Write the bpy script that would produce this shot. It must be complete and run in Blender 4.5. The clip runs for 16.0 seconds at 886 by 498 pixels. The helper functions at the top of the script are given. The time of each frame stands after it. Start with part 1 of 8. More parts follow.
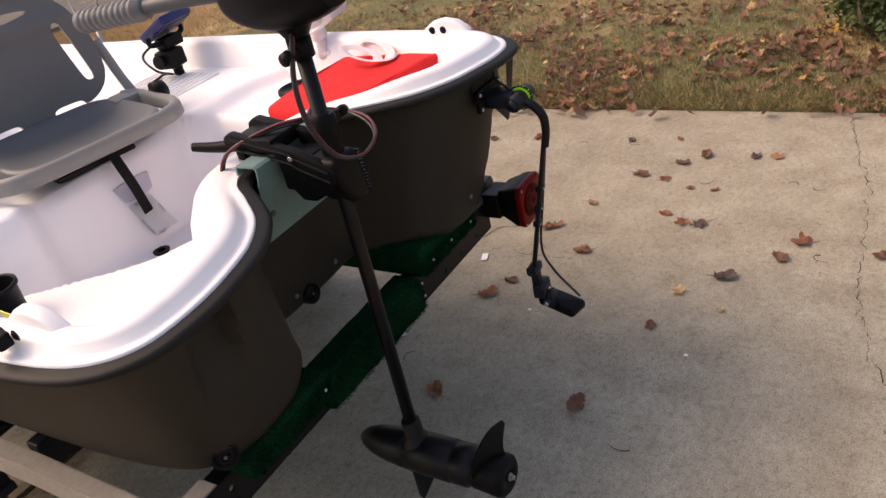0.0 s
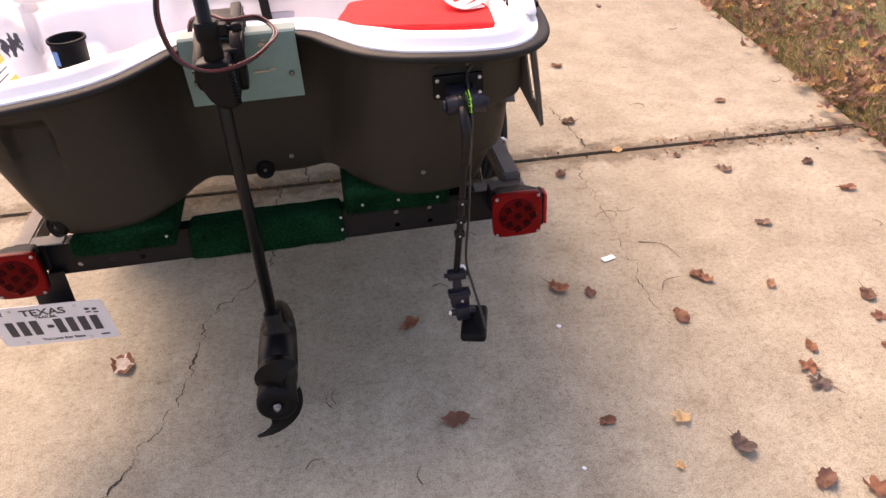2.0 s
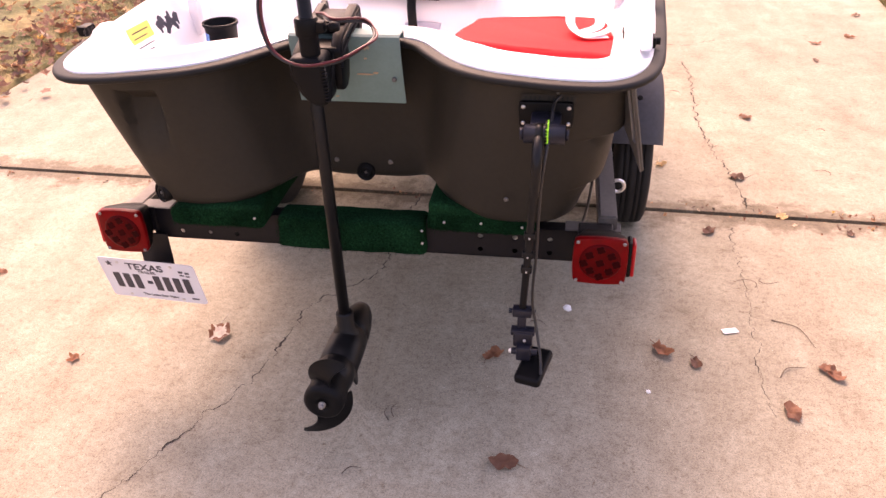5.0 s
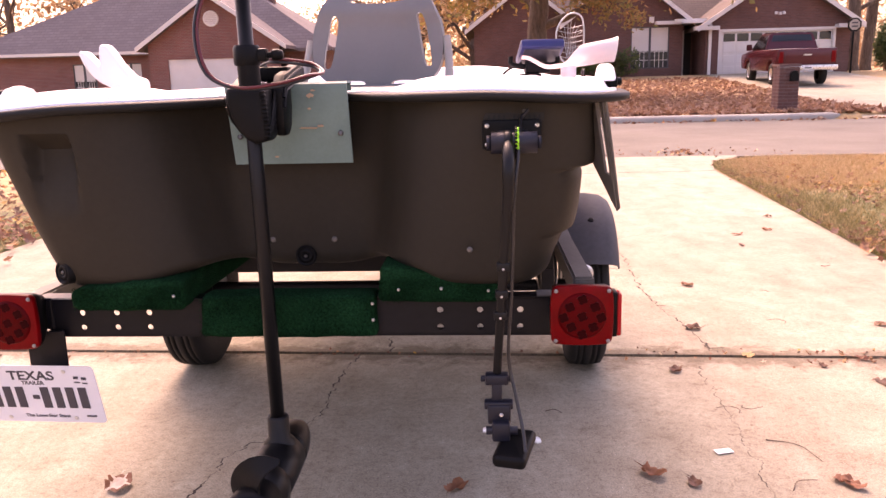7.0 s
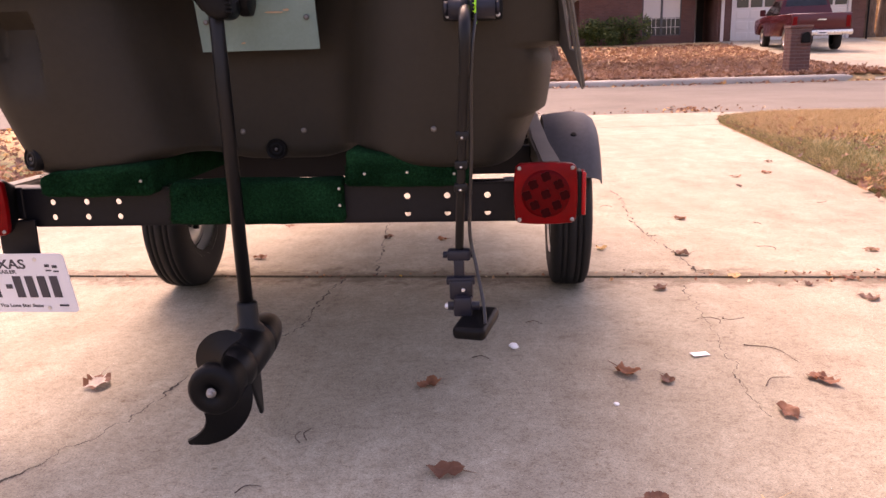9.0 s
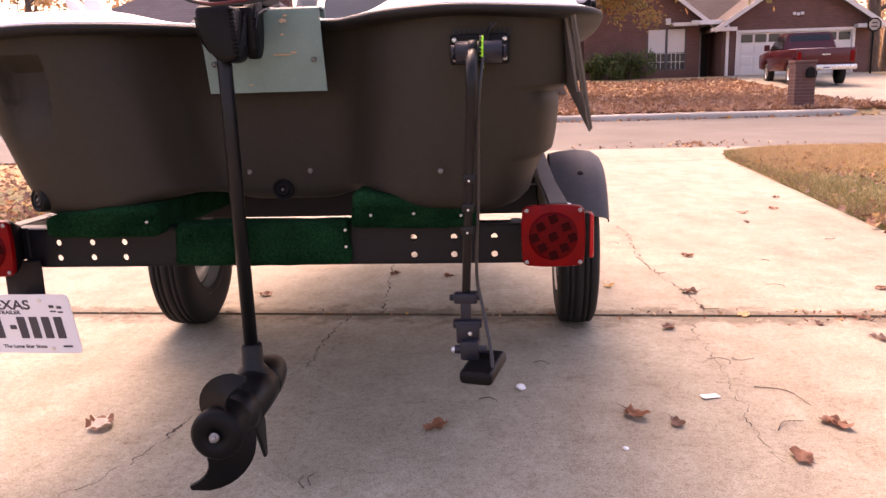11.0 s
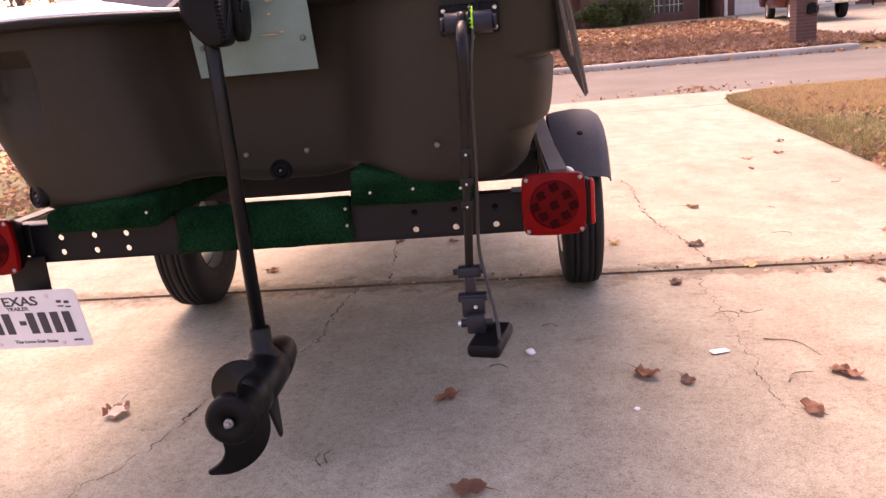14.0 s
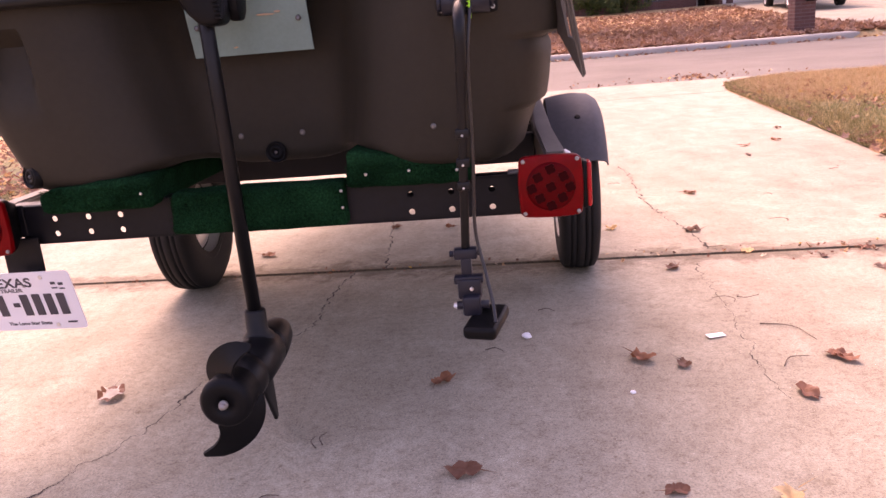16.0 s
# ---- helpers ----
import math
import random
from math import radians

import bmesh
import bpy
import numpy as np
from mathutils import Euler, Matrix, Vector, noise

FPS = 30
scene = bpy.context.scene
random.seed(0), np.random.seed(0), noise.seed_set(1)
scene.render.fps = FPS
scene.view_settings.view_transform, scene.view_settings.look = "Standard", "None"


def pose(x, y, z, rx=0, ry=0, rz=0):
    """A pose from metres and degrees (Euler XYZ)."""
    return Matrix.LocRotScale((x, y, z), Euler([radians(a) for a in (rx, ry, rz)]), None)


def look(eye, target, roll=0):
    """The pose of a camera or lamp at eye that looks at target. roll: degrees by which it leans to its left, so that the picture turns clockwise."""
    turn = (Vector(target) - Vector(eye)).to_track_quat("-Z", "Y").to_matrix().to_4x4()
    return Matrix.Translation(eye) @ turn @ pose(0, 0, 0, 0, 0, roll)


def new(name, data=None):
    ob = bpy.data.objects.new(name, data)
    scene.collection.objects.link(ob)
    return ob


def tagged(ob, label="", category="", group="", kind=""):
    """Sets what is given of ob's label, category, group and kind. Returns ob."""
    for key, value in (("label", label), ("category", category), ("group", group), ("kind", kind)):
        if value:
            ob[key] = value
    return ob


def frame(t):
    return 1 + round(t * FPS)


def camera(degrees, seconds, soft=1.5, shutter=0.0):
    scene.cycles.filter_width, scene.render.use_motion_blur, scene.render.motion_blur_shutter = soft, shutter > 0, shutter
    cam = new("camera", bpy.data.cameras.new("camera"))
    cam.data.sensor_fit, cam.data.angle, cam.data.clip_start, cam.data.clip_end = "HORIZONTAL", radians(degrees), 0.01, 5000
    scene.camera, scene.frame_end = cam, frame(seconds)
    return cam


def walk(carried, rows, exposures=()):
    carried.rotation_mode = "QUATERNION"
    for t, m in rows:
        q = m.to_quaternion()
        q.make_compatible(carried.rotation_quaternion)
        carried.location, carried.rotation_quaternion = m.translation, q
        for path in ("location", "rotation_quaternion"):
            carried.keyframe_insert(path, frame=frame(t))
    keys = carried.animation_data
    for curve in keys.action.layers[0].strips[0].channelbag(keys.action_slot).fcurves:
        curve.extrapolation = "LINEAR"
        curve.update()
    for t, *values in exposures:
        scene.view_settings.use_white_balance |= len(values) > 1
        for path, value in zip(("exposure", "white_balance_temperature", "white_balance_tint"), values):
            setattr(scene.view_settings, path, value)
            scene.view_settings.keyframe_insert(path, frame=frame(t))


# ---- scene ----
# ---- camera ----
cam = camera(58.2, 16.0)
PATH = [
    (0, (-1.058, -0.925, 1.506), (0.322, 0.125, 0.509), -13.7),
    (0.5, (-0.811, -1.325, 1.532), (0.348, -0.046, 0.521), -7.9),
    (1, (-0.449, -1.495, 1.509), (0.459, -0.007, 0.529), -6.6),
    (1.5, (-0.069, -1.557, 1.528), (0.538, 0.031, 0.475), -6.8),
    (2, (0.191, -1.593, 1.535), (0.402, 0.049, 0.413), -3.4),
    (2.5, (0.327, -1.496, 1.526), (0.357, 0.159, 0.402), -0.7),
    (3, (0.447, -1.517, 1.538), (0.272, 0.136, 0.425), -1.2),
    (3.5, (0.522, -1.546, 1.522), (0.213, 0.126, 0.468), -2.6),
    (3.7, (0.523, -1.553, 1.517), (0.185, 0.114, 0.464), -2.9),
    (5.8, (0.424, -1.462, 1.414), (0.198, 0.222, 0.359), -1.0),
    (6, (0.406, -1.433, 1.367), (0.228, 0.257, 0.311), -1.6),
    (6.5, (0.41, -1.428, 1.182), (0.324, 0.378, 0.326), -1.9),
    (7, (0.411, -1.489, 0.976), (0.285, 0.461, 0.553), -1.4),
    (7.5, (0.432, -1.542, 0.874), (0.271, 0.429, 0.574), -0.8),
    (8, (0.473, -1.538, 0.799), (0.326, 0.418, 0.408), -1.2),
    (8.5, (0.492, -1.531, 0.792), (0.351, 0.404, 0.308), -1.5),
    (9, (0.502, -1.521, 0.793), (0.346, 0.413, 0.307), -1.7),
    (11.3, (0.5, -1.498, 0.814), (0.327, 0.454, 0.411), -1.6),
    (11.5, (0.502, -1.494, 0.819), (0.327, 0.456, 0.412), -1.3),
    (12, (0.5, -1.498, 0.844), (0.299, 0.443, 0.403), -1.2),
    (12.5, (0.509, -1.495, 0.845), (0.305, 0.437, 0.37), -2.8),
    (13, (0.513, -1.491, 0.839), (0.338, 0.438, 0.341), -4.5),
    (13.5, (0.514, -1.491, 0.836), (0.332, 0.435, 0.328), -5.3),
    (14, (0.511, -1.492, 0.837), (0.319, 0.433, 0.331), -5.1),
    (14.5, (0.51, -1.491, 0.83), (0.32, 0.433, 0.317), -4.8),
    (15, (0.51, -1.489, 0.828), (0.332, 0.433, 0.308), -4.4),
    (15.5, (0.51, -1.49, 0.825), (0.331, 0.431, 0.298), -4.5),
    (16, (0.511, -1.488, 0.824), (0.325, 0.43, 0.288), -4.9),
]
EXPOSURE = [(0, 0.52, 7550, 24), (0.5, 1.19, 7750, 25), (1.0, 1.22, 7750, 25), (2.0, 1.34, 7800, 31), (2.5, 1.47, 7800, 30), (3.5, 1.65, 8200, 42), (6, 1.75, 8150, 46), (7.3, 1.84, 8100, 51), (9, 1.64, 8050, 47), (12, 1.76, 8050, 47), (15, 1.69, 7900, 50), (16, 1.72, 7720, 58)]
walk(cam, [(t, look(eye, target, roll)) for t, eye, target, roll in PATH], EXPOSURE)

# ---- world, sun, exposure ----
world = bpy.data.worlds.new("sky")
scene.world = world
world.use_nodes = True
wt = world.node_tree
wt.nodes.clear()
sky = wt.nodes.new("ShaderNodeTexSky")
sky.sky_type = "NISHITA"
sky.sun_disc = False
SUN_UP, SUN_AZ = 48.5, -18.0  # degrees up; degrees to the right of +y
sky.sun_elevation, sky.sun_rotation = radians(SUN_UP), radians(SUN_AZ)
sky.dust_density, sky.air_density, sky.ozone_density = 4.0, 1.2, 1.0
wb = wt.nodes.new("ShaderNodeBackground")
wb.inputs["Strength"].default_value = 0.15
wo = wt.nodes.new("ShaderNodeOutputWorld")
wt.links.new(sky.outputs[0], wb.inputs[0])
wt.links.new(wb.outputs[0], wo.inputs[0])
sun = new("sun", bpy.data.lights.new("sun", "SUN"))
sun.data.energy, sun.data.angle, sun.data.color = 1.22, radians(36.0), (1.0, 0.85, 0.65)
a, e = radians(SUN_AZ), radians(SUN_UP)
sun.matrix_world = look((math.sin(a) * math.cos(e) * 60, math.cos(a) * math.cos(e) * 60, math.sin(e) * 60), (0, 0, 0))

# ---- materials ----
def material(name, rough=0.6, metal=0.0, color=(0.5, 0.5, 0.5)):
    m = bpy.data.materials.new(name)
    m.use_nodes = True
    b = m.node_tree.nodes["Principled BSDF"]
    b.inputs["Base Color"].default_value = (*color, 1)
    b.inputs["Roughness"].default_value = rough
    b.inputs["Metallic"].default_value = metal
    return m, m.node_tree, b


def node(nt, kind, **values):
    n = nt.nodes.new(kind)
    for key, v in values.items():
        n.inputs[key].default_value = v
    return n


def coords(nt, scale=(1, 1, 1)):
    tc = nt.nodes.new("ShaderNodeTexCoord")
    mp = nt.nodes.new("ShaderNodeMapping")
    mp.inputs["Scale"].default_value = scale
    nt.links.new(tc.outputs["Object"], mp.inputs["Vector"])
    return mp.outputs["Vector"]


def noise_of(nt, vec, scale, detail=4.0, rough=0.55):
    n = node(nt, "ShaderNodeTexNoise", Scale=scale, Detail=detail, Roughness=rough)
    nt.links.new(vec, n.inputs["Vector"])
    return n.outputs["Fac"]


def ramp(nt, fac, stops):
    r = nt.nodes.new("ShaderNodeValToRGB")
    el = r.color_ramp.elements
    while len(el) < len(stops):
        el.new(0.5)
    for one, (at, c) in zip(el, stops):
        one.position = at
        one.color = (*c, 1) if len(c) == 3 else c
    nt.links.new(fac, r.inputs["Fac"])
    return r.outputs["Color"]


def mixed(nt, fac, a, b, mode="MIX"):
    n = nt.nodes.new("ShaderNodeMix")
    n.data_type, n.blend_type = "RGBA", mode
    for sock, v in ((n.inputs["Factor"], fac), (n.inputs["A"], a), (n.inputs["B"], b)):
        if isinstance(v, (int, float)):
            sock.default_value = v
        elif isinstance(v, tuple):
            sock.default_value = (*v, 1)
        else:
            nt.links.new(v, sock)
    return n.outputs["Result"]


def bump(nt, b, height, strength=0.3, distance=0.01):
    n = node(nt, "ShaderNodeBump", Strength=strength, Distance=distance)
    nt.links.new(height, n.inputs["Height"])
    nt.links.new(n.outputs[0], b.inputs["Normal"])
    return n


def plain(name, color, rough=0.5, metal=0.0, vary=0.15, scale=30.0, relief=0.0, grain=0.0, spec=0.5):
    """A paint, plastic or metal: two scales of variation, a little uneven gloss, and relief where it has any."""
    m, nt, b = material(name, rough, metal, color)
    b.inputs["Specular IOR Level"].default_value = spec
    v = coords(nt)
    big, fine = noise_of(nt, v, scale * 0.12, 3), noise_of(nt, v, scale * 3, 5)
    dark, light = tuple(c * (1 - vary) for c in color), tuple(min(1, c * (1 + vary)) for c in color)
    col = ramp(nt, big, [(0.3, dark), (0.7, light)])
    col = mixed(nt, 0.25 * min(1, vary * 4), col, ramp(nt, fine, [(0.35, dark), (0.65, light)]))
    nt.links.new(col, b.inputs["Base Color"])
    r = nt.nodes.new("ShaderNodeMapRange")
    r.inputs["To Min"].default_value, r.inputs["To Max"].default_value = rough * 0.85, min(1, rough * 1.15)
    nt.links.new(big, r.inputs["Value"])
    nt.links.new(r.outputs[0], b.inputs["Roughness"])
    if relief:
        bump(nt, b, noise_of(nt, v, grain or scale * 8, 3), relief, 0.002)
    return m


def concrete_material():
    m, nt, b = material("concrete", 0.9)
    v = coords(nt)
    broad, mid, fine = noise_of(nt, v, 0.55, 4, 0.6), noise_of(nt, v, 6.0, 8, 0.75), noise_of(nt, v, 210, 4, 0.7)
    speck = noise_of(nt, v, 55, 5, 0.75)
    col = ramp(nt, mid, [(0.25, (0.250, 0.221, 0.162)), (0.42, (0.318, 0.287, 0.218)), (0.55, (0.363, 0.333, 0.257)), (0.78, (0.435, 0.405, 0.320))])
    col = mixed(nt, 0.65, col, ramp(nt, broad, [(0.35, (0.76, 0.73, 0.70)), (0.62, (1.0, 1.0, 1.0))]), "MULTIPLY")
    col = mixed(nt, 0.5, col, ramp(nt, speck, [(0.36, (0.55, 0.50, 0.45)), (0.5, (1, 1, 1)), (0.64, (1.16, 1.16, 1.16))]), "MULTIPLY")
    # old water marks: broad, faint, drawn out along the drive
    wash = noise_of(nt, coords(nt, (2.2, 0.55, 1)), 1.6, 7, 0.72)
    col = mixed(nt, 0.48, col, ramp(nt, wash, [(0.38, (0.78, 0.74, 0.70)), (0.52, (1, 1, 1)), (0.66, (1.10, 1.09, 1.07))]), "MULTIPLY")
    spots = node(nt, "ShaderNodeTexVoronoi", Scale=210.0)
    nt.links.new(v, spots.inputs["Vector"])
    col = mixed(nt, 0.8, col, ramp(nt, fine, [(0.32, (0.48, 0.46, 0.43)), (0.5, (1, 1, 1)), (0.68, (1.32, 1.28, 1.22))]), "MULTIPLY")
    stain = ramp(nt, noise_of(nt, v, 2.6, 8, 0.8), [(0.54, (1, 1, 1)), (0.70, (0.70, 0.63, 0.57))])
    col = mixed(nt, 0.55, col, stain, "MULTIPLY")
    peb = ramp(nt, spots.outputs["Distance"], [(0.04, (0.88, 0.86, 0.83)), (0.16, (0, 0, 0))])
    rare = ramp(nt, noise_of(nt, v, 75, 2, 0.5), [(0.56, (0, 0, 0)), (0.64, (1, 1, 1))])
    col = mixed(nt, 0.7, col, mixed(nt, 1.0, peb, rare, "MULTIPLY"), "ADD")
    smudge = ramp(nt, noise_of(nt, v, 11, 7, 0.72), [(0.60, (1, 1, 1)), (0.70, (0.62, 0.55, 0.50))])
    col = mixed(nt, 0.55, col, smudge, "MULTIPLY")
    flake = mixed(nt, 1.0, ramp(nt, noise_of(nt, v, 42, 3, 0.6), [(0.62, (0, 0, 0)), (0.68, (1, 1, 1))]), ramp(nt, noise_of(nt, v, 2.1, 3, 0.6), [(0.57, (0, 0, 0)), (0.62, (1, 1, 1))]), "MULTIPLY")
    col = mixed(nt, flake, col, mixed(nt, 1.0, col, (0.68, 0.63, 0.58), "MULTIPLY"))
    # dirt washed out along the expansion joint, in broken patches
    sep = nt.nodes.new("ShaderNodeSeparateXYZ")
    nt.links.new(v, sep.inputs[0])
    line = nt.nodes.new("ShaderNodeMath")
    line.operation = "MULTIPLY_ADD"
    nt.links.new(sep.outputs["X"], line.inputs[0])
    line.inputs[1].default_value = 0.034
    nt.links.new(sep.outputs["Y"], line.inputs[2])
    off = nt.nodes.new("ShaderNodeMath")
    off.operation = "SUBTRACT"
    nt.links.new(line.outputs[0], off.inputs[0])
    off.inputs[1].default_value = 1.235
    away = nt.nodes.new("ShaderNodeMath")
    away.operation = "ABSOLUTE"
    nt.links.new(off.outputs[0], away.inputs[0])
    near = nt.nodes.new("ShaderNodeMapRange")
    near.inputs["From Min"].default_value, near.inputs["From Max"].default_value = 0.0, 0.20
    near.inputs["To Min"].default_value, near.inputs["To Max"].default_value = 0.30, -0.12
    nt.links.new(away.outputs[0], near.inputs["Value"])
    dirt = nt.nodes.new("ShaderNodeMath")
    nt.links.new(noise_of(nt, v, 9, 6, 0.7), dirt.inputs[0])
    nt.links.new(near.outputs[0], dirt.inputs[1])
    col = mixed(nt, 0.8, col, ramp(nt, dirt.outputs[0], [(0.55, (1, 1, 1)), (0.72, (0.42, 0.36, 0.30))]), "MULTIPLY")
    nt.links.new(col, b.inputs["Base Color"])
    bump(nt, b, fine, 0.4, 0.0025)
    return m


def street_material():
    m, nt, b = material("street_concrete", 0.92)
    v = coords(nt)
    col = ramp(nt, noise_of(nt, v, 0.7, 6, 0.65), [(0.3, (0.105, 0.092, 0.074)), (0.7, (0.165, 0.148, 0.122))])
    col = mixed(nt, 0.5, col, ramp(nt, noise_of(nt, v, 40, 3), [(0.3, (0.75, 0.72, 0.7)), (0.7, (1.1, 1.1, 1.1))]), "MULTIPLY")
    nt.links.new(col, b.inputs["Base Color"])
    bump(nt, b, noise_of(nt, v, 60, 3), 0.3, 0.005)
    return m


def lawn_material():
    m, nt, b = material("winter_turf", 0.95)
    v = coords(nt)
    green = ramp(nt, noise_of(nt, v, 30, 5, 0.7), [(0.3, (0.075, 0.083, 0.031)), (0.55, (0.155, 0.155, 0.062)), (0.8, (0.28, 0.235, 0.115))])
    straw = ramp(nt, noise_of(nt, v, 25, 5, 0.7), [(0.3, (0.33, 0.215, 0.10)), (0.7, (0.55, 0.40, 0.21))])
    sep = nt.nodes.new("ShaderNodeSeparateXYZ")
    nt.links.new(v, sep.inputs[0])
    dry = nt.nodes.new("ShaderNodeMapRange")  # drier turf towards the street
    dry.inputs["From Min"].default_value, dry.inputs["From Max"].default_value, dry.inputs["To Max"].default_value = 4.5, 6.0, 0.34
    nt.links.new(sep.outputs["Y"], dry.inputs["Value"])
    both = nt.nodes.new("ShaderNodeMath")
    nt.links.new(noise_of(nt, v, 0.9, 4, 0.6), both.inputs[0])
    nt.links.new(dry.outputs[0], both.inputs[1])
    patch = ramp(nt, both.outputs[0], [(0.50, (0, 0, 0)), (0.68, (1, 1, 1))])
    col = mixed(nt, patch, green, straw)
    col = mixed(nt, 0.6, col, ramp(nt, noise_of(nt, v, 5, 5, 0.7), [(0.35, (0.5, 0.42, 0.36)), (0.6, (1.1, 1.05, 1.0))]), "MULTIPLY")
    nt.links.new(col, b.inputs["Base Color"])
    bump(nt, b, noise_of(nt, v, 90, 4), 0.5, 0.015)
    return m


def leaf_material(name, stops, through_light=0.3):
    """Dead leaves: the colour of each piece by its own random number, blotched, with light coming through."""
    m, nt, b = material(name, 0.7)
    info = nt.nodes.new("ShaderNodeObjectInfo")
    geo = nt.nodes.new("ShaderNodeNewGeometry")
    add = nt.nodes.new("ShaderNodeMath")
    add.operation = "ADD"
    nt.links.new(info.outputs["Random"], add.inputs[0])
    nt.links.new(geo.outputs["Random Per Island"], add.inputs[1])
    fr = nt.nodes.new("ShaderNodeMath")
    fr.operation = "FRACT"
    nt.links.new(add.outputs[0], fr.inputs[0])
    col = ramp(nt, fr.outputs[0], stops)
    v = coords(nt)
    col = mixed(nt, 0.6, col, ramp(nt, noise_of(nt, v, 70, 4), [(0.3, (0.55, 0.5, 0.48)), (0.65, (1.15, 1.12, 1.1))]), "MULTIPLY")
    nt.links.new(col, b.inputs["Base Color"])
    tr = nt.nodes.new("ShaderNodeBsdfTranslucent")
    nt.links.new(col, tr.inputs["Color"])
    mx = nt.nodes.new("ShaderNodeMixShader")
    mx.inputs[0].default_value = through_light
    out = nt.nodes["Material Output"]
    nt.links.new(b.outputs[0], mx.inputs[1])
    nt.links.new(tr.outputs[0], mx.inputs[2])
    nt.links.new(mx.outputs[0], out.inputs["Surface"])
    return m


def carpet_material():
    m, nt, b = material("green_carpet", 1.0)
    v = coords(nt)
    col = ramp(nt, noise_of(nt, v, 220, 3, 0.7), [(0.3, (0.0014, 0.012, 0.005)), (0.55, (0.004, 0.042, 0.017)), (0.8, (0.009, 0.080, 0.033))])
    col = mixed(nt, 0.7, col, ramp(nt, noise_of(nt, v, 14, 4), [(0.35, (0.45, 0.5, 0.5)), (0.7, (1.2, 1.2, 1.2))]), "MULTIPLY")
    nt.links.new(col, b.inputs["Base Color"])
    b.inputs["Specular IOR Level"].default_value = 0.03
    bump(nt, b, noise_of(nt, v, 260, 3), 1.0, 0.006)
    return m


def brick_material(name, c1, c2, mortar, wide=0.2, high=0.067):
    m, nt, b = material(name, 0.9)
    tc = nt.nodes.new("ShaderNodeTexCoord")
    sep = nt.nodes.new("ShaderNodeSeparateXYZ")
    nt.links.new(tc.outputs["Object"], sep.inputs[0])
    s = nt.nodes.new("ShaderNodeMath")
    nt.links.new(sep.outputs["X"], s.inputs[0])
    nt.links.new(sep.outputs["Y"], s.inputs[1])
    cb = nt.nodes.new("ShaderNodeCombineXYZ")
    nt.links.new(s.outputs[0], cb.inputs["X"])
    nt.links.new(sep.outputs["Z"], cb.inputs["Y"])
    br = node(nt, "ShaderNodeTexBrick", Scale=1.0)
    br.inputs["Brick Width"].default_value, br.inputs["Row Height"].default_value = wide, high
    br.inputs["Mortar Size"].default_value = 0.008
    br.inputs["Color1"].default_value, br.inputs["Color2"].default_value, br.inputs["Mortar"].default_value = (*c1, 1), (*c2, 1), (*mortar, 1)
    nt.links.new(cb.outputs[0], br.inputs["Vector"])
    col = mixed(nt, 0.6, br.outputs["Color"], ramp(nt, noise_of(nt, tc.outputs["Object"], 1.3, 5), [(0.3, (0.75, 0.7, 0.68)), (0.7, (1.1, 1.1, 1.1))]), "MULTIPLY")
    nt.links.new(col, b.inputs["Base Color"])
    bump(nt, b, br.outputs["Fac"], -0.4, 0.01)
    return m


def shingle_material(name, c):
    m, nt, b = material(name, 0.95)
    v = coords(nt)
    w = node(nt, "ShaderNodeTexBrick", Scale=1.0)
    w.inputs["Brick Width"].default_value, w.inputs["Row Height"].default_value, w.inputs["Mortar Size"].default_value = 0.33, 0.14, 0.012
    k = lambda f: (*(x * f for x in c), 1)  # noqa: E731
    w.inputs["Color1"].default_value, w.inputs["Color2"].default_value, w.inputs["Mortar"].default_value = k(0.92), k(1.08), k(0.78)
    nt.links.new(v, w.inputs["Vector"])
    col = mixed(nt, 0.6, w.outputs["Color"], ramp(nt, noise_of(nt, v, 0.8, 5), [(0.3, (0.8, 0.77, 0.75)), (0.7, (1.15, 1.12, 1.1))]), "MULTIPLY")
    nt.links.new(col, b.inputs["Base Color"])
    return m


def lens_material():
    m, nt, b = material("red_lens", 0.38, 0.0, (0.26, 0.006, 0.006))
    v = coords(nt)
    col = ramp(nt, noise_of(nt, v, 25, 4), [(0.3, (0.13, 0.0006, 0.001)), (0.7, (0.20, 0.0010, 0.0015))])
    nt.links.new(col, b.inputs["Base Color"])
    b.inputs["Specular IOR Level"].default_value = 0.12
    return m


def bark_material():
    m, nt, b = material("bark", 0.95)
    v = coords(nt, (1, 1, 0.15))
    col = ramp(nt, noise_of(nt, v, 14, 6, 0.7), [(0.3, (0.045, 0.03, 0.022)), (0.7, (0.17, 0.125, 0.095))])
    nt.links.new(col, b.inputs["Base Color"])
    bump(nt, b, noise_of(nt, v, 18, 5), 0.8, 0.03)
    return m


def glass_material(name, tint=(0.02, 0.025, 0.03)):
    m, nt, b = material(name, 0.06, 0.0, tint)
    b.inputs["Specular IOR Level"].default_value = 0.8
    return m


CONCRETE, STREET, LAWN = concrete_material(), street_material(), lawn_material()
HULL = plain("olive_hull_plastic", (0.0252, 0.0207, 0.0152), 0.6, vary=0.26, scale=24, relief=0.14, grain=500, spec=0.25)
GEL = plain("white_gelcoat", (0.85, 0.84, 0.855), 0.35, vary=0.04, scale=12)
RAIL = plain("black_rub_rail", (0.011, 0.0105, 0.010), 0.6, vary=0.25, scale=30, spec=0.25)
BLACK = plain("black_plastic", (0.0045, 0.0045, 0.005), 0.45, vary=0.3, scale=40, relief=0.1, spec=0.13)
SATIN = plain("satin_black_paint", (0.006, 0.006, 0.0068), 0.4, vary=0.3, scale=25, spec=0.24)
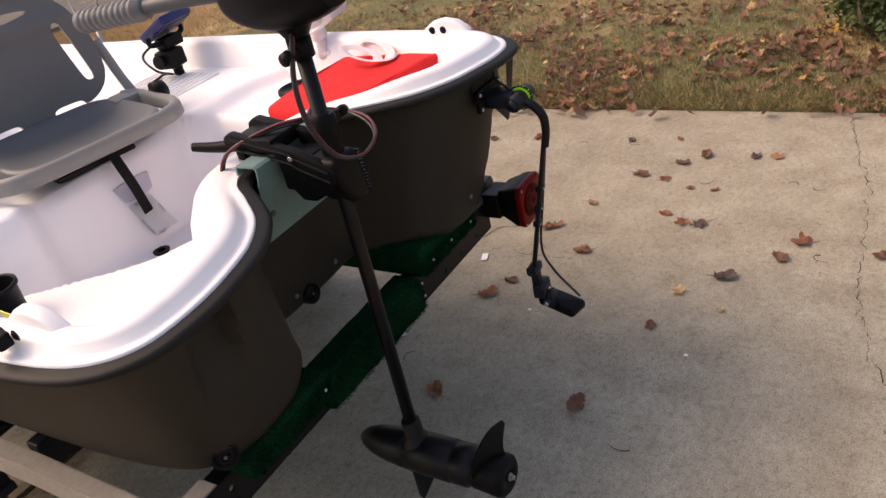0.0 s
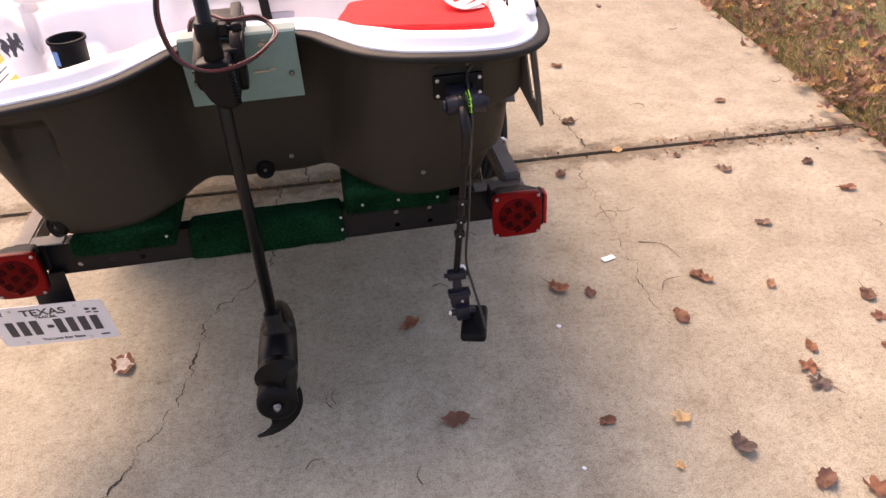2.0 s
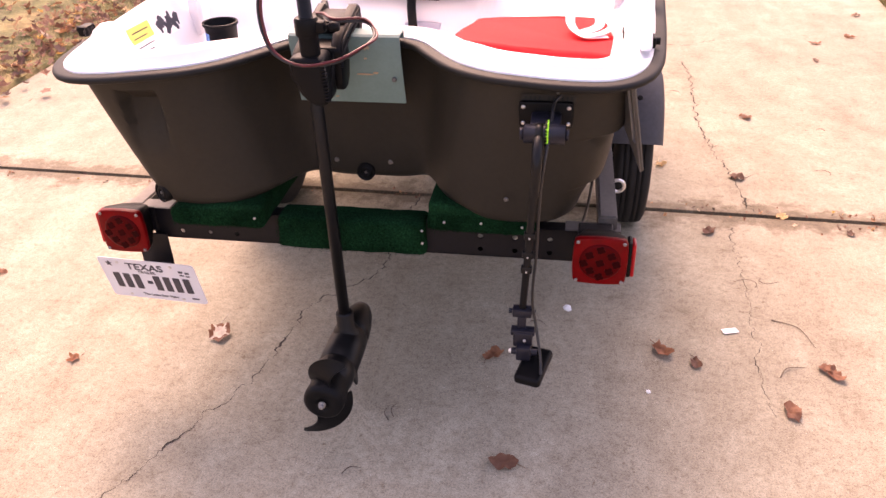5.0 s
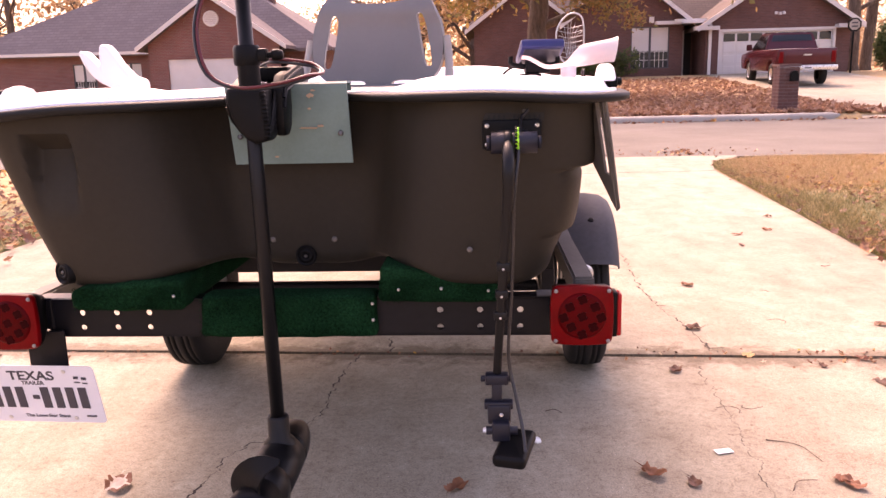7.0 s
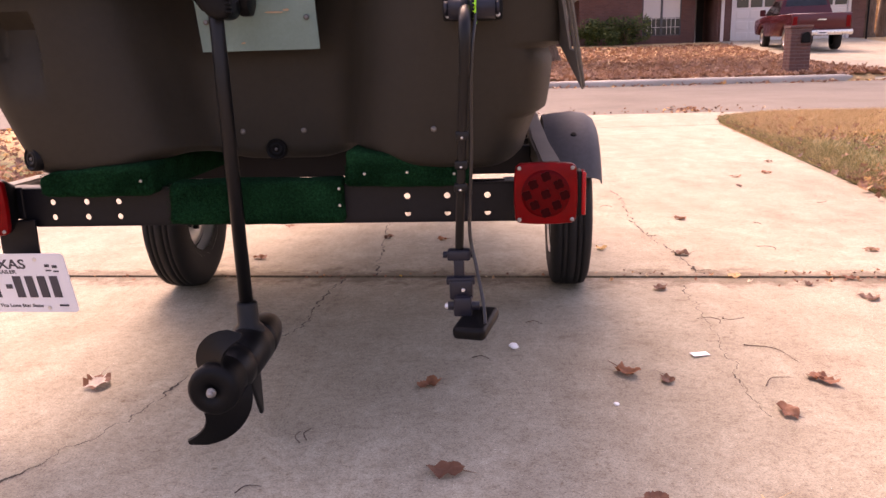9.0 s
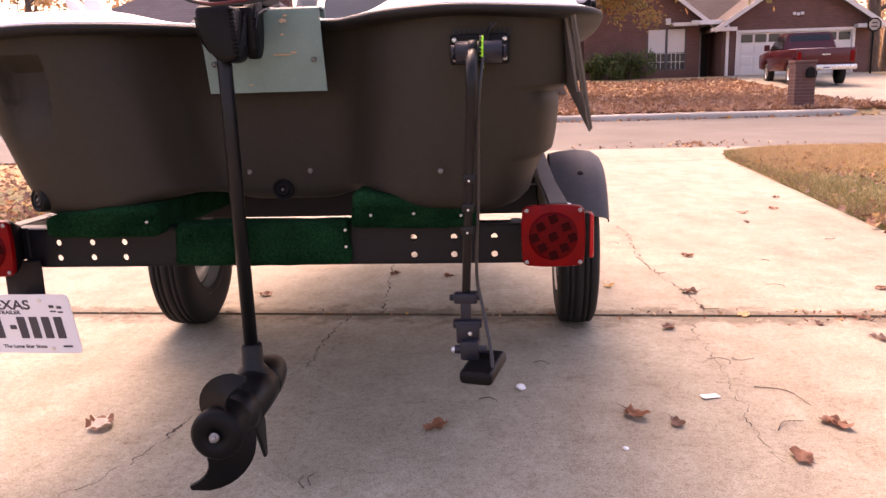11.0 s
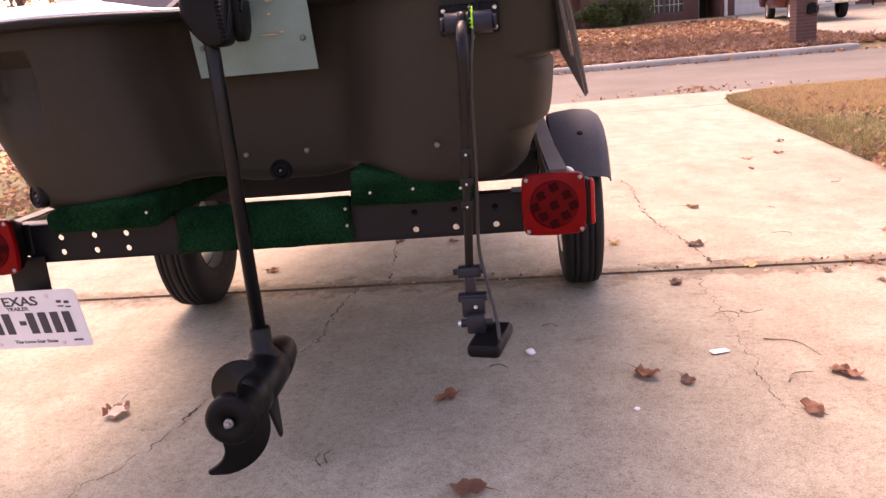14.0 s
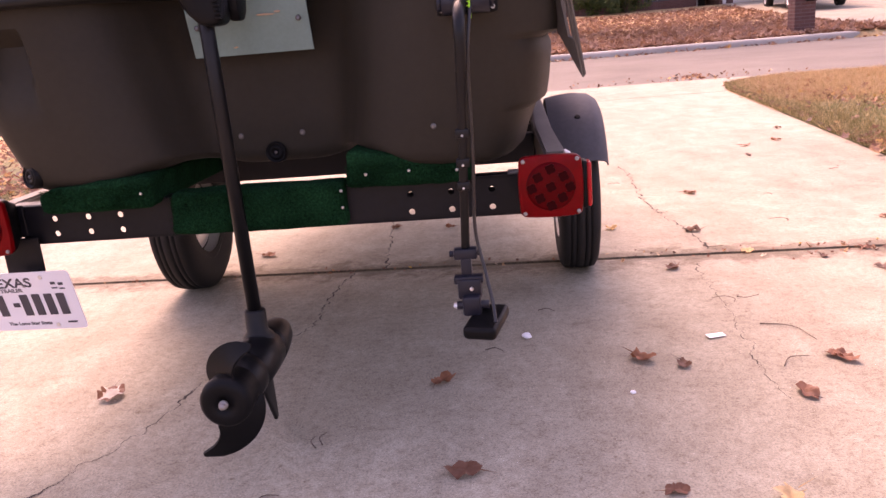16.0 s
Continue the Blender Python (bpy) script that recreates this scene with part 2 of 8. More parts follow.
STEELBLACK = plain("painted_black_steel", (0.0062, 0.0060, 0.0080), 0.45, vary=0.4, scale=22, relief=0.2, grain=120, spec=0.2)
GALV = plain("galvanised_tube", (0.30, 0.28, 0.26), 0.55, 0.55, vary=0.2, scale=30)
FLUSH = plain("dull_flush_screw", (0.13, 0.125, 0.12), 0.45, 0.6, vary=0.3, scale=200)
CHROME = plain("bright_screw_steel", (0.62, 0.61, 0.6), 0.28, 0.9, vary=0.15, scale=200)
REDCLOTH = plain("red_vinyl", (0.70, 0.030, 0.030), 0.75, vary=0.08, scale=25, relief=0.25, grain=160, spec=0.12)
# left rail's paler copy: dust and the sunlight on it put into one colour
SUNLITRAIL = plain("sunlit_dusty_rail_paint", (0.34, 0.30, 0.25), 0.7, vary=0.25, scale=30, spec=0.25)
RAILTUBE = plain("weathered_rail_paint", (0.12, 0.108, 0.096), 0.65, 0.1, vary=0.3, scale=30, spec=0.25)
STRAP = plain("pinkish_webbing", (0.80, 0.66, 0.66), 0.8, vary=0.1, scale=60, grain=0.1)
WHITE = plain("white_plastic", (0.78, 0.74, 0.75), 0.4, vary=0.05, scale=25)
TEAL = plain("teal_painted_aluminium", (0.135, 0.225, 0.215), 0.45, 0.0, vary=0.2, scale=45, spec=0.35)
RUST = plain("worn_bare_metal", (0.42, 0.30, 0.19), 0.6, 0.2, vary=0.25, scale=90)
GREY = plain("grey_seat_plastic", (0.125, 0.131, 0.136), 0.5, vary=0.12, scale=25, relief=0.15)
SEATFRAME = plain("pale_grey_seat_shell", (0.215, 0.215, 0.205), 0.5, vary=0.1, scale=25, relief=0.15)
DGREY = plain("dark_grey_plastic", (0.055, 0.06, 0.07), 0.5, vary=0.15, scale=25)
BLUEGREY = plain("blue_grey_plastic", (0.012, 0.0125, 0.021), 0.42, vary=0.2, scale=60, spec=0.3)
GREEN = plain("lime_green_plastic", (0.32, 0.90, 0.03), 0.4, vary=0.06, scale=60)
NAVY = plain("navy_blue_plastic", (0.01, 0.014, 0.09), 0.35, vary=0.15, scale=60)
CARPET = carpet_material()
LENS = lens_material()
LENSDARK = plain("dark_lens_cell", (0.028, 0.0006, 0.0010), 0.5, vary=0.25, scale=120, spec=0.05)
LENSDEEP = plain("deep_red_reflector", (0.085, 0.0008, 0.0012), 0.4, vary=0.3, scale=110, spec=0.07)
# brighter than the lens red: sun shining through is put into the colour
MARKER = plain("backlit_red_marker", (0.42, 0.006, 0.008), 0.3, vary=0.1, scale=60, spec=0.3)
RUBBER = plain("tyre_rubber", (0.013, 0.0125, 0.0125), 0.75, vary=0.3, scale=40, relief=0.3, grain=200, spec=0.3)
DULLMETAL = plain("dull_grey_metal", (0.115, 0.105, 0.098), 0.5, 0.2, vary=0.25, scale=40)
FENDER = plain("grey_plastic_fender", (0.060, 0.058, 0.063), 0.62, vary=0.3, scale=24, spec=0.3)
RIM = plain("galvanised_rim", (0.62, 0.60, 0.58), 0.4, 0.5, vary=0.12, scale=40)
PLATE = plain("reflective_plate", (0.72, 0.72, 0.76), 0.4, vary=0.05, scale=40)
INK = plain("dark_ink", (0.035, 0.035, 0.05), 0.5, vary=0.1, scale=100)
CABLE = plain("black_cable", (0.014, 0.013, 0.014), 0.4, vary=0.2, scale=80)
CABLERED = plain("red_cable", (0.11, 0.008, 0.012), 0.4, vary=0.2, scale=80)
CLEAR = plain("pale_lilac_plastic", (0.52, 0.52, 0.60), 0.3, vary=0.08, scale=60)
ALU = plain("dull_aluminium", (0.42, 0.42, 0.42), 0.42, 0.7, vary=0.15, scale=50)
PAPER = plain("white_paper", (0.85, 0.85, 0.84), 0.7, vary=0.04, scale=60)
YELLOW = plain("yellow_label", (0.72, 0.64, 0.14), 0.5, vary=0.05, scale=60)
BLUELABEL = plain("blue_label", (0.12, 0.30, 0.62), 0.5, vary=0.05, scale=60)
CRACK = plain("crack_dirt", (0.035, 0.027, 0.021), 0.95, vary=0.4, scale=60)
CURB = plain("kerb_concrete", (0.34, 0.31, 0.27), 0.9, vary=0.2, scale=8, relief=0.3, grain=60)
MORTAR = plain("brown_mortar", (0.15, 0.085, 0.07), 0.95, vary=0.2, scale=20, relief=0.3, grain=80)
BRICK_R = brick_material("red_brown_brick", (0.150, 0.068, 0.057), (0.112, 0.050, 0.045), (0.145, 0.096, 0.086))
BRICK_L = brick_material("dark_red_brick", (0.21, 0.075, 0.062), (0.16, 0.058, 0.05), (0.22, 0.17, 0.155))
SHING_R, SHING_L = shingle_material("brown_shingles", (0.13, 0.10, 0.085)), shingle_material("grey_shingles", (0.13, 0.115, 0.125))
TRIM = plain("white_trim_paint", (0.60, 0.58, 0.57), 0.5, vary=0.06, scale=10)
GLASS = glass_material("window_glass")
# near-black: the porch's shade is put into the door's colour
DARKROOM = plain("shaded_entry", (0.02, 0.016, 0.015), 0.8, vary=0.2, scale=10)
MAROON = plain("maroon_car_paint", (0.075, 0.007, 0.012), 0.25, 0.2, vary=0.1, scale=6)
BARK = bark_material()
DEADLEAF = leaf_material("fallen_brown_leaf", [(0.0, (0.14, 0.07, 0.045)), (0.3, (0.22, 0.095, 0.055)), (0.55, (0.31, 0.125, 0.06)), (0.75, (0.12, 0.085, 0.072)), (0.88, (0.24, 0.15, 0.11)), (1.0, (0.38, 0.21, 0.11))])
LITTER = leaf_material("leaf_litter", [(0.0, (0.10, 0.055, 0.042)), (0.25, (0.23, 0.105, 0.065)), (0.5, (0.33, 0.165, 0.10)), (0.68, (0.15, 0.09, 0.075)), (0.82, (0.40, 0.20, 0.10)), (0.93, (0.50, 0.31, 0.16)), (0.97, (0.62, 0.36, 0.06)), (1.0, (0.66, 0.55, 0.42))])
YARDLEAF = leaf_material("yard_leaf_cover", [(0.0, (0.17, 0.085, 0.055)), (0.3, (0.27, 0.145, 0.09)), (0.6, (0.36, 0.205, 0.13)), (0.8, (0.21, 0.11, 0.075)), (1.0, (0.45, 0.29, 0.20))])
PALELEAF = leaf_material("bleached_leaf", [(0.0, (0.62, 0.54, 0.46)), (1.0, (0.78, 0.70, 0.62))])
GOLDLEAF = leaf_material("golden_leaf", [(0.0, (0.66, 0.44, 0.20)), (1.0, (0.74, 0.54, 0.30))])
# autumn leaf colours, paled to carry the sky's glare
TREELEAF = leaf_material("glare_paled_autumn_foliage", [(0.0, (0.27, 0.16, 0.085)), (0.4, (0.40, 0.25, 0.135)), (0.75, (0.52, 0.37, 0.22)), (1.0, (0.29, 0.24, 0.13))], 0.6)
OAKLEAF = leaf_material("green_gold_foliage", [(0.0, (0.34, 0.17, 0.06)), (0.5, (0.30, 0.21, 0.07)), (1.0, (0.15, 0.15, 0.05))], 0.5)
SHRUB = leaf_material("shrub_foliage", [(0.0, (0.03, 0.06, 0.014)), (0.6, (0.065, 0.11, 0.025)), (1.0, (0.13, 0.16, 0.04))])
STRAWBLADE = leaf_material("straw_blades", [(0.0, (0.33, 0.22, 0.10)), (0.5, (0.48, 0.345, 0.18)), (1.0, (0.62, 0.47, 0.27))])
GRASSBLADE = leaf_material("grass_blades", [(0.0, (0.085, 0.105, 0.030)), (0.35, (0.17, 0.165, 0.055)), (0.65, (0.34, 0.26, 0.12)), (1.0, (0.55, 0.42, 0.23))])

# ---- mesh helpers ----
def part(name, bm, mat, parent=None, label="", smooth=0.0):
    """Links a bmesh as one mesh object, under a thing or a part when one is given."""
    if smooth:
        for f in bm.faces:
            f.smooth = True
        for ed in bm.edges:
            ed.smooth = not (ed.is_manifold and ed.calc_face_angle(0) > radians(smooth))
    me = bpy.data.meshes.new(name)
    bm.to_mesh(me)
    bm.free()
    me.materials.append(mat)
    ob = new(name, me)
    if parent is not None:
        ob.parent = parent
    if label:
        ob["label"] = label
    return ob


def thing(name, label, category, at=(0, 0, 0), group=""):
    ob = new(name)
    ob.empty_display_size = 0.1
    ob.location = at
    return tagged(ob, label, category, group)


def mesh():
    return bmesh.new()


def box(bm, x0, x1, y0, y1, z0, z1, bevel=0.0, segs=2, m=None):
    vs = bmesh.ops.create_cube(bm, size=1.0)["verts"]
    bmesh.ops.transform(bm, matrix=Matrix.Translation(((x0 + x1) / 2, (y0 + y1) / 2, (z0 + z1) / 2)) @ Matrix.Diagonal((x1 - x0, y1 - y0, z1 - z0, 1)), verts=vs)
    if bevel:
        es = list({ed for v in vs for ed in v.link_edges})
        got = bmesh.ops.bevel(bm, geom=es, offset=bevel, segments=segs, affect="EDGES", profile=0.5)
        vs = list({v for f in got["faces"] for v in f.verts} | {v for v in vs if v.is_valid})
    if m is not None:
        bmesh.ops.transform(bm, matrix=m, verts=vs)
    return bm


def aim(p0, p1):
    d = Vector(p1) - Vector(p0)
    return Matrix.Translation(p0) @ d.to_track_quat("Z", "Y").to_matrix().to_4x4(), d.length


def cyl(bm, p0, p1, r0, r1=None, seg=20, caps=True):
    m, h = aim(p0, p1)
    r1 = r0 if r1 is None else r1
    rings = []
    for r, z in ((r0, 0), (r1, h)):
        rings.append([bm.verts.new(m @ Vector((r * math.cos(2 * math.pi * k / seg), r * math.sin(2 * math.pi * k / seg), z))) for k in range(seg)])
    for k in range(seg):
        bm.faces.new((rings[0][k], rings[0][(k + 1) % seg], rings[1][(k + 1) % seg], rings[1][k]))
    if caps:
        bm.faces.new(rings[0][::-1])
        bm.faces.new(rings[1])
    return bm


def spun(bm, profile, m=None, seg=32, cap=False):
    """A surface of revolution about z: profile of (radius, z)."""
    m = m or Matrix()
    rings = [[bm.verts.new(m @ Vector((r * math.cos(2 * math.pi * k / seg), r * math.sin(2 * math.pi * k / seg), z))) for k in range(seg)] for r, z in profile]
    for a_, b_ in zip(rings, rings[1:]):
        for k in range(seg):
            bm.faces.new((a_[k], a_[(k + 1) % seg], b_[(k + 1) % seg], b_[k]))
    if cap:
        bm.faces.new(rings[0][::-1])
        bm.faces.new(rings[-1])
    return bm


def smooth_path(pts, n=6):
    """A Catmull-Rom curve through points."""
    p = [Vector(q) for q in pts]
    p = [2 * p[0] - p[1], *p, 2 * p[-1] - p[-2]]
    out = []
    for i in range(1, len(p) - 2):
        for k in range(n):
            t = k / n
            a_, b_, c_, d_ = p[i - 1 : i + 3]
            out.append(0.5 * (2 * b_ + (c_ - a_) * t + (2 * a_ - 5 * b_ + 4 * c_ - d_) * t * t + (3 * b_ - a_ - 3 * c_ + d_) * t**3))
    out.append(p[-2])
    return out


def tube(bm, pts, r, seg=10, n=6, flat=1.0, ends=True):
    """A tube along a smooth path; r a radius or one for each end."""
    path = smooth_path(pts, n) if n else [Vector(q) for q in pts]
    r0, r1 = (r, r) if isinstance(r, (int, float)) else r
    up = Vector((0, 0, 1))
    rings = []
    for i, q in enumerate(path):
        d = (path[min(i + 1, len(path) - 1)] - path[max(i - 1, 0)]).normalized()
        if abs(d.dot(up)) > 0.95:
            up = Vector((0, 1, 0)) if abs(d.y) < 0.9 else Vector((1, 0, 0))
        s = d.cross(up).normalized()
        up = s.cross(d).normalized()
        rr = r0 + (r1 - r0) * i / max(1, len(path) - 1)
        rings.append([bm.verts.new(q + rr * (math.cos(2 * math.pi * k / seg) * s + flat * math.sin(2 * math.pi * k / seg) * up)) for k in range(seg)])
    for a_, b_ in zip(rings, rings[1:]):
        for k in range(seg):
            bm.faces.new((a_[k], a_[(k + 1) % seg], b_[(k + 1) % seg], b_[k]))
    if ends:
        bm.faces.new(rings[0][::-1])
        bm.faces.new(rings[-1])
    bmesh.ops.recalc_face_normals(bm, faces=bm.faces)
    return bm


def slab(bm, outline, depth, m=None, bevel=0.0, segs=2):
    """A flat outline of (x, y) pulled up by depth in z."""
    m = m or Matrix()
    lo = [bm.verts.new((x, y, 0)) for x, y in outline]
    hi = [bm.verts.new((x, y, depth)) for x, y in outline]
    n = len(lo)
    fs = [bm.faces.new(lo[::-1]), bm.faces.new(hi)]
    for k in range(n):
        fs.append(bm.faces.new((lo[k], lo[(k + 1) % n], hi[(k + 1) % n], hi[k])))
    bmesh.ops.recalc_face_normals(bm, faces=fs)
    vs = lo + hi
    if bevel:
        es = [ed for ed in {ed for v in vs for ed in v.link_edges} if ed.calc_face_angle(0) > 0.6]
        got = bmesh.ops.bevel(bm, geom=es, offset=bevel, segments=segs, affect="EDGES", profile=0.5)
        vs = list({v for f in got["faces"] for v in f.verts} | {v for v in vs if v.is_valid})
    bmesh.ops.transform(bm, matrix=m, verts=vs)
    return bm


def ss(a_, b_, x):
    t = min(1.0, max(0.0, (x - a_) / (b_ - a_)))
    return t * t * (3 - 2 * t)


def rounded(x0, x1, y0, y1, r, n=5):
    """A rectangle's outline with round corners."""
    out = []
    for cx, cy, a0 in ((x1 - r, y1 - r, 0), (x0 + r, y1 - r, 90), (x0 + r, y0 + r, 180), (x1 - r, y0 + r, 270)):
        out += [(cx + r * math.cos(radians(a0 + 90 * k / n)), cy + r * math.sin(radians(a0 + 90 * k / n))) for k in range(n + 1)]
    return out


UPRIGHT = pose(0, 0, 0, 90, 0, 0)  # turns an outline's y up to z, its depth to -y


def screw_mesh(r=0.006, h=0.003):
    return spun(mesh(), [(0.0, h), (r * 0.55, h), (r * 0.9, h * 0.6), (r, 0.0)], pose(0, 0, 0, 90, 0, 0), 12)

# ---- ground, driveway, street ----
DRIVE_L, STREET_N, STREET_F = -2.55, 8.0, 14.6


def drive_edge(y):
    """The driveway's edge beside the lawn, flaring into the street."""
    return 2.32 + 0.055 * max(0.0, y - 1.0) + 0.55 * ss(6.2, 8.1, y) ** 2


def yard_z(x, y):
    """The far front yards rise from the kerb to the houses."""
    return 0.66 * min(1.0, max(0.0, (y - 15.0) / 21.0)) ** 2.4 * ss(-11.0, -2.0, x) + 0.11 * ss(14.75, 15.0, y) - 0.1 * ss(-4, -12, x) * ss(20, 34, y)


def ground_sheet():
    bm = mesh()
    xs = sorted({-900, -300, -120, -60, *range(-40, 41, 2), 60, 120, 300, 900})
    ys = sorted({-900, -300, -100, -40, -20, -10, -6, -3, 0, 3, 6, 7.9, 8.0, 11, 14.7, 14.75, 15.0, 15.2, *range(16, 42, 2), 60, 100, 300, 900})
    rows = []
    for y in ys:
        row = []
        for x in xs:
            low = -0.06 if y < 7.95 else (-0.09 if y < 14.72 else 0.0)
            row.append(bm.verts.new((x, y, low + yard_z(x, min(y, 40)) if y > 14.6 else low)))
        rows.append(row)
    for a_, b_ in zip(rows, rows[1:]):
        for k in range(len(xs) - 1):
            bm.faces.new((a_[k], a_[k + 1], b_[k + 1], b_[k]))
    return tagged(part("ground", bm, LAWN, smooth=60), "brown winter turf under fallen leaves", "ground", kind="stuff")


ground = ground_sheet()
ground["kind"] = "structure"


def lawn_patch(name, side):
    """Turf beside the driveway, a little uneven, with a soft worn border."""
    bm = mesh()
    rows = []
    ys = [-14 + 0.22 * i for i in range(101)]
    ys = [y for y in ys if y < 7.9] + [7.9]
    for y in ys:
        edge = drive_edge(y) if side > 0 else DRIVE_L
        row = []
        for k in range(30):
            d = 0.0 if k == 0 else 0.03 * 1.24**k
            x = edge + side * d
            lift = 0.012 + 0.03 * ss(0, 0.6, d) + 0.02 * noise.noise((x * 1.3, y * 1.3, 3)) * ss(0, 0.5, d) + 0.008 * noise.noise((x * 6, y * 6, 1))
            row.append(bm.verts.new((x + side * 0.02 * noise.noise((y * 3, 7.7, 0)), y, lift - (0.10 if k == 0 else 0.0) - 0.10 * ss(7.0, 8.0, y))))
        rows.append(row)
    for a_, b_ in zip(rows, rows[1:]):
        for k in range(29):
            q = (a_[k], a_[k + 1], b_[k + 1], b_[k])
            bm.faces.new(q if side > 0 else q[::-1])
    return tagged(part(name, bm, LAWN, smooth=60), "patchy brown and green turf beside the driveway", "lawn", kind="structure")


lawn_patch("lawn_east", 1)
lawn_patch("lawn_west", -1)


def driveway_slab(name, y0, y1, skew0, skew1):
    """One cast slab; its edges follow the joints, which run a little askew."""
    bm = mesh()
    n, cols = 24, 14
    top = []
    for i in range(n + 1):
        row = []
        for k in range(cols + 1):
            f, g = k / cols, i / n
            ya, yb = y0 + skew0 * (f - 0.5), y1 + skew1 * (f - 0.5)
            y = ya + (yb - ya) * g
            x = DRIVE_L + (drive_edge(y) + 0.01 - DRIVE_L) * f
            row.append(bm.verts.new((x, y, 0.0)))
        top.append(row)
    for a_, b_ in zip(top, top[1:]):
        for k in range(cols):
            bm.faces.new((a_[k], a_[k + 1], b_[k + 1], b_[k]))
    edge = [ed for ed in bm.edges if ed.is_boundary]
    got = bmesh.ops.extrude_edge_only(bm, edges=edge)
    for v in got["geom"]:
        if isinstance(v, bmesh.types.BMVert):
            v.co.z = -0.14
    bmesh.ops.bevel(bm, geom=edge, offset=0.008, segments=2, affect="EDGES")
    bmesh.ops.recalc_face_normals(bm, faces=bm.faces)
    return tagged(part(name, bm, CONCRETE, smooth=60), "weathered tan concrete driveway slab", "driveway", kind="structure")


# joints: under the trailer, and before the street
driveway_slab("driveway_1", -9.0, 1.224, 0, -0.15)
driveway_slab("driveway_2", 1.251, 6.42, -0.15, 0.25)
driveway_slab("driveway_3", 6.435, 8.0, 0.25, 0.0)
bm = mesh()
box(bm, DRIVE_L + 0.02, 2.25, -9, 7.9, -0.16, -0.022)
tagged(part("joint_bed", bm, CRACK), "dark dirt in the driveway joints", "joint", kind="structure")

bm = mesh()
box(bm, -400, 400, STREET_N, STREET_F, -0.3, -0.012)
tagged(part("road", bm, STREET), "pale worn concrete street", "road", kind="structure")


def kerb(name, x0, x1, y):
    bm = mesh()
    prof = [(0.0, -0.2), (0.0, 0.05), (0.03, 0.092), (0.07, 0.105), (0.16, 0.112), (0.16, -0.2)]
    xs = [x0 + (x1 - x0) * k / 60 for k in range(61)]
    rings = [[bm.verts.new((x, y + dy, z + 0.006 * noise.noise((x * 0.8, 0, dy)))) for dy, z in prof] for x in xs]
    for a_, b_ in zip(rings, rings[1:]):
        for k in range(len(prof) - 1):
            bm.faces.new((a_[k], b_[k], b_[k + 1], a_[k + 1]))
    return tagged(part(name, bm, CURB, smooth=50), "pale concrete street kerb", "kerb", kind="structure")


kerb("kerb_1", -60, 6.6, STREET_F)
kerb("kerb_2", 12.5, 60, STREET_F)


def kerb_return():
    """The kerb's curve into the driveway across the street, running out flush."""
    bm = mesh()
    rings = []
    for i in range(13):
        f = i / 12
        a_ = radians(-90 + 78 * f)
        cx, cy = 6.6 + 1.05 * math.cos(a_), STREET_F + 1.05 + 1.05 * math.sin(a_)
        low = 0.085 * ss(0.35, 1.0, f)
        nx, ny = -math.cos(a_), -math.sin(a_)
        rings.append([bm.verts.new((cx + nx * d, cy + ny * d, z - (low if z > 0 else 0))) for d, z in ((0.0, -0.2), (0.0, 0.05), (0.03, 0.092), (0.07, 0.105), (0.16, 0.112), (0.16, -0.2))])
    for a_, b_ in zip(rings, rings[1:]):
        for k in range(5):
            bm.faces.new((a_[k], b_[k], b_[k + 1], a_[k + 1]))
    bm.faces.new(rings[-1])
    bmesh.ops.recalc_face_normals(bm, faces=bm.faces)
    tagged(part("kerb_3", bm, CURB, smooth=50), "pale concrete kerb curving into a driveway", "kerb", kind="structure")


kerb_return()


def far_driveway():
    bm = mesh()
    rows = []
    for i in range(30):
        y = STREET_F + 0.02 + 21.2 * i / 29
        flare = 0.7 * (1 - ss(14.6, 16.4, y))
        row = [bm.verts.new((x, y, max(0.0, yard_z(x, y)) + 0.03 - 0.03 * (1 - ss(14.6, 15.4, y)))) for x in (8.3 - flare + 1.7 * ss(15, 30, y), 10.6 + 1.2 * ss(15, 30, y), 15.9 + flare)]
        rows.append(row)
    for a_, b_ in zip(rows, rows[1:]):
        for k in range(2):
            bm.faces.new((a_[k], a_[k + 1], b_[k + 1], b_[k]))
    return tagged(part("driveway_4", bm, CONCRETE, smooth=60), "pale concrete driveway across the street", "driveway", kind="structure")


far_driveway()


def crack(name, pts, w=0.006):
    """A ragged crack: a thin sunken ribbon of dirt laid a hair above the slab."""
    bm = mesh()
    path = smooth_path([(x, y, 0) for x, y in pts], 34)
    last = None
    for i, q in enumerate(path):
        j = Vector((noise.noise((q.x * 19, q.y * 19, 2)), noise.noise((q.x * 19, q.y * 19, 9)), 0)) * 0.020
        j += Vector((noise.noise((q.x * 52, q.y * 52, 4)), noise.noise((q.x * 52, q.y * 52, 8)), 0)) * 0.013
        j += Vector((noise.noise((q.x * 130, q.y * 130, 3)), noise.noise((q.x * 130, q.y * 130, 6)), 0)) * 0.005
        d = path[min(i + 1, len(path) - 1)] - path[max(0, i - 1)]
        s = Vector((-d.y, d.x, 0)).normalized()
        ww = 0.8 * w * (0.15 + 1.3 * abs(noise.noise((q.x * 14, q.y * 14, 5))))
        pair = [bm.verts.new(q + j + s * ww * 0.5 + Vector((0, 0, 0.0015))), bm.verts.new(q + j - s * ww * 0.5 + Vector((0, 0, 0.0015)))]
        if last:
            bm.faces.new((last[0], last[1], pair[1], pair[0]))
        last = pair
    return tagged(part(name, bm, CRACK), "thin dark crack in the concrete", "crack", kind="structure")


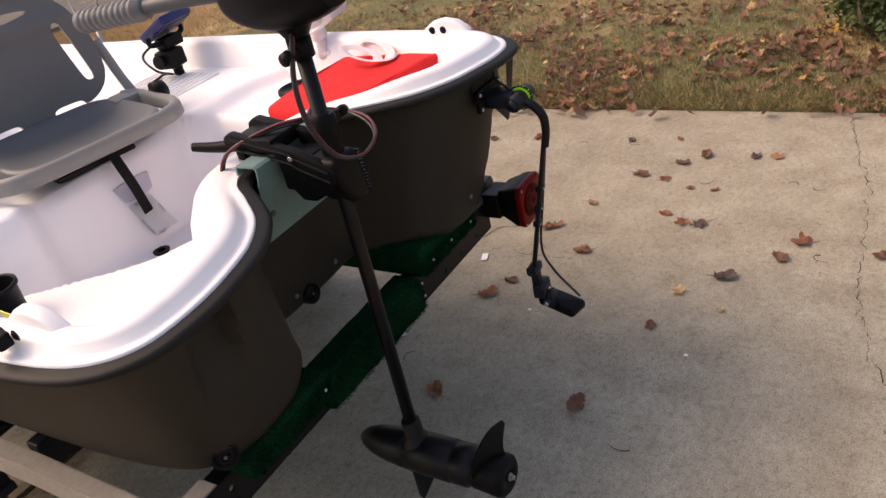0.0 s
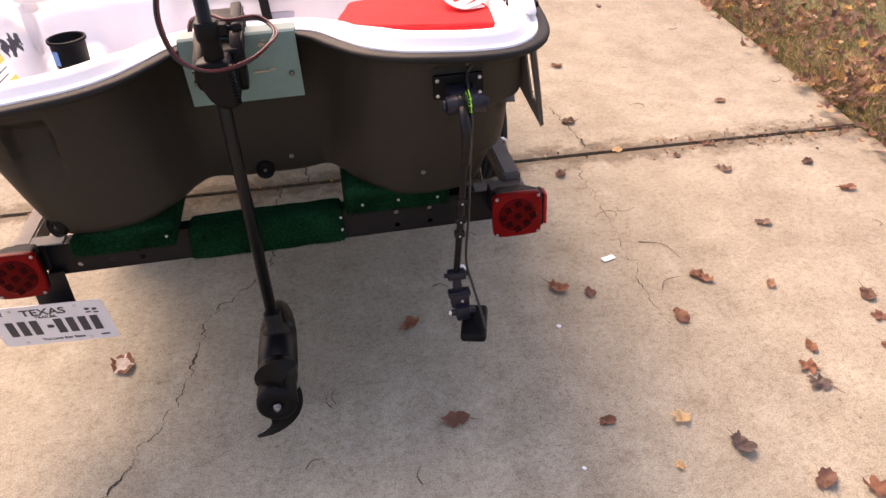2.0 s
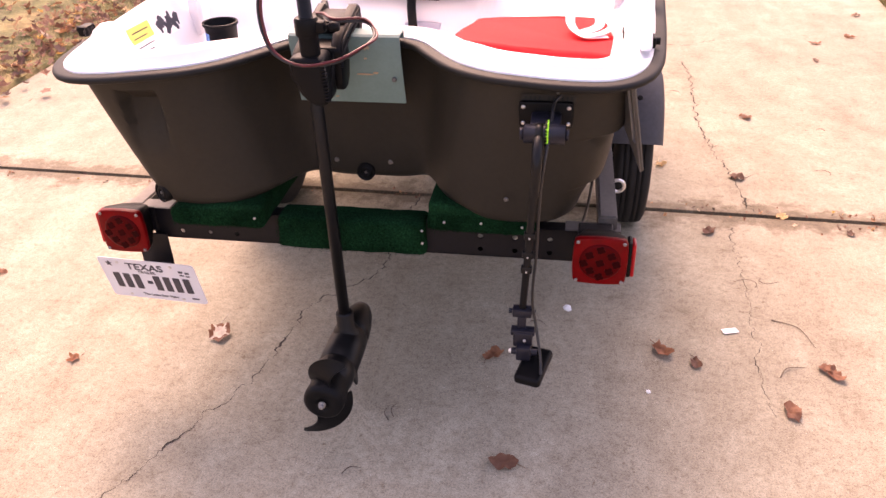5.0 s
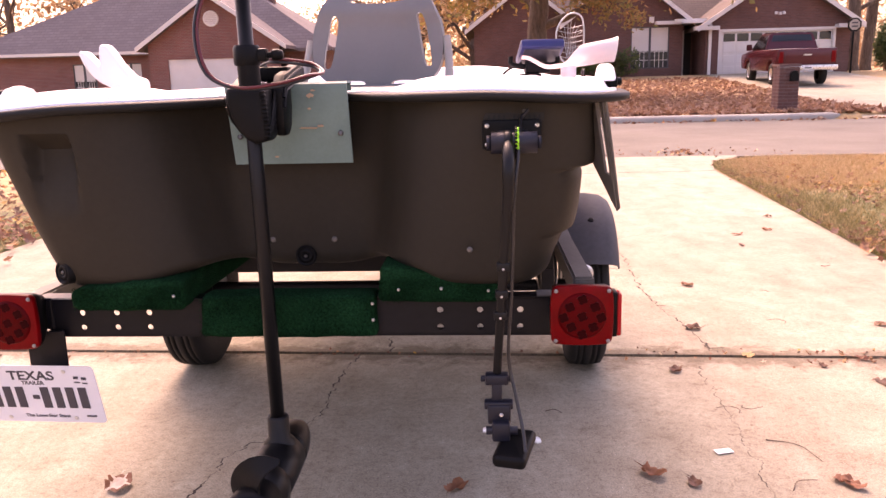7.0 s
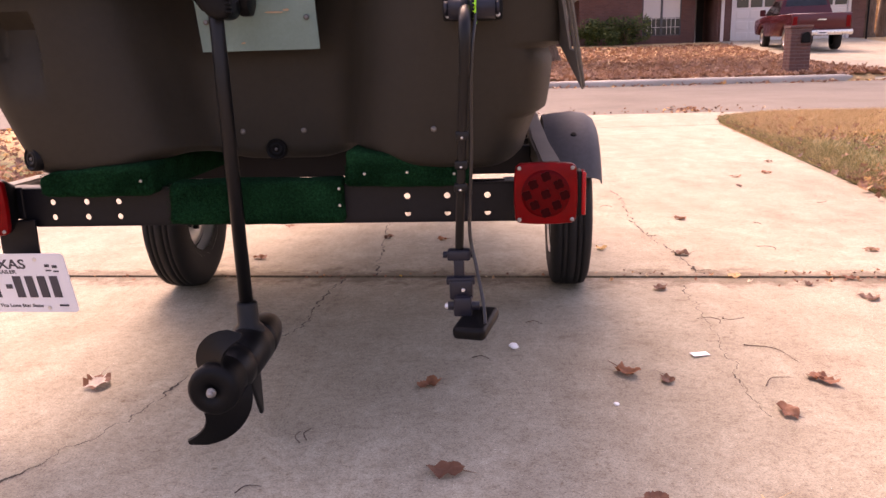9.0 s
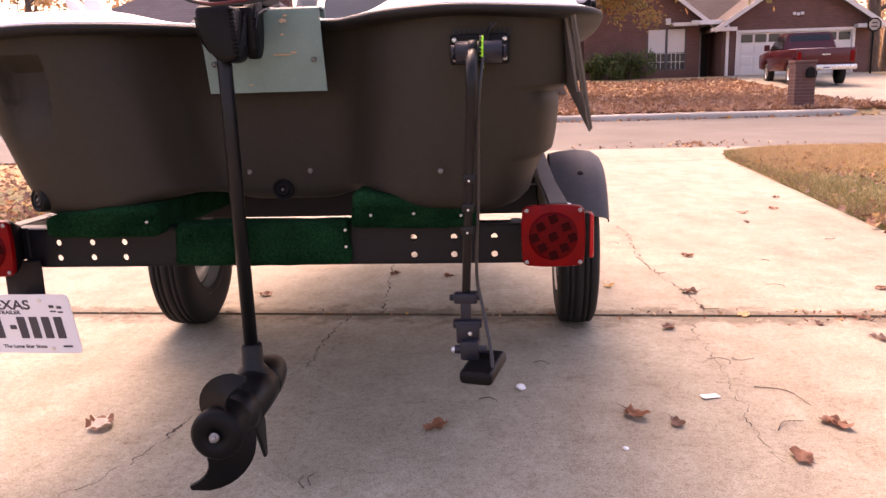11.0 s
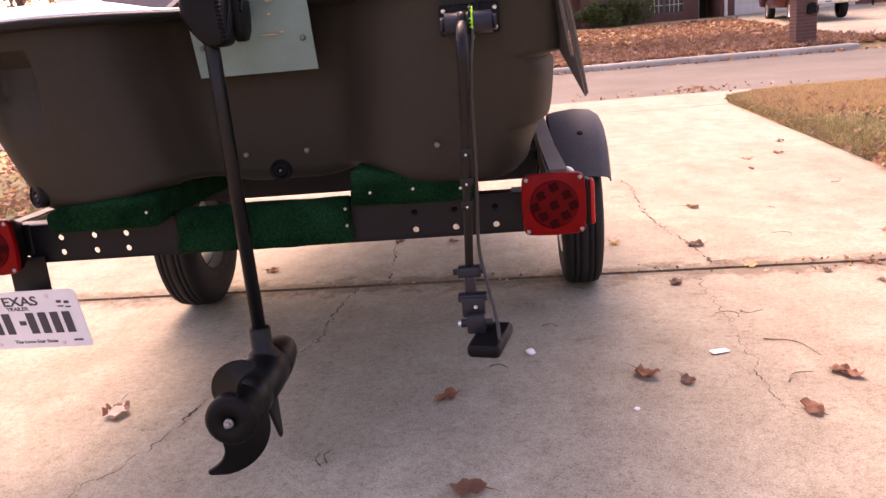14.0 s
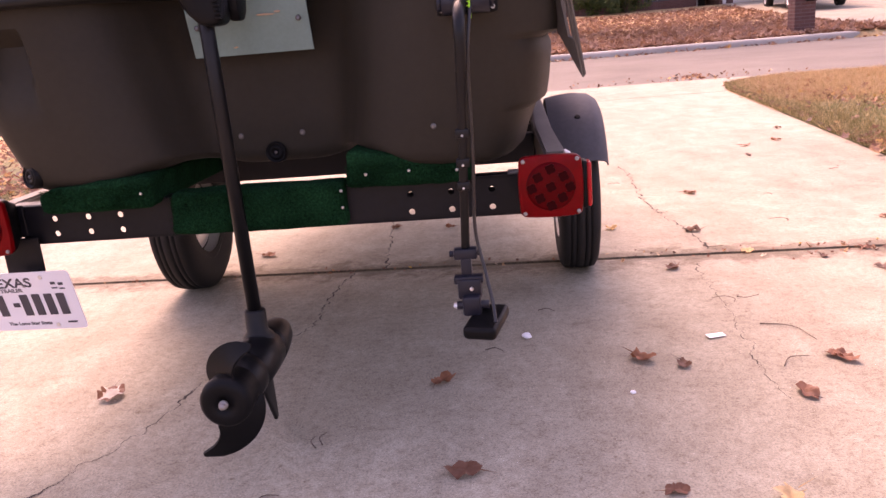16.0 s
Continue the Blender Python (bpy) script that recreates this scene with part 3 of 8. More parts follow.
crack("crack_1", [(-0.07, 1.22), (-0.108, 1.0), (-0.108, 0.74), (-0.155, 0.61), (-0.258, 0.50), (-0.308, 0.34), (-0.342, 0.12), (-0.423, -0.063), (-0.50, -0.254), (-0.55, -0.35), (-0.62, -0.68)], 0.009)
crack("crack_2", [(0.032, 1.24), (0.01, 1.5), (-0.044, 2.15), (-0.02, 2.9)], 0.011)
crack("crack_3", [(1.09, 2.95), (1.112, 2.72), (1.098, 2.35), (1.092, 2.08), (1.115, 1.79), (1.155, 1.57), (1.17, 1.40), (1.19, 1.22)], 0.013)
crack("crack_6", [(0.98, 3.28), (1.14, 3.24), (1.28, 3.33), (1.36, 3.36), (1.52, 3.29)], 0.008)
crack("crack_4", [(1.10, 1.10), (1.09, 0.97), (1.089, 0.78), (1.081, 0.58), (1.08, 0.45), (1.058, 0.27), (1.07, 0.12)], 0.0055)
crack("crack_5", [(2.42, -0.55), (2.33, -0.567), (1.97, -0.637), (1.69, -0.70), (1.36, -0.727), (1.08, -0.74), (0.90, -0.782), (0.70, -0.838), (0.565, -0.868), (0.1, -0.95), (-0.9, -1.1), (-2.5, -1.3)], 0.006)

# ---- the boat ----
RIM_HALF = [(0.0, 0.205), (0.09, 0.205), (0.145, 0.178), (0.19, 0.113), (0.25, 0.035), (0.33, -0.020), (0.42, -0.045), (0.50, -0.047), (0.58, -0.030), (0.638, 0.018), (0.672, 0.10), (0.690, 0.24), (0.708, 0.5), (0.722, 0.8), (0.728, 1.3), (0.70, 1.9), (0.62, 2.4), (0.48, 2.74), (0.28, 2.93), (0.0, 2.98)]
KEEL_HALF = [(0.0, 0.268), (0.08, 0.268), (0.135, 0.255), (0.17, 0.20), (0.21, 0.125), (0.28, 0.082), (0.36, 0.072), (0.42, 0.075), (0.47, 0.09), (0.505, 0.13), (0.525, 0.20), (0.54, 0.32), (0.55, 0.55), (0.56, 0.9), (0.56, 1.3), (0.53, 1.85), (0.44, 2.3), (0.32, 2.55), (0.18, 2.68), (0.0, 2.72)]


def loop_of(half, n=10):
    """A closed, mirrored, smooth outline from its right half."""
    right = [(q.x, q.y) for q in smooth_path([(x, y, 0) for x, y in half], n)]
    right[0], right[-1] = (0.0, right[0][1]), (0.0, right[-1][1])
    return right + [(-x, y) for x, y in right[-2:0:-1]]


RIM_LOOP, KEEL_LOOP = loop_of(RIM_HALF), loop_of(KEEL_HALF)
LOOPN = len(RIM_LOOP)


def outward(loop):
    out = []
    for k in range(len(loop)):
        (xa, ya), (xb, yb) = loop[k - 3], loop[(k + 3) % len(loop)]
        d = Vector((xb - xa, yb - ya)).normalized()
        out.append(Vector((d.y, -d.x)))
    return out


RIM_OUT = outward(RIM_LOOP)


CHINE = [(0.55, 0.0), (0.60, -0.004), (0.656, 0.002), (0.668, 0.019), (0.70, 0.016), (0.77, 0.003), (0.793, -0.014), (0.801, 0.024), (0.83, 0.022), (0.88, 0.008), (0.93, 0.0)]


def chine(z):
    """How far the hull's side stands out at a height: two moulded steps."""
    for (za, a_), (zb, b_) in zip(CHINE, CHINE[1:]):
        if z <= zb:
            return a_ + (b_ - a_) * max(0.0, (z - za) / (zb - za))
    return 0.0


def hull_ring(z, inset=0.0):
    """The hull's outline at a height."""
    f = (z - 0.56) / (0.93 - 0.56)
    f = max(0.0, f) ** 0.86
    ring = []
    for k in range(LOOPN):
        (xa, ya), (xb, yb) = KEEL_LOOP[k], RIM_LOOP[k]
        xb, yb = xb - RIM_OUT[k].x * 0.046, yb - RIM_OUT[k].y * 0.040
        x, y = xa + (xb - xa) * f, ya + (yb - ya) * f
        side = ss(0.47, 0.55, abs(x)) * ss(0.0, 0.07, y)
        x += side * chine(z) * (1.0 if x > 0 else 0.0)  # the stepped side
        # hand-hold pockets in the outer corners
        pocket = ss(0.398, 0.416, abs(x)) * (1 - ss(0.484, 0.502, abs(x))) * (1 - ss(0.05, 0.10, y)) * ss(0.715, 0.73, z) * (1 - ss(0.868, 0.874, z))
        if x < 0:
            y += 0.042 * pocket * ss(0.70, 0.87, z)
        x, y = x - RIM_OUT[k].x * inset, y - RIM_OUT[k].y * inset
        ring.append((x, y))
    return ring


def keel_lift(x, y):
    """The underside arches a little between keel lobes."""
    ax = abs(x)
    return 0.032 * math.exp(-(((ax - 0.20) / 0.085) ** 2)) + 0.012 * math.exp(-((ax / 0.06) ** 2)) * 0.4


def hull_mesh():
    bm = mesh()
    rings = []
    levels = [(0.553, 0.045), (0.556, 0.022), (0.563, 0.008), (0.575, 0.0)] + [(z, 0.0) for z in sorted({0.93, 0.654, 0.658, 0.664, 0.669, 0.790, 0.794, 0.799, 0.803, *(0.59 + 0.0165 * i for i in range(21))})]
    for z, inset in levels:
        lower = 1 - ss(0.56, 0.66, z)
        rings.append([bm.verts.new((x, y, z + keel_lift(x, y) * lower)) for x, y in hull_ring(z, inset)])
    for a_, b_ in zip(rings, rings[1:]):
        for k in range(LOOPN):
            bm.faces.new((a_[k], a_[(k + 1) % LOOPN], b_[(k + 1) % LOOPN], b_[k]))
    bm.faces.new(rings[0][::-1])
    bmesh.ops.recalc_face_normals(bm, faces=bm.faces)
    return bm


def in_notch(x, y, z):
    """The raised bead sinks to a low lip in the transom's notch."""
    return z if z < 0.947 or y > 0.4 else 0.947 + (z - 0.947) * (0.18 + 0.82 * ss(0.14, 0.25, abs(x)))


def band(profile):
    """A strip round the rim: profile of (distance outward, z)."""
    bm = mesh()
    rings = []
    for d, z in profile:
        rings.append([bm.verts.new((RIM_LOOP[k][0] + RIM_OUT[k].x * d, RIM_LOOP[k][1] + RIM_OUT[k].y * d, in_notch(*RIM_LOOP[k], z) + rim_rise(*RIM_LOOP[k]))) for k in range(LOOPN)])
    for a_, b_ in zip(rings, rings[1:]):
        for k in range(LOOPN):
            bm.faces.new((a_[k], a_[(k + 1) % LOOPN], b_[(k + 1) % LOOPN], b_[k]))
    bmesh.ops.recalc_face_normals(bm, faces=bm.faces)
    return bm


def rim_rise(x, y):
    return 0.002 + 0.012 * x - 0.012 * ss(0.36, 0.62, abs(x)) + 0.05 * ss(1.2, 2.9, y) ** 2


def deck_z(x, y):
    ax = abs(x)
    edge = 0.17 + (0.19 * ss(0.40, 0.72, y) if x < 0 else 0.06 * ss(0.14, 0.36, y))
    lobe = ss(edge, edge + 0.10, ax)
    lobe_top = 0.905 - 0.042 * ss(0.16, 0.62, y) if x > 0 else 0.917 - 0.117 * ss(0.10, 0.50, y)
    z = 0.635 + (lobe_top - 0.635) * lobe
    bench = 0.868 + 0.024 * ss(0.18, 0.26, ax)
    f = min(1.0, max(0.0, (y - 0.795 + 0.05 * ss(0.20, 0.28, ax) + 0.05 * ss(0.45, 0.6, ax)) / 0.06))
    f = f * f * (3 - 2 * f)
    z = z * (1 - f) + bench * f
    g = ss(1.42, 1.52, y) * (1 - ss(2.15, 2.3, y)) * (1 - ss(0.44, 0.56, ax))
    z = z * (1 - g) + 0.62 * g
    return z + 0.06 * ss(2.2, 2.7, y)


def inside_rim(x, y, d):
    """Whether (x, y) lies inside the rim by d or more (approximately)."""
    hit = False
    n = LOOPN
    for k in range(n):
        xa, ya = RIM_LOOP[k]
        xb, yb = RIM_LOOP[(k + 1) % n]
        if (ya > y) != (yb > y) and x < xa + (y - ya) / (yb - ya) * (xb - xa):
            hit = not hit
    if not hit:
        return False
    return min((x - xa) ** 2 + (y - ya) ** 2 for xa, ya in RIM_LOOP) > d * d


def deck_mesh():
    bm = mesh()
    step = 0.014
    grid = {}
    for i in range(int(1.5 / step)):
        for j in range(int(3.2 / step)):
            x, y = -0.74 + i * step, j * step
            if inside_rim(x, y, 0.062):
                grid[i, j] = bm.verts.new((x, y, min(deck_z(x, y), 0.94 + 0.05 * ss(1.2, 2.9, y))))
    for (i, j), v in grid.items():
        q = [grid.get(k) for k in ((i, j), (i + 1, j), (i + 1, j + 1), (i, j + 1))]
        if all(q):
            bm.faces.new(q)
    return bm


boat = thing("boat", "small plastic bass boat, olive hull, white deck, on a trailer", "boat")
part("hull", hull_mesh(), HULL, boat, "dark olive plastic hull with a notched transom", 40)
part("rub_rail", band([(-0.06, 0.922), (-0.025, 0.925), (-0.003, 0.926), (0.004, 0.929), (0.006, 0.935), (0.004, 0.940), (-0.002, 0.943), (-0.030, 0.944)]), RAIL, boat, "black rubber rub rail", 50)
part("liner_rim", band([(-0.020, 0.942), (-0.0205, 0.947), (-0.023, 0.949), (-0.029, 0.949), (-0.034, 0.948), (-0.039, 0.951), (-0.046, 0.963), (-0.055, 0.9695), (-0.070, 0.9715), (-0.086, 0.968), (-0.096, 0.955), (-0.106, 0.938), (-0.125, 0.90), (-0.15, 0.80), (-0.19, 0.66)]), GEL, boat, "moulded white raised rim", 60)
part("deck", deck_mesh(), GEL, boat, "moulded white inner deck with a central footwell", 60)
for x, y, z, r in ((-0.081, 0.236, 0.628, 0.0065), (0.058, 0.234, 0.628, 0.0065), (0.365, 0.040, 0.643, 0.006), (0.47, -0.002, 0.912, 0.004)):
    s = part("screw", screw_mesh(r, 0.003), FLUSH, boat)
    s.location = (x, y - 0.002, z)


def plug_mesh(r):
    bm = mesh()
    spun(bm, [(r * 0.28, 0.002), (r * 0.3, 0.006), (r * 0.62, 0.006), (r * 0.68, 0.002), (r * 0.78, 0.002), (r * 0.86, 0.008), (r * 0.98, 0.006), (r * 1.02, -0.012)], pose(0, 0, 0, 90, 0, 0), 24)
    spun(bm, [(0.0, 0.004), (r * 0.2, 0.004), (r * 0.28, 0.002)], pose(0, 0, 0, 90, 0, 0), 16)
    return bm


for x, y, z, r in ((-0.015, 0.262, 0.584, 0.024), (-0.484, 0.079, 0.595, 0.026)):
    p = part("drain_plug", plug_mesh(r), BLACK, boat, "black round drain plug", 40)
    p.location = (x, y, z)
    p.rotation_euler = (radians(-4), 0, radians(-30 if x < -0.3 else 0))
    s = part("screw", screw_mesh(0.004), FLUSH, p)
    s.location = (0, -0.005, 0)


def mount_plate():
    """The bent plate that caps the transom for the motor."""
    bm = mesh()
    prof = [(0.190, 0.802), (0.176, 0.86), (0.160, 0.93), (0.153, 0.960), (0.1535, 0.968), (0.160, 0.972), (0.204, 0.972), (0.208, 0.969), (0.210, 0.952)]
    ring = prof + [(0.206, 0.952), (0.204, 0.966), (0.202, 0.968), (0.160, 0.968), (0.1575, 0.966), (0.157, 0.960), (0.164, 0.93), (0.180, 0.86), (0.194, 0.802)]
    slab(bm, ring, 0.254, Matrix.Translation((-0.138, 0, 0)) @ pose(0, 0, 0, 90, 0, 90))
    return bm


mp = part("mounting_plate", mount_plate(), TEAL, boat, "teal painted bent metal plate over the transom, worn through in spots", 30)
for x, z in ((0.096, 0.866), (-0.118, 0.862)):
    s = part("screw", screw_mesh(0.006, 0.004), FLUSH, mp)
    s.location = (x, 0.176 - (z - 0.86) * 0.23 - 0.005, z)
    s.rotation_euler = (radians(-13), 0, 0)
for i, (x, z, w, h) in enumerate(((0.04, 0.945, 0.022, 0.012), (0.035, 0.918, 0.010, 0.006), (0.03, 0.878, 0.055, 0.005), (0.055, 0.882, 0.018, 0.006), (-0.045, 0.818, 0.012, 0.005), (0.046, 0.955, 0.012, 0.006))):
    bm = mesh()
    pts = []
    for k in range(14):
        ang = 2 * math.pi * k / 14
        rr = 0.75 + 0.5 * noise.noise((math.cos(ang) * 2 + i * 7, math.sin(ang) * 2, i))
        pts.append((w * 0.5 * rr * math.cos(ang), h * 0.5 * rr * math.sin(ang)))
    slab(bm, pts, 0.0008, UPRIGHT)
    s = part("worn_spot", bm, RUST, mp, "scraped patch of bare metal")
    s.location = (x, 0.176 - (z - 0.86) * 0.235 - 0.0042, z)
    s.rotation_euler = (radians(-13), 0, 0)

# hull number plate, its characters as bars
bm = mesh()
slab(bm, rounded(-0.055, 0.055, -0.008, 0.008, 0.004, 3), 0.0015, UPRIGHT)
hin = part("hull_number_strip", bm, HULL, boat, "moulded strip with the hull number")
hin.location, hin.rotation_euler = (0.452, -0.004, 0.9), (radians(-8), 0, 0)
for k in range(11):
    if k in (4,):
        continue
    bm = mesh()
    box(bm, -0.0018, 0.0018, -0.0022, -0.0012, -0.0045, 0.0045)
    part("bar", bm, RAIL, hin).location = (-0.046 + k * 0.0092, 0, 0)


def cleat(side):
    """A moulded ear on the gunwale with two holes."""
    bm = mesh()
    out = [(-0.072, 0.0), (-0.058, 0.012), (-0.034, 0.028), (0.0, 0.034), (0.034, 0.028), (0.058, 0.012), (0.072, 0.0)]
    slab(bm, out, 0.028, pose(0, 0, 0, 90, 0, 90), 0.006)
    ob = part("rope_ear", bm, GEL, boat, "white moulded ear with two dark holes", 50)
    ob.location = (0.620 * side + 0.008, 0.19, 0.952 + 0.008 * side)
    for dy in (-0.016, 0.016):
        b2 = mesh()
        spun(b2, [(0.0, 0.003), (0.006, 0.003), (0.0095, 0.0)], pose(0, 0, 0, 0, -90, 0), 16)
        h = part("hole", b2, BLACK, ob)
        h.location = (-0.029, dy, 0.017)
        b2 = mesh()
        spun(b2, [(0.0, 0.003), (0.006, 0.003), (0.0095, 0.0)], pose(0, 0, 0, 0, 90, 0), 16)
        h = part("hole", b2, BLACK, ob)
        h.location = (0.001, dy, 0.017)


cleat(1)
cleat(-1)
# latch stud on the gunwale's outside
for side in (1, -1):
    bm = mesh()
    box(bm, -0.012, 0.012, -0.02, 0.02, -0.012, 0.012, 0.004)
    cyl(bm, (0, 0, 0), (0.022 * side, 0, 0), 0.008, seg=12)
    part("latch", bm, BLACK, boat, "", 40).location = (0.655 * side, 0.20, 0.958)


def round_hatch(x, y, r):
    bm = mesh()
    spun(bm, [(r, -0.004), (r, 0.006), (r * 0.9, 0.008), (r * 0.86, 0.002), (0.0, 0.001)], None, 32)
    part("round_hatch", bm, BLACK, boat, "black round deck hatch", 40).location = (x, y, deck_z(x, y) + 0.006)


round_hatch(0.49, 0.60, 0.062)
bm = mesh()
spun(bm, [(0.02, 0.0), (0.022, 0.006), (0.012, 0.006), (0.010, -0.004), (0.0, -0.004)], None, 20)
part("drain", bm, BLACK, boat, "black sump drain").location = (-0.027, 0.726, 0.645)
# anchor plate and paper sheet on the well's steep forward face
bm = mesh()
slab(bm, [(-0.056, 0.022), (-0.046, -0.018), (-0.03, -0.024), (0.03, -0.024), (0.046, -0.018), (0.056, 0.022), (0.03, 0.026), (-0.03, 0.026)], 0.006, Matrix(), 0.002, 1)
ob = part("strap_anchor", bm, CLEAR, boat, "pale lilac moulded anchor plate", 40)
ob.location, ob.rotation_euler = (0.04, 0.829, 0.783), (radians(73), 0, 0)
for x in (-0.034, 0.034):
    sc = part("screw", screw_mesh(0.004, 0.002), BLACK, ob)
    sc.location, sc.rotation_euler = (x, 0.0, 0.006), (radians(90), 0, 0)

sheet = thing("paper_sheet", "creased white paper sheet hanging on the footwell's forward face", "paper", (0.034, 0.806, 0.705))
sheet.rotation_euler = (radians(68), 0, 0)
bm = mesh()
rows = [[bm.verts.new((-0.037 + 0.074 * i / 6 + 0.012 * (1 - k / 8), -0.05 + 0.10 * k / 8, 0.004 + 0.010 * (1 - k / 8) ** 2 * (1 + math.sin(i * 1.1)) + 0.003 * noise.noise((i * 0.5, k * 0.4, 2)))) for i in range(7)] for k in range(9)]
for a_, b_ in zip(rows, rows[1:]):
    for k in range(6):
        bm.faces.new((a_[k], a_[k + 1], b_[k + 1], b_[k]))
bmesh.ops.solidify(bm, geom=bm.faces[:], thickness=0.0012)
part("leaf_of_paper", bm, PAPER, sheet, "", 60)

# ribbed standing panels on the bench
for side in (-1, 1):
    for k in range(13):
        y = 0.97 + 0.024 * k
        bm = mesh()
        box(bm, -0.12, 0.12, -0.006, 0.006, -0.002, 0.0035, 0.002, 1)
        part("deck_rib", bm, GEL, boat, "", 40).location = (0.43 * side, y, 0.8925)

# seat cushion on the deck, with its strap
cushion = thing("seat_cushion", "flat bright red vinyl boat cushion lying on the white deck", "cushion", (0.40, 0.345, 0.889))
bm = mesh()
# a tapered pad: its long side faces aft
outl = []
for x, y in rounded(-0.5, 0.5, -0.5, 0.5, 0.045, 5):
    f, g = x + 0.5, y + 0.5
    fore = (0.196 + 0.412 * f, 0.262 - 0.085 * f)
    back = (0.246 + 0.322 * f, 0.494 - 0.010 * f)
    outl.append((fore[0] + (back[0] - fore[0]) * g - 0.40, fore[1] + (back[1] - fore[1]) * g - 0.345))
slab(bm, outl, 0.040, Matrix(), 0.013, 3)
bmesh.ops.subdivide_edges(bm, edges=[ed for ed in bm.edges if ed.calc_length() > 0.08], cuts=5, use_grid_fill=True)
for v in bm.verts:
    v.co.z += 0.006 * noise.noise(v.co * 9) - 0.010 * ss(0.1, -0.2, v.co.x) * ss(-0.1, 0.2, v.co.y)
cov = part("cover", bm, REDCLOTH, cushion, "", 50)
def strap_loop(pts, r=0.012):
    bm = mesh()
    tube(bm, pts, r, 8, 8, 0.12)
    part("strap", bm, STRAP, cushion, "pinkish white webbing strap loop", 50)


strap_loop([(0.17, -0.03, 0.042), (0.12, -0.04, 0.044), (0.088, 0.0, 0.055), (0.085, 0.05, 0.072), (0.11, 0.085, 0.080), (0.145, 0.07, 0.070), (0.15, 0.02, 0.052), (0.11, -0.02, 0.046)])
strap_loop([(0.12, -0.045, 0.045), (0.165, -0.02, 0.050), (0.20, 0.03, 0.062), (0.205, 0.08, 0.070), (0.18, 0.11, 0.062)])

# cup
cup = thing("cup", "black plastic cup with a blue label on the deck", "cup", (-0.488, 0.570, deck_z(-0.488, 0.570) + 0.001))
bm = mesh()
spun(bm, [(0.0, 0.0), (0.040, 0.0), (0.043, 0.004), (0.045, 0.066), (0.050, 0.067), (0.050, 0.074), (0.046, 0.075), (0.044, 0.07), (0.041, 0.008), (0.0, 0.006)], None, 36)
part("body", bm, BLACK, cup, "", 40)
bm = mesh()
vs = [[bm.verts.new((0.0452 * math.cos(radians(a_)), 0.0452 * math.sin(radians(a_)), z)) for a_ in range(212, 252, 8)] for z in (0.012, 0.05)]
for k in range(4):
    bm.faces.new((vs[0][k], vs[0][k + 1], vs[1][k + 1], vs[1][k]))
part("label", bm, BLUELABEL, cup, "pale blue paper label")

# stickers inside the gunwale
sticker = thing("warning_sticker", "yellow and white warning label stuck inside the gunwale", "sticker", (-0.574, 0.306, 0.900))
sticker.scale = (1.15, 1.15, 1.15)
sticker.rotation_euler = (radians(70), 0, radians(86))
for name, y0, y1, mat in (("upper_field", 0.002, 0.036, YELLOW), ("white_field", -0.030, 0.001, PAPER), ("lower_field", -0.048, -0.031, YELLOW)):
    bm = mesh()
    box(bm, -0.042, 0.042, y0, y1, 0.0, 0.0015)
    part(name, bm, mat, sticker)
for k, y in enumerate((0.022, 0.010, -0.010, -0.022)):
    bm = mesh()
    box(bm, -0.032, 0.03 - 0.012 * (k % 2), y, y + 0.0022, 0.0015, 0.002)
    part("bar", bm, INK, sticker)

def decal():
    d = thing("picture_sticker", "black and white picture sticker inside the gunwale", "sticker", (-0.582, 0.455, 0.904))
    d.rotation_euler = (radians(70), 0, radians(86))
    bm = mesh()
    box(bm, -0.055, 0.055, -0.028, 0.028, 0.0, 0.0012)
    part("sheet", bm, PAPER, d)
    for k in range(7):
        bm = mesh()
        x, y = -0.042 + 0.014 * k, 0.012 * math.sin(k * 2.1)
        slab(bm, [(x + 0.015 * math.cos(a_) * (0.7 + 0.4 * math.sin(3 * a_ + k)), y + 0.018 * math.sin(a_)) for a_ in [i * 0.63 for i in range(10)]], 0.0005, pose(0, 0, 0.0012))
        part("blot", bm, INK, d)


decal()


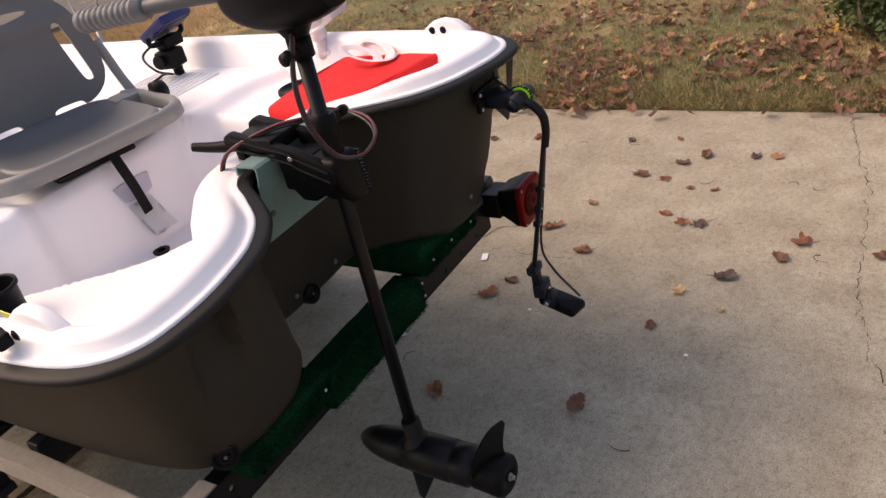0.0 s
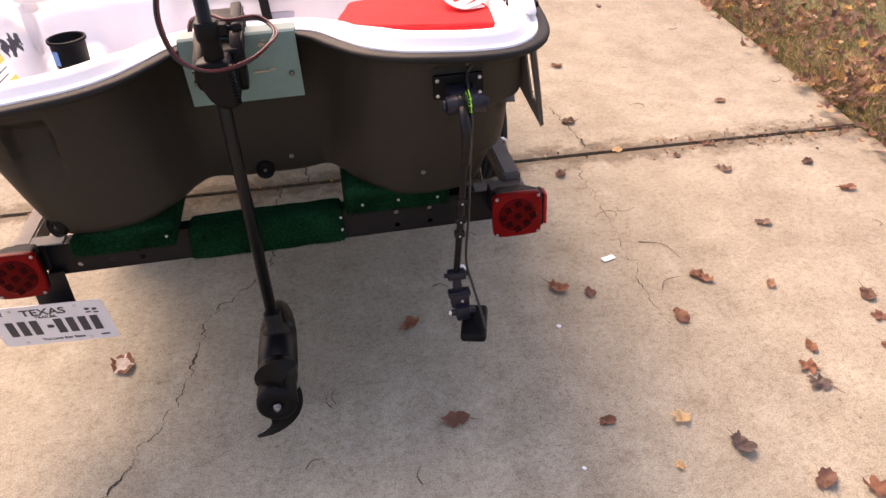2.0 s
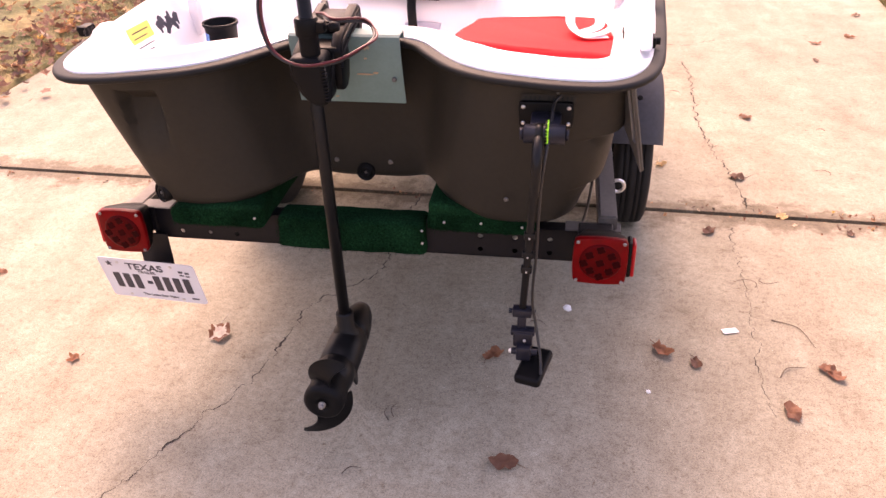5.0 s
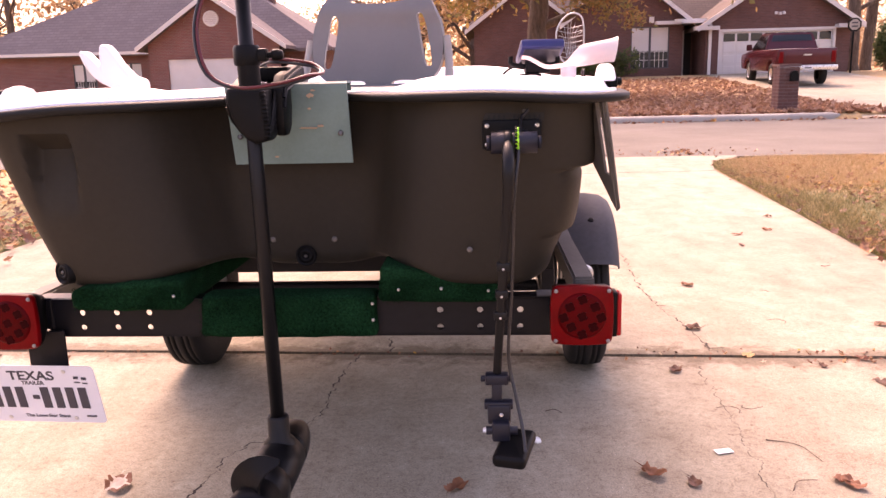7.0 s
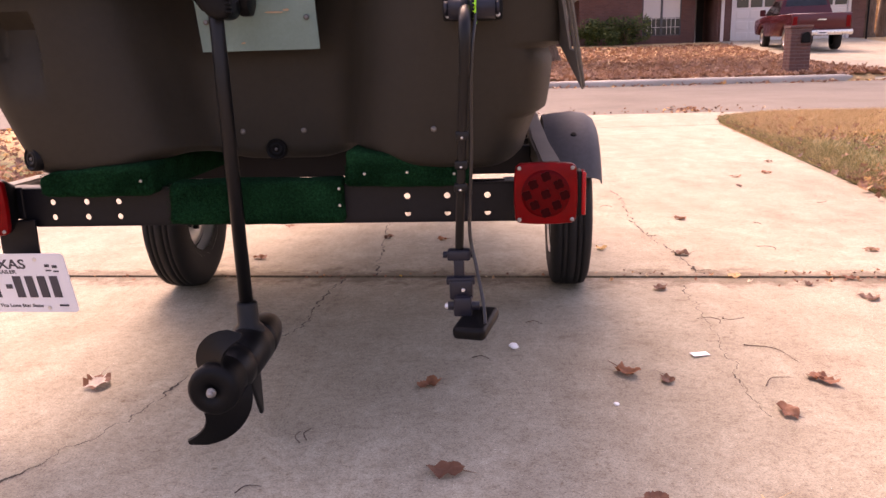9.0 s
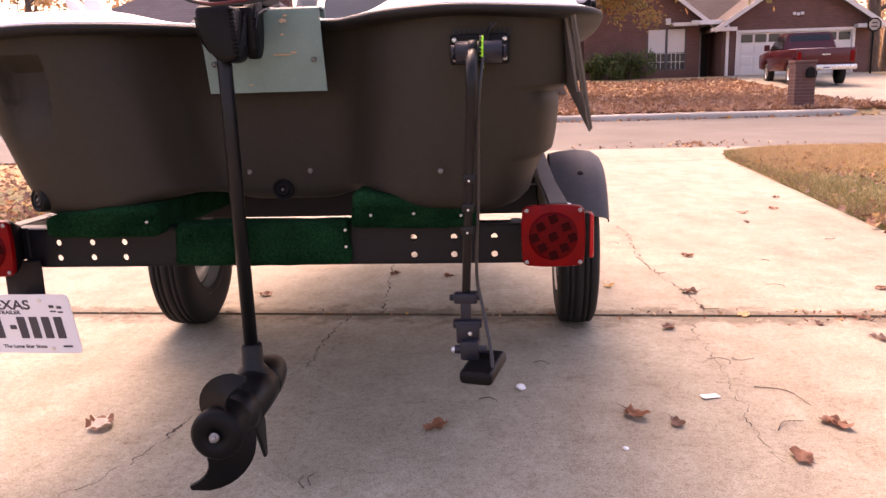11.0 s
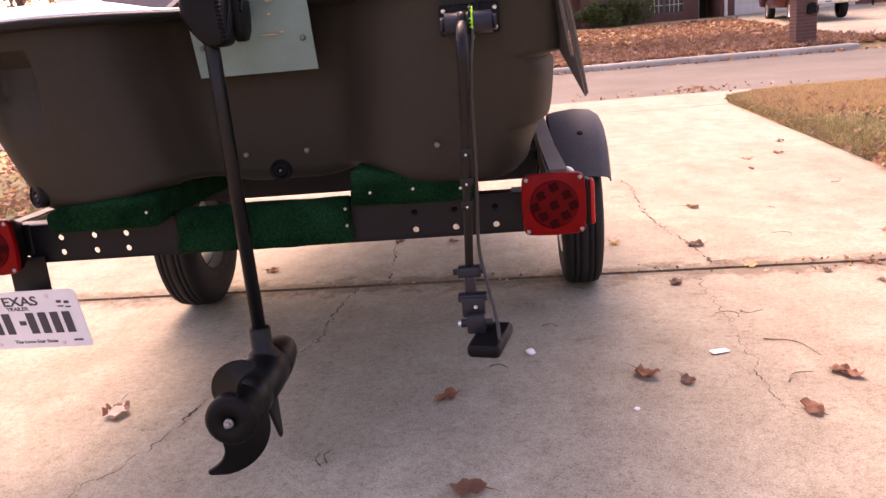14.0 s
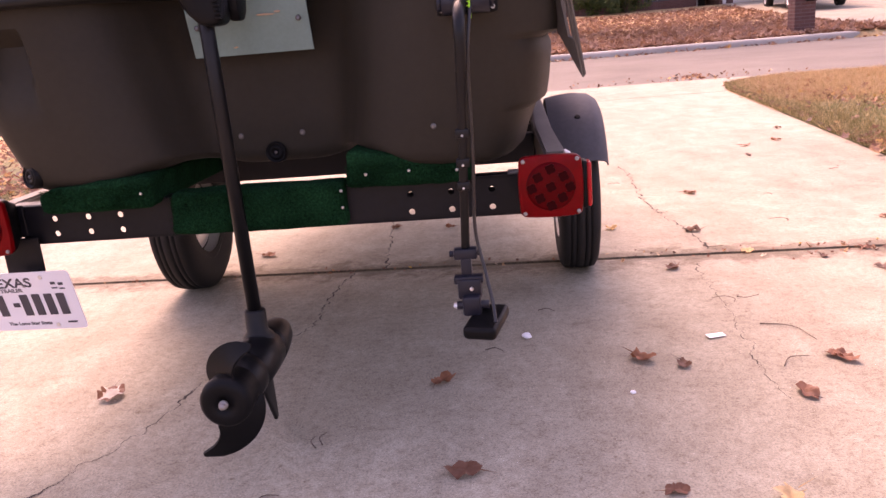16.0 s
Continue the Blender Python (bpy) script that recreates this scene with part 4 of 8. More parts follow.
def rod_holder(at, turn, label):
    """A rod holder: a foot on the gunwale, a swivel, and an open trough."""
    r = thing("rod_holder", label, "rod holder", at, "rod holders on the gunwales")
    r.rotation_euler = (0, 0, turn)
    bm = mesh()
    box(bm, -0.008, 0.008, -0.028, 0.028, -0.09, 0.0, 0.004)
    part("foot", bm, WHITE, r, "", 40)
    for z in (-0.075, -0.03):
        s = part("screw", spun(mesh(), [(0, 0.003), (0.004, 0.003), (0.006, 0)], pose(-0.008, 0, 0, 0, -90, 0), 12), CHROME, r)
        s.location = (0, 0.012, z)
    bm = mesh()
    cyl(bm, (0, 0, -0.02), (0, 0, 0.05), 0.016, 0.013, 16)
    cyl(bm, (-0.018, 0, 0.045), (0.018, 0, 0.045), 0.018, seg=16)
    part("swivel", bm, WHITE, r, "", 40)
    bm = mesh()
    rings = []
    for i in range(21):
        f = i / 20
        rr = 0.017 + 0.011 * ss(0.1, 0.75, f) + 0.003 * ss(0.9, 1.0, f)
        open_ = radians(62 + 118 * ss(0.45, 0.66, f))
        c = Vector((-0.115 + 0.232 * f, 0, 0.062 + 0.036 * f + 0.034 * (1 - ss(0.0, 0.30, f))))
        rings.append([bm.verts.new(c + Vector((-0.15 * rr * math.cos(a_), rr * math.sin(a_), -rr * math.cos(a_)))) for a_ in [-open_ + 2 * open_ * k / 16 for k in range(17)]])
    for a_, b_ in zip(rings, rings[1:]):
        for k in range(16):
            bm.faces.new((a_[k], a_[k + 1], b_[k + 1], b_[k]))
    bmesh.ops.solidify(bm, geom=bm.faces[:], thickness=0.004)
    part("trough", bm, WHITE, r, "pale pinkish white trough", 50)
    return r


rod_holder((0.605, 0.585, 0.935), 0.0, "white plastic rod holder on the boat's gunwale")


def forked_holder():
    """A rod rest: foot and swivel on the gunwale, two blunt prongs."""
    r = thing("rod_holder", "white plastic rod holder with a forked trough, by the seat", "rod holder", (-0.545, 0.615, 0.962), "rod holders on the gunwales")
    r.scale = (1.05, 1.05, 1.15)
    bm = mesh()
    box(bm, -0.045, -0.018, -0.012, 0.02, -0.12, -0.005, 0.005)
    part("foot", bm, WHITE, r, "", 40)
    bm = mesh()
    cyl(bm, (-0.02, 0, -0.02), (-0.02, 0, 0.03), 0.02, 0.016, 16)
    part("swivel", bm, WHITE, r, "", 40)
    bm = mesh()
    prongs = [(0.045, 0.0), (0.042, 0.022), (0.015, 0.03), (-0.012, 0.057), (-0.037, 0.093), (-0.052, 0.105), (-0.063, 0.097), (-0.066, 0.052), (-0.104, 0.089), (-0.119, 0.087), (-0.106, 0.057), (-0.088, 0.033), (-0.070, 0.018), (-0.03, 0.0)]
    slab(bm, prongs, 0.05, pose(0, 0.025, 0, 90, 0, 0), 0.008, 2)
    part("fork", bm, WHITE, r, "pale pinkish white forked trough", 50)


forked_holder()


def boat_seat():
    """A folding seat that faces aft: pan, backrest with slots, hinge knobs, swivel."""
    s = thing("folding_chair", "grey moulded plastic folding boat seat with a slotted backrest", "chair", (0.010, 0.945, 0.0))
    s.rotation_euler = (0, 0, radians(-12))

    def oval(hx, hy, cy, k, n=72):
        f = 2 * math.pi * k / n
        c, w = math.cos(f), math.sin(f)
        return hx * math.copysign(abs(c) ** 0.46, c), cy + hy * math.copysign(abs(w) ** 0.46, w)

    # the dished middle
    bm = mesh()
    rings = []
    for d, z in ((0.02, 0.912), (0.004, 0.914), (0.0, 0.918), (0.0, 0.944), (0.006, 0.950), (0.016, 0.949), (0.035, 0.938), (0.07, 0.927), (0.12, 0.922), (0.16, 0.921)):
        ring = []
        for k in range(72):
            x, y = oval(0.200 - d, 0.176 - d * 0.9, 0.0, k)
            ring.append(bm.verts.new((x, y, z + 0.008 * ss(0.10, 0.17, y))))
        rings.append(ring)
    for a_, b_ in zip(rings, rings[1:]):
        for k in range(72):
            bm.faces.new((a_[k], a_[(k + 1) % 72], b_[(k + 1) % 72], b_[k]))
    bm.faces.new(rings[-1])
    bm.faces.new(rings[0][::-1])
    bmesh.ops.recalc_face_normals(bm, faces=bm.faces)
    part("pan", bm, GREY, s, "grey dished seat pan", 50)
    # a deep rim runs round the front and both ends, with a hand hole at each end
    bm = mesh()
    span = [k for k in range(28, 81)]
    rings = []
    for d, z in ((0.004, 0.914), (0.0, 0.918), (0.001, 0.944), (0.005, 0.951), (0.014, 0.953), (0.022, 0.950), (0.026, 0.943), (0.026, 0.918), (0.022, 0.914)):
        rings.append([bm.verts.new((*oval(0.264 - d, 0.186 - d, 0.0, k), z + 0.006 * ss(0.02, 0.14, oval(0.264, 0.186, 0.0, k)[1]))) for k in span])
    for a_, b_ in zip(rings, rings[1:] + rings[:1]):
        for k in range(len(span) - 1):
            bm.faces.new((a_[k], a_[k + 1], b_[k + 1], b_[k]))
    for k in (0, -1):
        bm.faces.new([r_[k] for r_ in rings])
    bmesh.ops.recalc_face_normals(bm, faces=bm.faces)
    part("rim", bm, SEATFRAME, s, "pale grey deep seat rim", 50)
    for side in (-1, 1):
        bm = mesh()
        box(bm, 0.17, 0.255, 0.075, 0.15, 0.918, 0.955, 0.012)
        bmesh.ops.scale(bm, vec=(side, 1, 1), verts=bm.verts)
        bmesh.ops.recalc_face_normals(bm, faces=bm.faces)
        part("hinge_block", bm, SEATFRAME, s, "", 40)
        bm = mesh()
        tube(bm, [(0.246 * side, 0.12, 0.945), (0.244 * side, 0.152, 0.985), (0.238 * side, 0.172, 1.04), (0.229 * side, 0.184, 1.10)], 0.013, 10, 6)
        part("side_arm", bm, SEATFRAME, s, "pale grey side arm of the backrest", 50)
        bm = mesh()
        cyl(bm, (0.258 * side, 0.02, 0.948), (0.292 * side, 0.02, 0.950), 0.030, 0.022, 8)
        part("knob", bm, BLACK, s, "black hinge knob", 40)
    # the backrest as a fine sheet; its border and slots follow a smooth field
    bm = mesh()

    def field(x, z):
        body = 1 - (abs(x / (0.224 * (1 - 0.20 * ss(-0.05, 0.17, z) ** 1.5))) ** 3.6 + abs(z / 0.165) ** 3.6)
        top = (x / 0.10) ** 2 + ((z - 0.112) / 0.013) ** 2 - 1
        sx = abs(x) - (0.148 + (0.05 - z) * 0.18)
        side = (sx / 0.015) ** 4 + ((z + 0.015) / 0.085) ** 4 - 1
        low = ((abs(x) - 0.09) / 0.045) ** 4 + ((z + 0.165) / 0.024) ** 4 - 1
        return min(body * 0.06, top * 0.01, side * 0.004, low * 0.01)

    nx, nz = 66, 52
    flat, grid = {}, {}
    for i in range(nx):
        for k in range(nz):
            x, z = -0.226 + 0.452 * i / (nx - 1), -0.167 + 0.334 * k / (nz - 1)
            if field(x, z) > 0:
                flat[i, k] = (x, z)
    for (i, k), (x, z) in flat.items():
        if any((i + p, k + q) not in flat for p in (-1, 0, 1) for q in (-1, 0, 1)):
            for _ in range(4):
                g, h = field(x, z), 0.0005
                gx, gz = (field(x + h, z) - field(x - h, z)) / (2 * h), (field(x, z + h) - field(x, z - h)) / (2 * h)
                n2 = gx * gx + gz * gz + 1e-9
                dx, dz = -g * gx / n2, -g * gz / n2
                m_ = max(1.0, math.hypot(dx, dz) / 0.004)
                x, z = x + dx / m_, z + dz / m_
        grid[i, k] = bm.verts.new((x, 0.172 + 0.10 * (z + 0.165) + 0.022 * (1 - (x / 0.226) ** 2) - 0.012 * math.exp(-((z - 0.08) / 0.03) ** 2), 1.106 + 0.98 * z))
    for (i, k), v in grid.items():
        q = [grid.get(c) for c in ((i, k), (i + 1, k), (i + 1, k + 1), (i, k + 1))]
        if all(q):
            bm.faces.new(q)
    bmesh.ops.recalc_face_normals(bm, faces=bm.faces)
    bmesh.ops.solidify(bm, geom=bm.faces[:], thickness=0.016)
    part("backrest", bm, GREY, s, "grey slotted backrest", 50)
    bm = mesh()
    box(bm, -0.105, 0.105, -0.10, 0.09, 0.872, 0.886, 0.004)
    cyl(bm, (0, 0, 0.868), (0, 0, 0.906), 0.08, seg=24)
    part("swivel", bm, BLACK, s, "black square swivel plate", 40)
    bm = mesh()
    tube(bm, [(0.030, -0.12, 0.914), (0.033, -0.14, 0.86), (0.040, -0.15, 0.80), (0.047, -0.154, 0.728)], 0.014, 8, 6, 0.16)
    part("strap", bm, BLACK, s, "black webbing strap hanging down", 40)
    return s


boat_seat()


def fish_finder():
    f = thing("fish_finder", "dark blue sonar display on a black swivel bracket", "fish finder", (0.548, 1.14, 0.014))
    f.rotation_euler = (0, 0, radians(8))
    bm = mesh()
    box(bm, -0.052, 0.088, -0.060, 0.060, -0.016, 0.016, 0.010)
    case = part("case", bm, NAVY, f, "navy blue case, tipped forward", 40)
    case.location, case.rotation_euler = (0, 0, 1.032), (radians(-27), 0, 0)
    bm = mesh()
    box(bm, -0.04, 0.076, -0.048, 0.046, -0.0185, -0.0155, 0.001)
    part("screen", bm, INK, case, "dark glossy screen")
    bm = mesh()
    tube(bm, [(-0.075, 0, 1.02), (-0.07, 0, 0.995), (0, 0, 0.985), (0.07, 0, 0.995), (0.075, 0, 1.02)], 0.008, 8, 6)
    cyl(bm, (0, 0, 0.84), (0, 0, 0.99), 0.016, seg=14)
    cyl(bm, (0, 0, 0.832), (0, 0, 0.855), 0.05, 0.035, 18)
    box(bm, -0.05, 0.02, -0.035, 0.03, 0.91, 0.965, 0.008)
    cyl(bm, (-0.07, 0, 0.94), (-0.045, 0, 0.94), 0.022, 0.018, 10)
    box(bm, -0.03, 0.05, -0.02, 0.025, 0.965, 1.0, 0.006)
    part("bracket", bm, BLACK, f, "", 40)
    bm = mesh()
    tube(bm, [(-0.04, 0.0, 1.0), (-0.09, 0.03, 0.97), (-0.11, -0.02, 0.93), (-0.06, -0.03, 0.90), (-0.03, 0.04, 0.89), (-0.12, 0.06, 0.87)], 0.004, 6, 6)
    part("cable", bm, CABLE, f, "", 60)


fish_finder()


def landing_net():
    n = thing("landing_net", "small landing net with a pale wire hoop, leaning in the bow", "net", (0.80, 1.9, 0.85))
    n.location = (0.725, 1.72, 0.855)
    n.scale = (0.8, 0.8, 0.86)
    bm = mesh()
    hoop = [(0.0, 0, 0.16), (-0.06, 0, 0.22), (-0.075, 0, 0.33), (-0.02, 0, 0.40), (0.045, 0, 0.385), (0.055, 0, 0.27), (0.03, 0, 0.18), (0.0, 0, 0.16)]
    tube(bm, hoop, 0.004, 8, 6)
    cyl(bm, (0, 0, -0.01), (0, 0, 0.165), 0.009, seg=10)
    part("hoop", bm, ALU, n, "", 60)
    bm = mesh()
    for k in range(7):
        x = -0.055 + 0.017 * k
        tube(bm, [(x, 0, 0.385 - 0.02 * abs(k - 3)), (x * 0.6 - 0.005, 0.04, 0.30), (x * 0.4, 0.02, 0.21)], 0.0012, 4, 4)
        z = 0.22 + 0.022 * k
        tube(bm, [(-0.068, 0, z), (-0.01, 0.035, z - 0.01), (0.05, 0, z)], 0.0012, 4, 4)
    part("mesh", bm, ALU, n, "pale net mesh")


landing_net()


def side_fin():
    """A thin metal blade with a slot that hangs beside the hull."""
    f = thing("anchor_blade", "thin grey metal anchor blade with a slot, hanging beside the hull", "anchor", (0.645, 0.0, 0.0))
    bm = mesh()
    # a plate that tapers down and out to a point, with a long open slot
    top_in, top_out = Vector((0.600, 0.080, 0.925)), Vector((0.616, 0.0, 0.925))
    corner, tip = Vector((0.6125, 0.115, 0.808)), Vector((0.657, 0.068, 0.712))
    at = lambda a_, b_, k: a_ + (b_ - a_) * k  # noqa: E731
    s0, s1 = at(top_in, top_out, 0.52), at(top_in, top_out, 0.82)
    low = at(top_out, tip, 0.66)
    s2, s3 = low + Vector((-0.010, 0.020, 0.004)), low + Vector((-0.003, 0.004, 0.0))
    vs = [bm.verts.new(p - Vector((0.645, 0, 0))) for p in (top_in, s0, s2, s3, s1, top_out, tip, corner)]
    for q in ((0, 1, 7), (1, 2, 7), (7, 2, 6), (2, 3, 6), (3, 4, 5), (3, 5, 6)):
        bm.faces.new([vs[k] for k in q])
    bmesh.ops.recalc_face_normals(bm, faces=bm.faces)
    bmesh.ops.solidify(bm, geom=bm.faces[:], thickness=0.005)
    part("blade", bm, DULLMETAL, f, "dull grey metal blade")
    bm = mesh()
    tube(bm, [top_out - Vector((0.643, 0.002, 0)), at(top_out, tip, 0.5) - Vector((0.643, 0.002, 0)), tip - Vector((0.645, 0.001, -0.004))], 0.0032, 6, 4)
    part("edge", bm, RAILTUBE, f, "worn bare metal edge")


side_fin()

# ---- trolling motor on the transom ----
def trolling_motor():
    t = thing("trolling_motor", "black electric trolling motor clamped on the boat's transom", "trolling motor", (-0.046, 0.045, 0.0))
    # lower unit: nose, body, tail along y (local: nose ahead)
    bm = mesh()
    prof = [(0.002, 0.178), (0.013, 0.173), (0.026, 0.157), (0.037, 0.127), (0.044, 0.087), (0.0475, 0.05), (0.0475, 0.036), (0.0455, 0.034), (0.0455, 0.030), (0.0485, 0.028), (0.050, -0.02), (0.050, -0.09), (0.047, -0.094), (0.047, -0.10), (0.0495, -0.104), (0.049, -0.135), (0.040, -0.152)]
    spun(bm, prof, pose(0, 0, 0.186, -90, 0, 0), 36)
    part("lower_unit", bm, SATIN, t, "rounded black lower unit", 35)
    # collar where the shaft enters, and the skeg
    bm = mesh()
    spun(bm, [(0.040, 0.205), (0.032, 0.230), (0.023, 0.24), (0.0225, 0.283), (0.020, 0.287), (0.0145, 0.288)], pose(0, 0.008, 0), 24)
    part("shaft_socket", bm, SATIN, t, "", 40)
    bm = mesh()
    slab(bm, [(-0.05, -0.04), (0.035, -0.04), (-0.036, -0.172), (-0.050, -0.168)], 0.008, pose(0.004, 0, 0.186, 90, 0, -90) @ pose(0, 0, 0), 0.003)
    part("skeg", bm, SATIN, t, "", 40)
    # propeller hub, two swept blades, nut
    bm = mesh()
    spun(bm, [(0.0, 0.226), (0.016, 0.226), (0.018, 0.230), (0.040, 0.230), (0.048, 0.224), (0.050, 0.212), (0.048, 0.19), (0.046, 0.156)], pose(0, 0, 0.186, 90, 0, 0), 32)
    prop = part("propeller", bm, BLACK, t, "black two-bladed propeller", 35)

    def blade(turn, size=1.0):
        b2 = mesh()
        rows = []
        for i in range(13):
            f = i / 12
            r = 0.034 + 0.104 * f
            sweep = 0.32 - 0.95 * f**1.2
            chord = 0.098 * (1 - f**3) ** 0.5 * (1 - 0.30 * f) + 0.004
            pitch = radians(34 - 16 * f)
            c = Vector((r * math.sin(sweep), -0.19 - 0.012 * f, -r * math.cos(sweep)))
            tang = Vector((math.cos(sweep), 0, math.sin(sweep)))
            ch = (tang * math.cos(pitch) + Vector((0, 1, 0)) * math.sin(pitch)) * chord
            rows.append([b2.verts.new(c + ch * s) for s in (-0.5, -0.2, 0.2, 0.5)])
        for a_, b_ in zip(rows, rows[1:]):
            for k in range(3):
                b2.faces.new((a_[k], a_[k + 1], b_[k + 1], b_[k]))
        bmesh.ops.recalc_face_normals(b2, faces=b2.faces)
        bmesh.ops.solidify(b2, geom=b2.faces[:], thickness=0.005)
        bmesh.ops.transform(b2, matrix=Matrix.Translation((0, 0, 0.186)) @ Matrix.Rotation(turn, 4, "Y") @ Matrix.Diagonal((size, 1, size, 1)), verts=b2.verts)
        return part("blade", b2, BLACK, prop, "", 60)

    blade(radians(-8))
    blade(radians(172), 0.88)
    bm = mesh()
    cyl(bm, (0, -0.229, 0.186), (0, -0.234, 0.186), 0.009, seg=20)
    cyl(bm, (0, -0.234, 0.186), (0, -0.242, 0.186), 0.006, seg=6)
    part("nut", bm, GALV, prop, "bright steel nut", 30)
    # shaft
    bm = mesh()
    cyl(bm, (0.0, 0.008, 0.24), (-0.006, -0.010, 1.22), 0.0145, seg=24)
    part("shaft", bm, SATIN, t, "black composite shaft", 40)
    # bracket: two cheeks, hinge barrel, clamp arms over the transom
    bm = mesh()
    cheek = [(-0.034, 0.948), (0.0, 0.968), (0.06, 0.988), (0.205, 1.016), (0.224, 1.006), (0.228, 0.985), (0.222, 0.976), (0.10, 0.976), (0.094, 0.92), (0.062, 0.880), (0.030, 0.880), (-0.010, 0.90), (-0.030, 0.92)]
    slab(bm, cheek, 0.018, Matrix.Translation((-0.046, 0, 0)) @ pose(0, 0, 0, 90, 0, 90), 0.005)
    cheek = [(0.028, 0.962), (0.06, 0.988), (0.205, 1.016), (0.224, 1.006), (0.228, 0.985), (0.222, 0.976), (0.10, 0.976), (0.100, 0.92), (0.090, 0.885), (0.070, 0.868), (0.045, 0.868), (0.030, 0.885)]
    slab(bm, cheek, 0.024, Matrix.Translation((0.026, 0, 0)) @ pose(0, 0, 0, 90, 0, 90), 0.006)
    for x in (-0.047, 0.051):  # raised ribs along the arms
        for dz in (0.0, -0.019):
            tube(bm, [(x, 0.03 if x > 0 else -0.022, 0.944 + dz), (x, 0.045, 0.968 + dz), (x, 0.07, 0.979 + dz), (x, 0.20, 1.004 + dz)], 0.0035, 6, 4)
    for k in range(3):  # ribs inside the tilt quadrant
        tube(bm, [(0.0335, -0.022 + 0.016 * k, 0.872 + 0.010 * k), (0.034, 0.0 + 0.016 * k, 0.915 + 0.012 * k), (0.034, 0.03 + 0.012 * k, 0.955 + 0.008 * k)], 0.0028, 6, 4)
    # the bowl that holds the shaft: broad above, curving in to a narrow foot
    lobe = [(-0.044, 0.966), (0.028, 0.966), (0.032, 0.93), (0.036, 0.878), (0.032, 0.862), (0.010, 0.860), (-0.008, 0.866), (-0.025, 0.884), (-0.037, 0.911), (-0.043, 0.94)]
    slab(bm, lobe, 0.075, pose(0, 0.035, 0, 90, 0, 0), 0.011, 3)
    cyl(bm, (-0.002, -0.008, 0.95), (-0.003, -0.01, 1.006), 0.021, seg=24)
    for i in range(12):  # teeth of the tilt quadrant
        box(bm, 0.029 - 0.0004 * i, 0.0385 - 0.0004 * i, -0.042, -0.030, 0.872 + 0.0075 * i, 0.8755 + 0.0075 * i, 0.001, 1)
    box(bm, -0.045, 0.045, 0.03, 0.098, 0.90, 0.968, 0.006)
    part("bracket", bm, BLACK, t, "black tilt bracket with toothed cheeks", 35)
    bm = mesh()
    box(bm, -0.045, 0.045, 0.10, 0.205, 0.975, 1.004, 0.004)
    box(bm, -0.030, -0.008, 0.198, 0.222, 0.86, 0.99, 0.005)
    box(bm, 0.028, 0.052, 0.198, 0.222, 0.86, 0.99, 0.005)
    part("clamp", bm, BLACK, t, "", 35)
    for x in (-0.024, 0.03):
        bm = mesh()
        cyl(bm, (x, 0.20, 0.90), (x, 0.285, 0.905), 0.007, seg=12)
        box(bm, x - 0.006, x + 0.006, 0.28, 0.295, 0.88, 0.93, 0.004)
        part("clamp_screw", bm, BLACK, t, "", 40)
    bm = mesh()
    tube(bm, [(-0.03, 0.20, 0.985), (-0.045, 0.25, 0.985), (-0.06, 0.30, 0.99)], (0.013, 0.009), 10, 6)
    part("release_lever", bm, BLACK, t, "black tilt lever", 50)
    bm = mesh()
    spun(bm, [(0, 0.003), (0.004, 0.003), (0.006, 0)], pose(-0.048, 0.06, 0.970, 0, -90, 0), 12)
    part("screw", bm, CHROME, t)
    # depth collar with its thumb screw
    bm = mesh()
    spun(bm, [(0.0145, 1.005), (0.023, 1.005), (0.025, 1.010), (0.025, 1.038), (0.022, 1.043), (0.0145, 1.043)], pose(-0.005, -0.008, 0), 24)
    box(bm, 0.012, 0.035, -0.018, 0.004, 1.012, 1.036, 0.004)
    col = part("collar", bm, BLACK, t, "black depth collar", 35)
    bm = mesh()
    cyl(bm, (0.03, -0.007, 1.024), (0.045, -0.007, 1.024), 0.006, seg=12)
    spun(bm, [(0.0, 0.022), (0.008, 0.021), (0.011, 0.012), (0.0105, 0.002), (0.006, 0.0)], pose(0.043, -0.007, 1.024, 0, 90, 0), 10)
    part("thumb_screw", bm, BLACK, col, "", 40)
    # upper clamp knob
    bm = mesh()
    cyl(bm, (-0.007, -0.01, 1.150), (-0.007, -0.01, 1.185), 0.022, seg=20)
    cyl(bm, (-0.02, -0.012, 1.168), (-0.05, -0.02, 1.163), 0.009, seg=12)
    spun(bm, [(0, 0.02), (0.012, 0.018), (0.014, 0.004), (0.006, 0)], pose(-0.045, -0.018, 1.164, 0, -90, 0), 10)
    part("upper_knob", bm, BLACK, t, "", 40)
    # head and tiller
    bm = mesh()
    rows = []
    for i in range(15):
        f = i / 14
        y = -0.115 + 0.25 * f
        w = 0.072 * (math.sin(math.pi * min(1, 0.08 + f * 0.9))) ** 0.45
        h = 0.060 * (math.sin(math.pi * min(1, 0.08 + f * 0.88))) ** 0.5
        rows.append([bm.verts.new((w * math.copysign(abs(math.cos(a_)) ** 0.75, math.cos(a_)), y, 1.262 + h * math.copysign(abs(math.sin(a_)) ** 0.8, math.sin(a_)))) for a_ in [2 * math.pi * k / 24 for k in range(24)]])
    for a_, b_ in zip(rows, rows[1:]):
        for k in range(24):
            bm.faces.new((a_[k], a_[(k + 1) % 24], b_[(k + 1) % 24], b_[k]))
    bm.faces.new(rows[0][::-1])
    bm.faces.new(rows[-1])
    bmesh.ops.recalc_face_normals(bm, faces=bm.faces)
    spun(bm, [(0.040, 1.215), (0.028, 1.198), (0.017, 1.180)], pose(-0.007, -0.01, 0), 20)
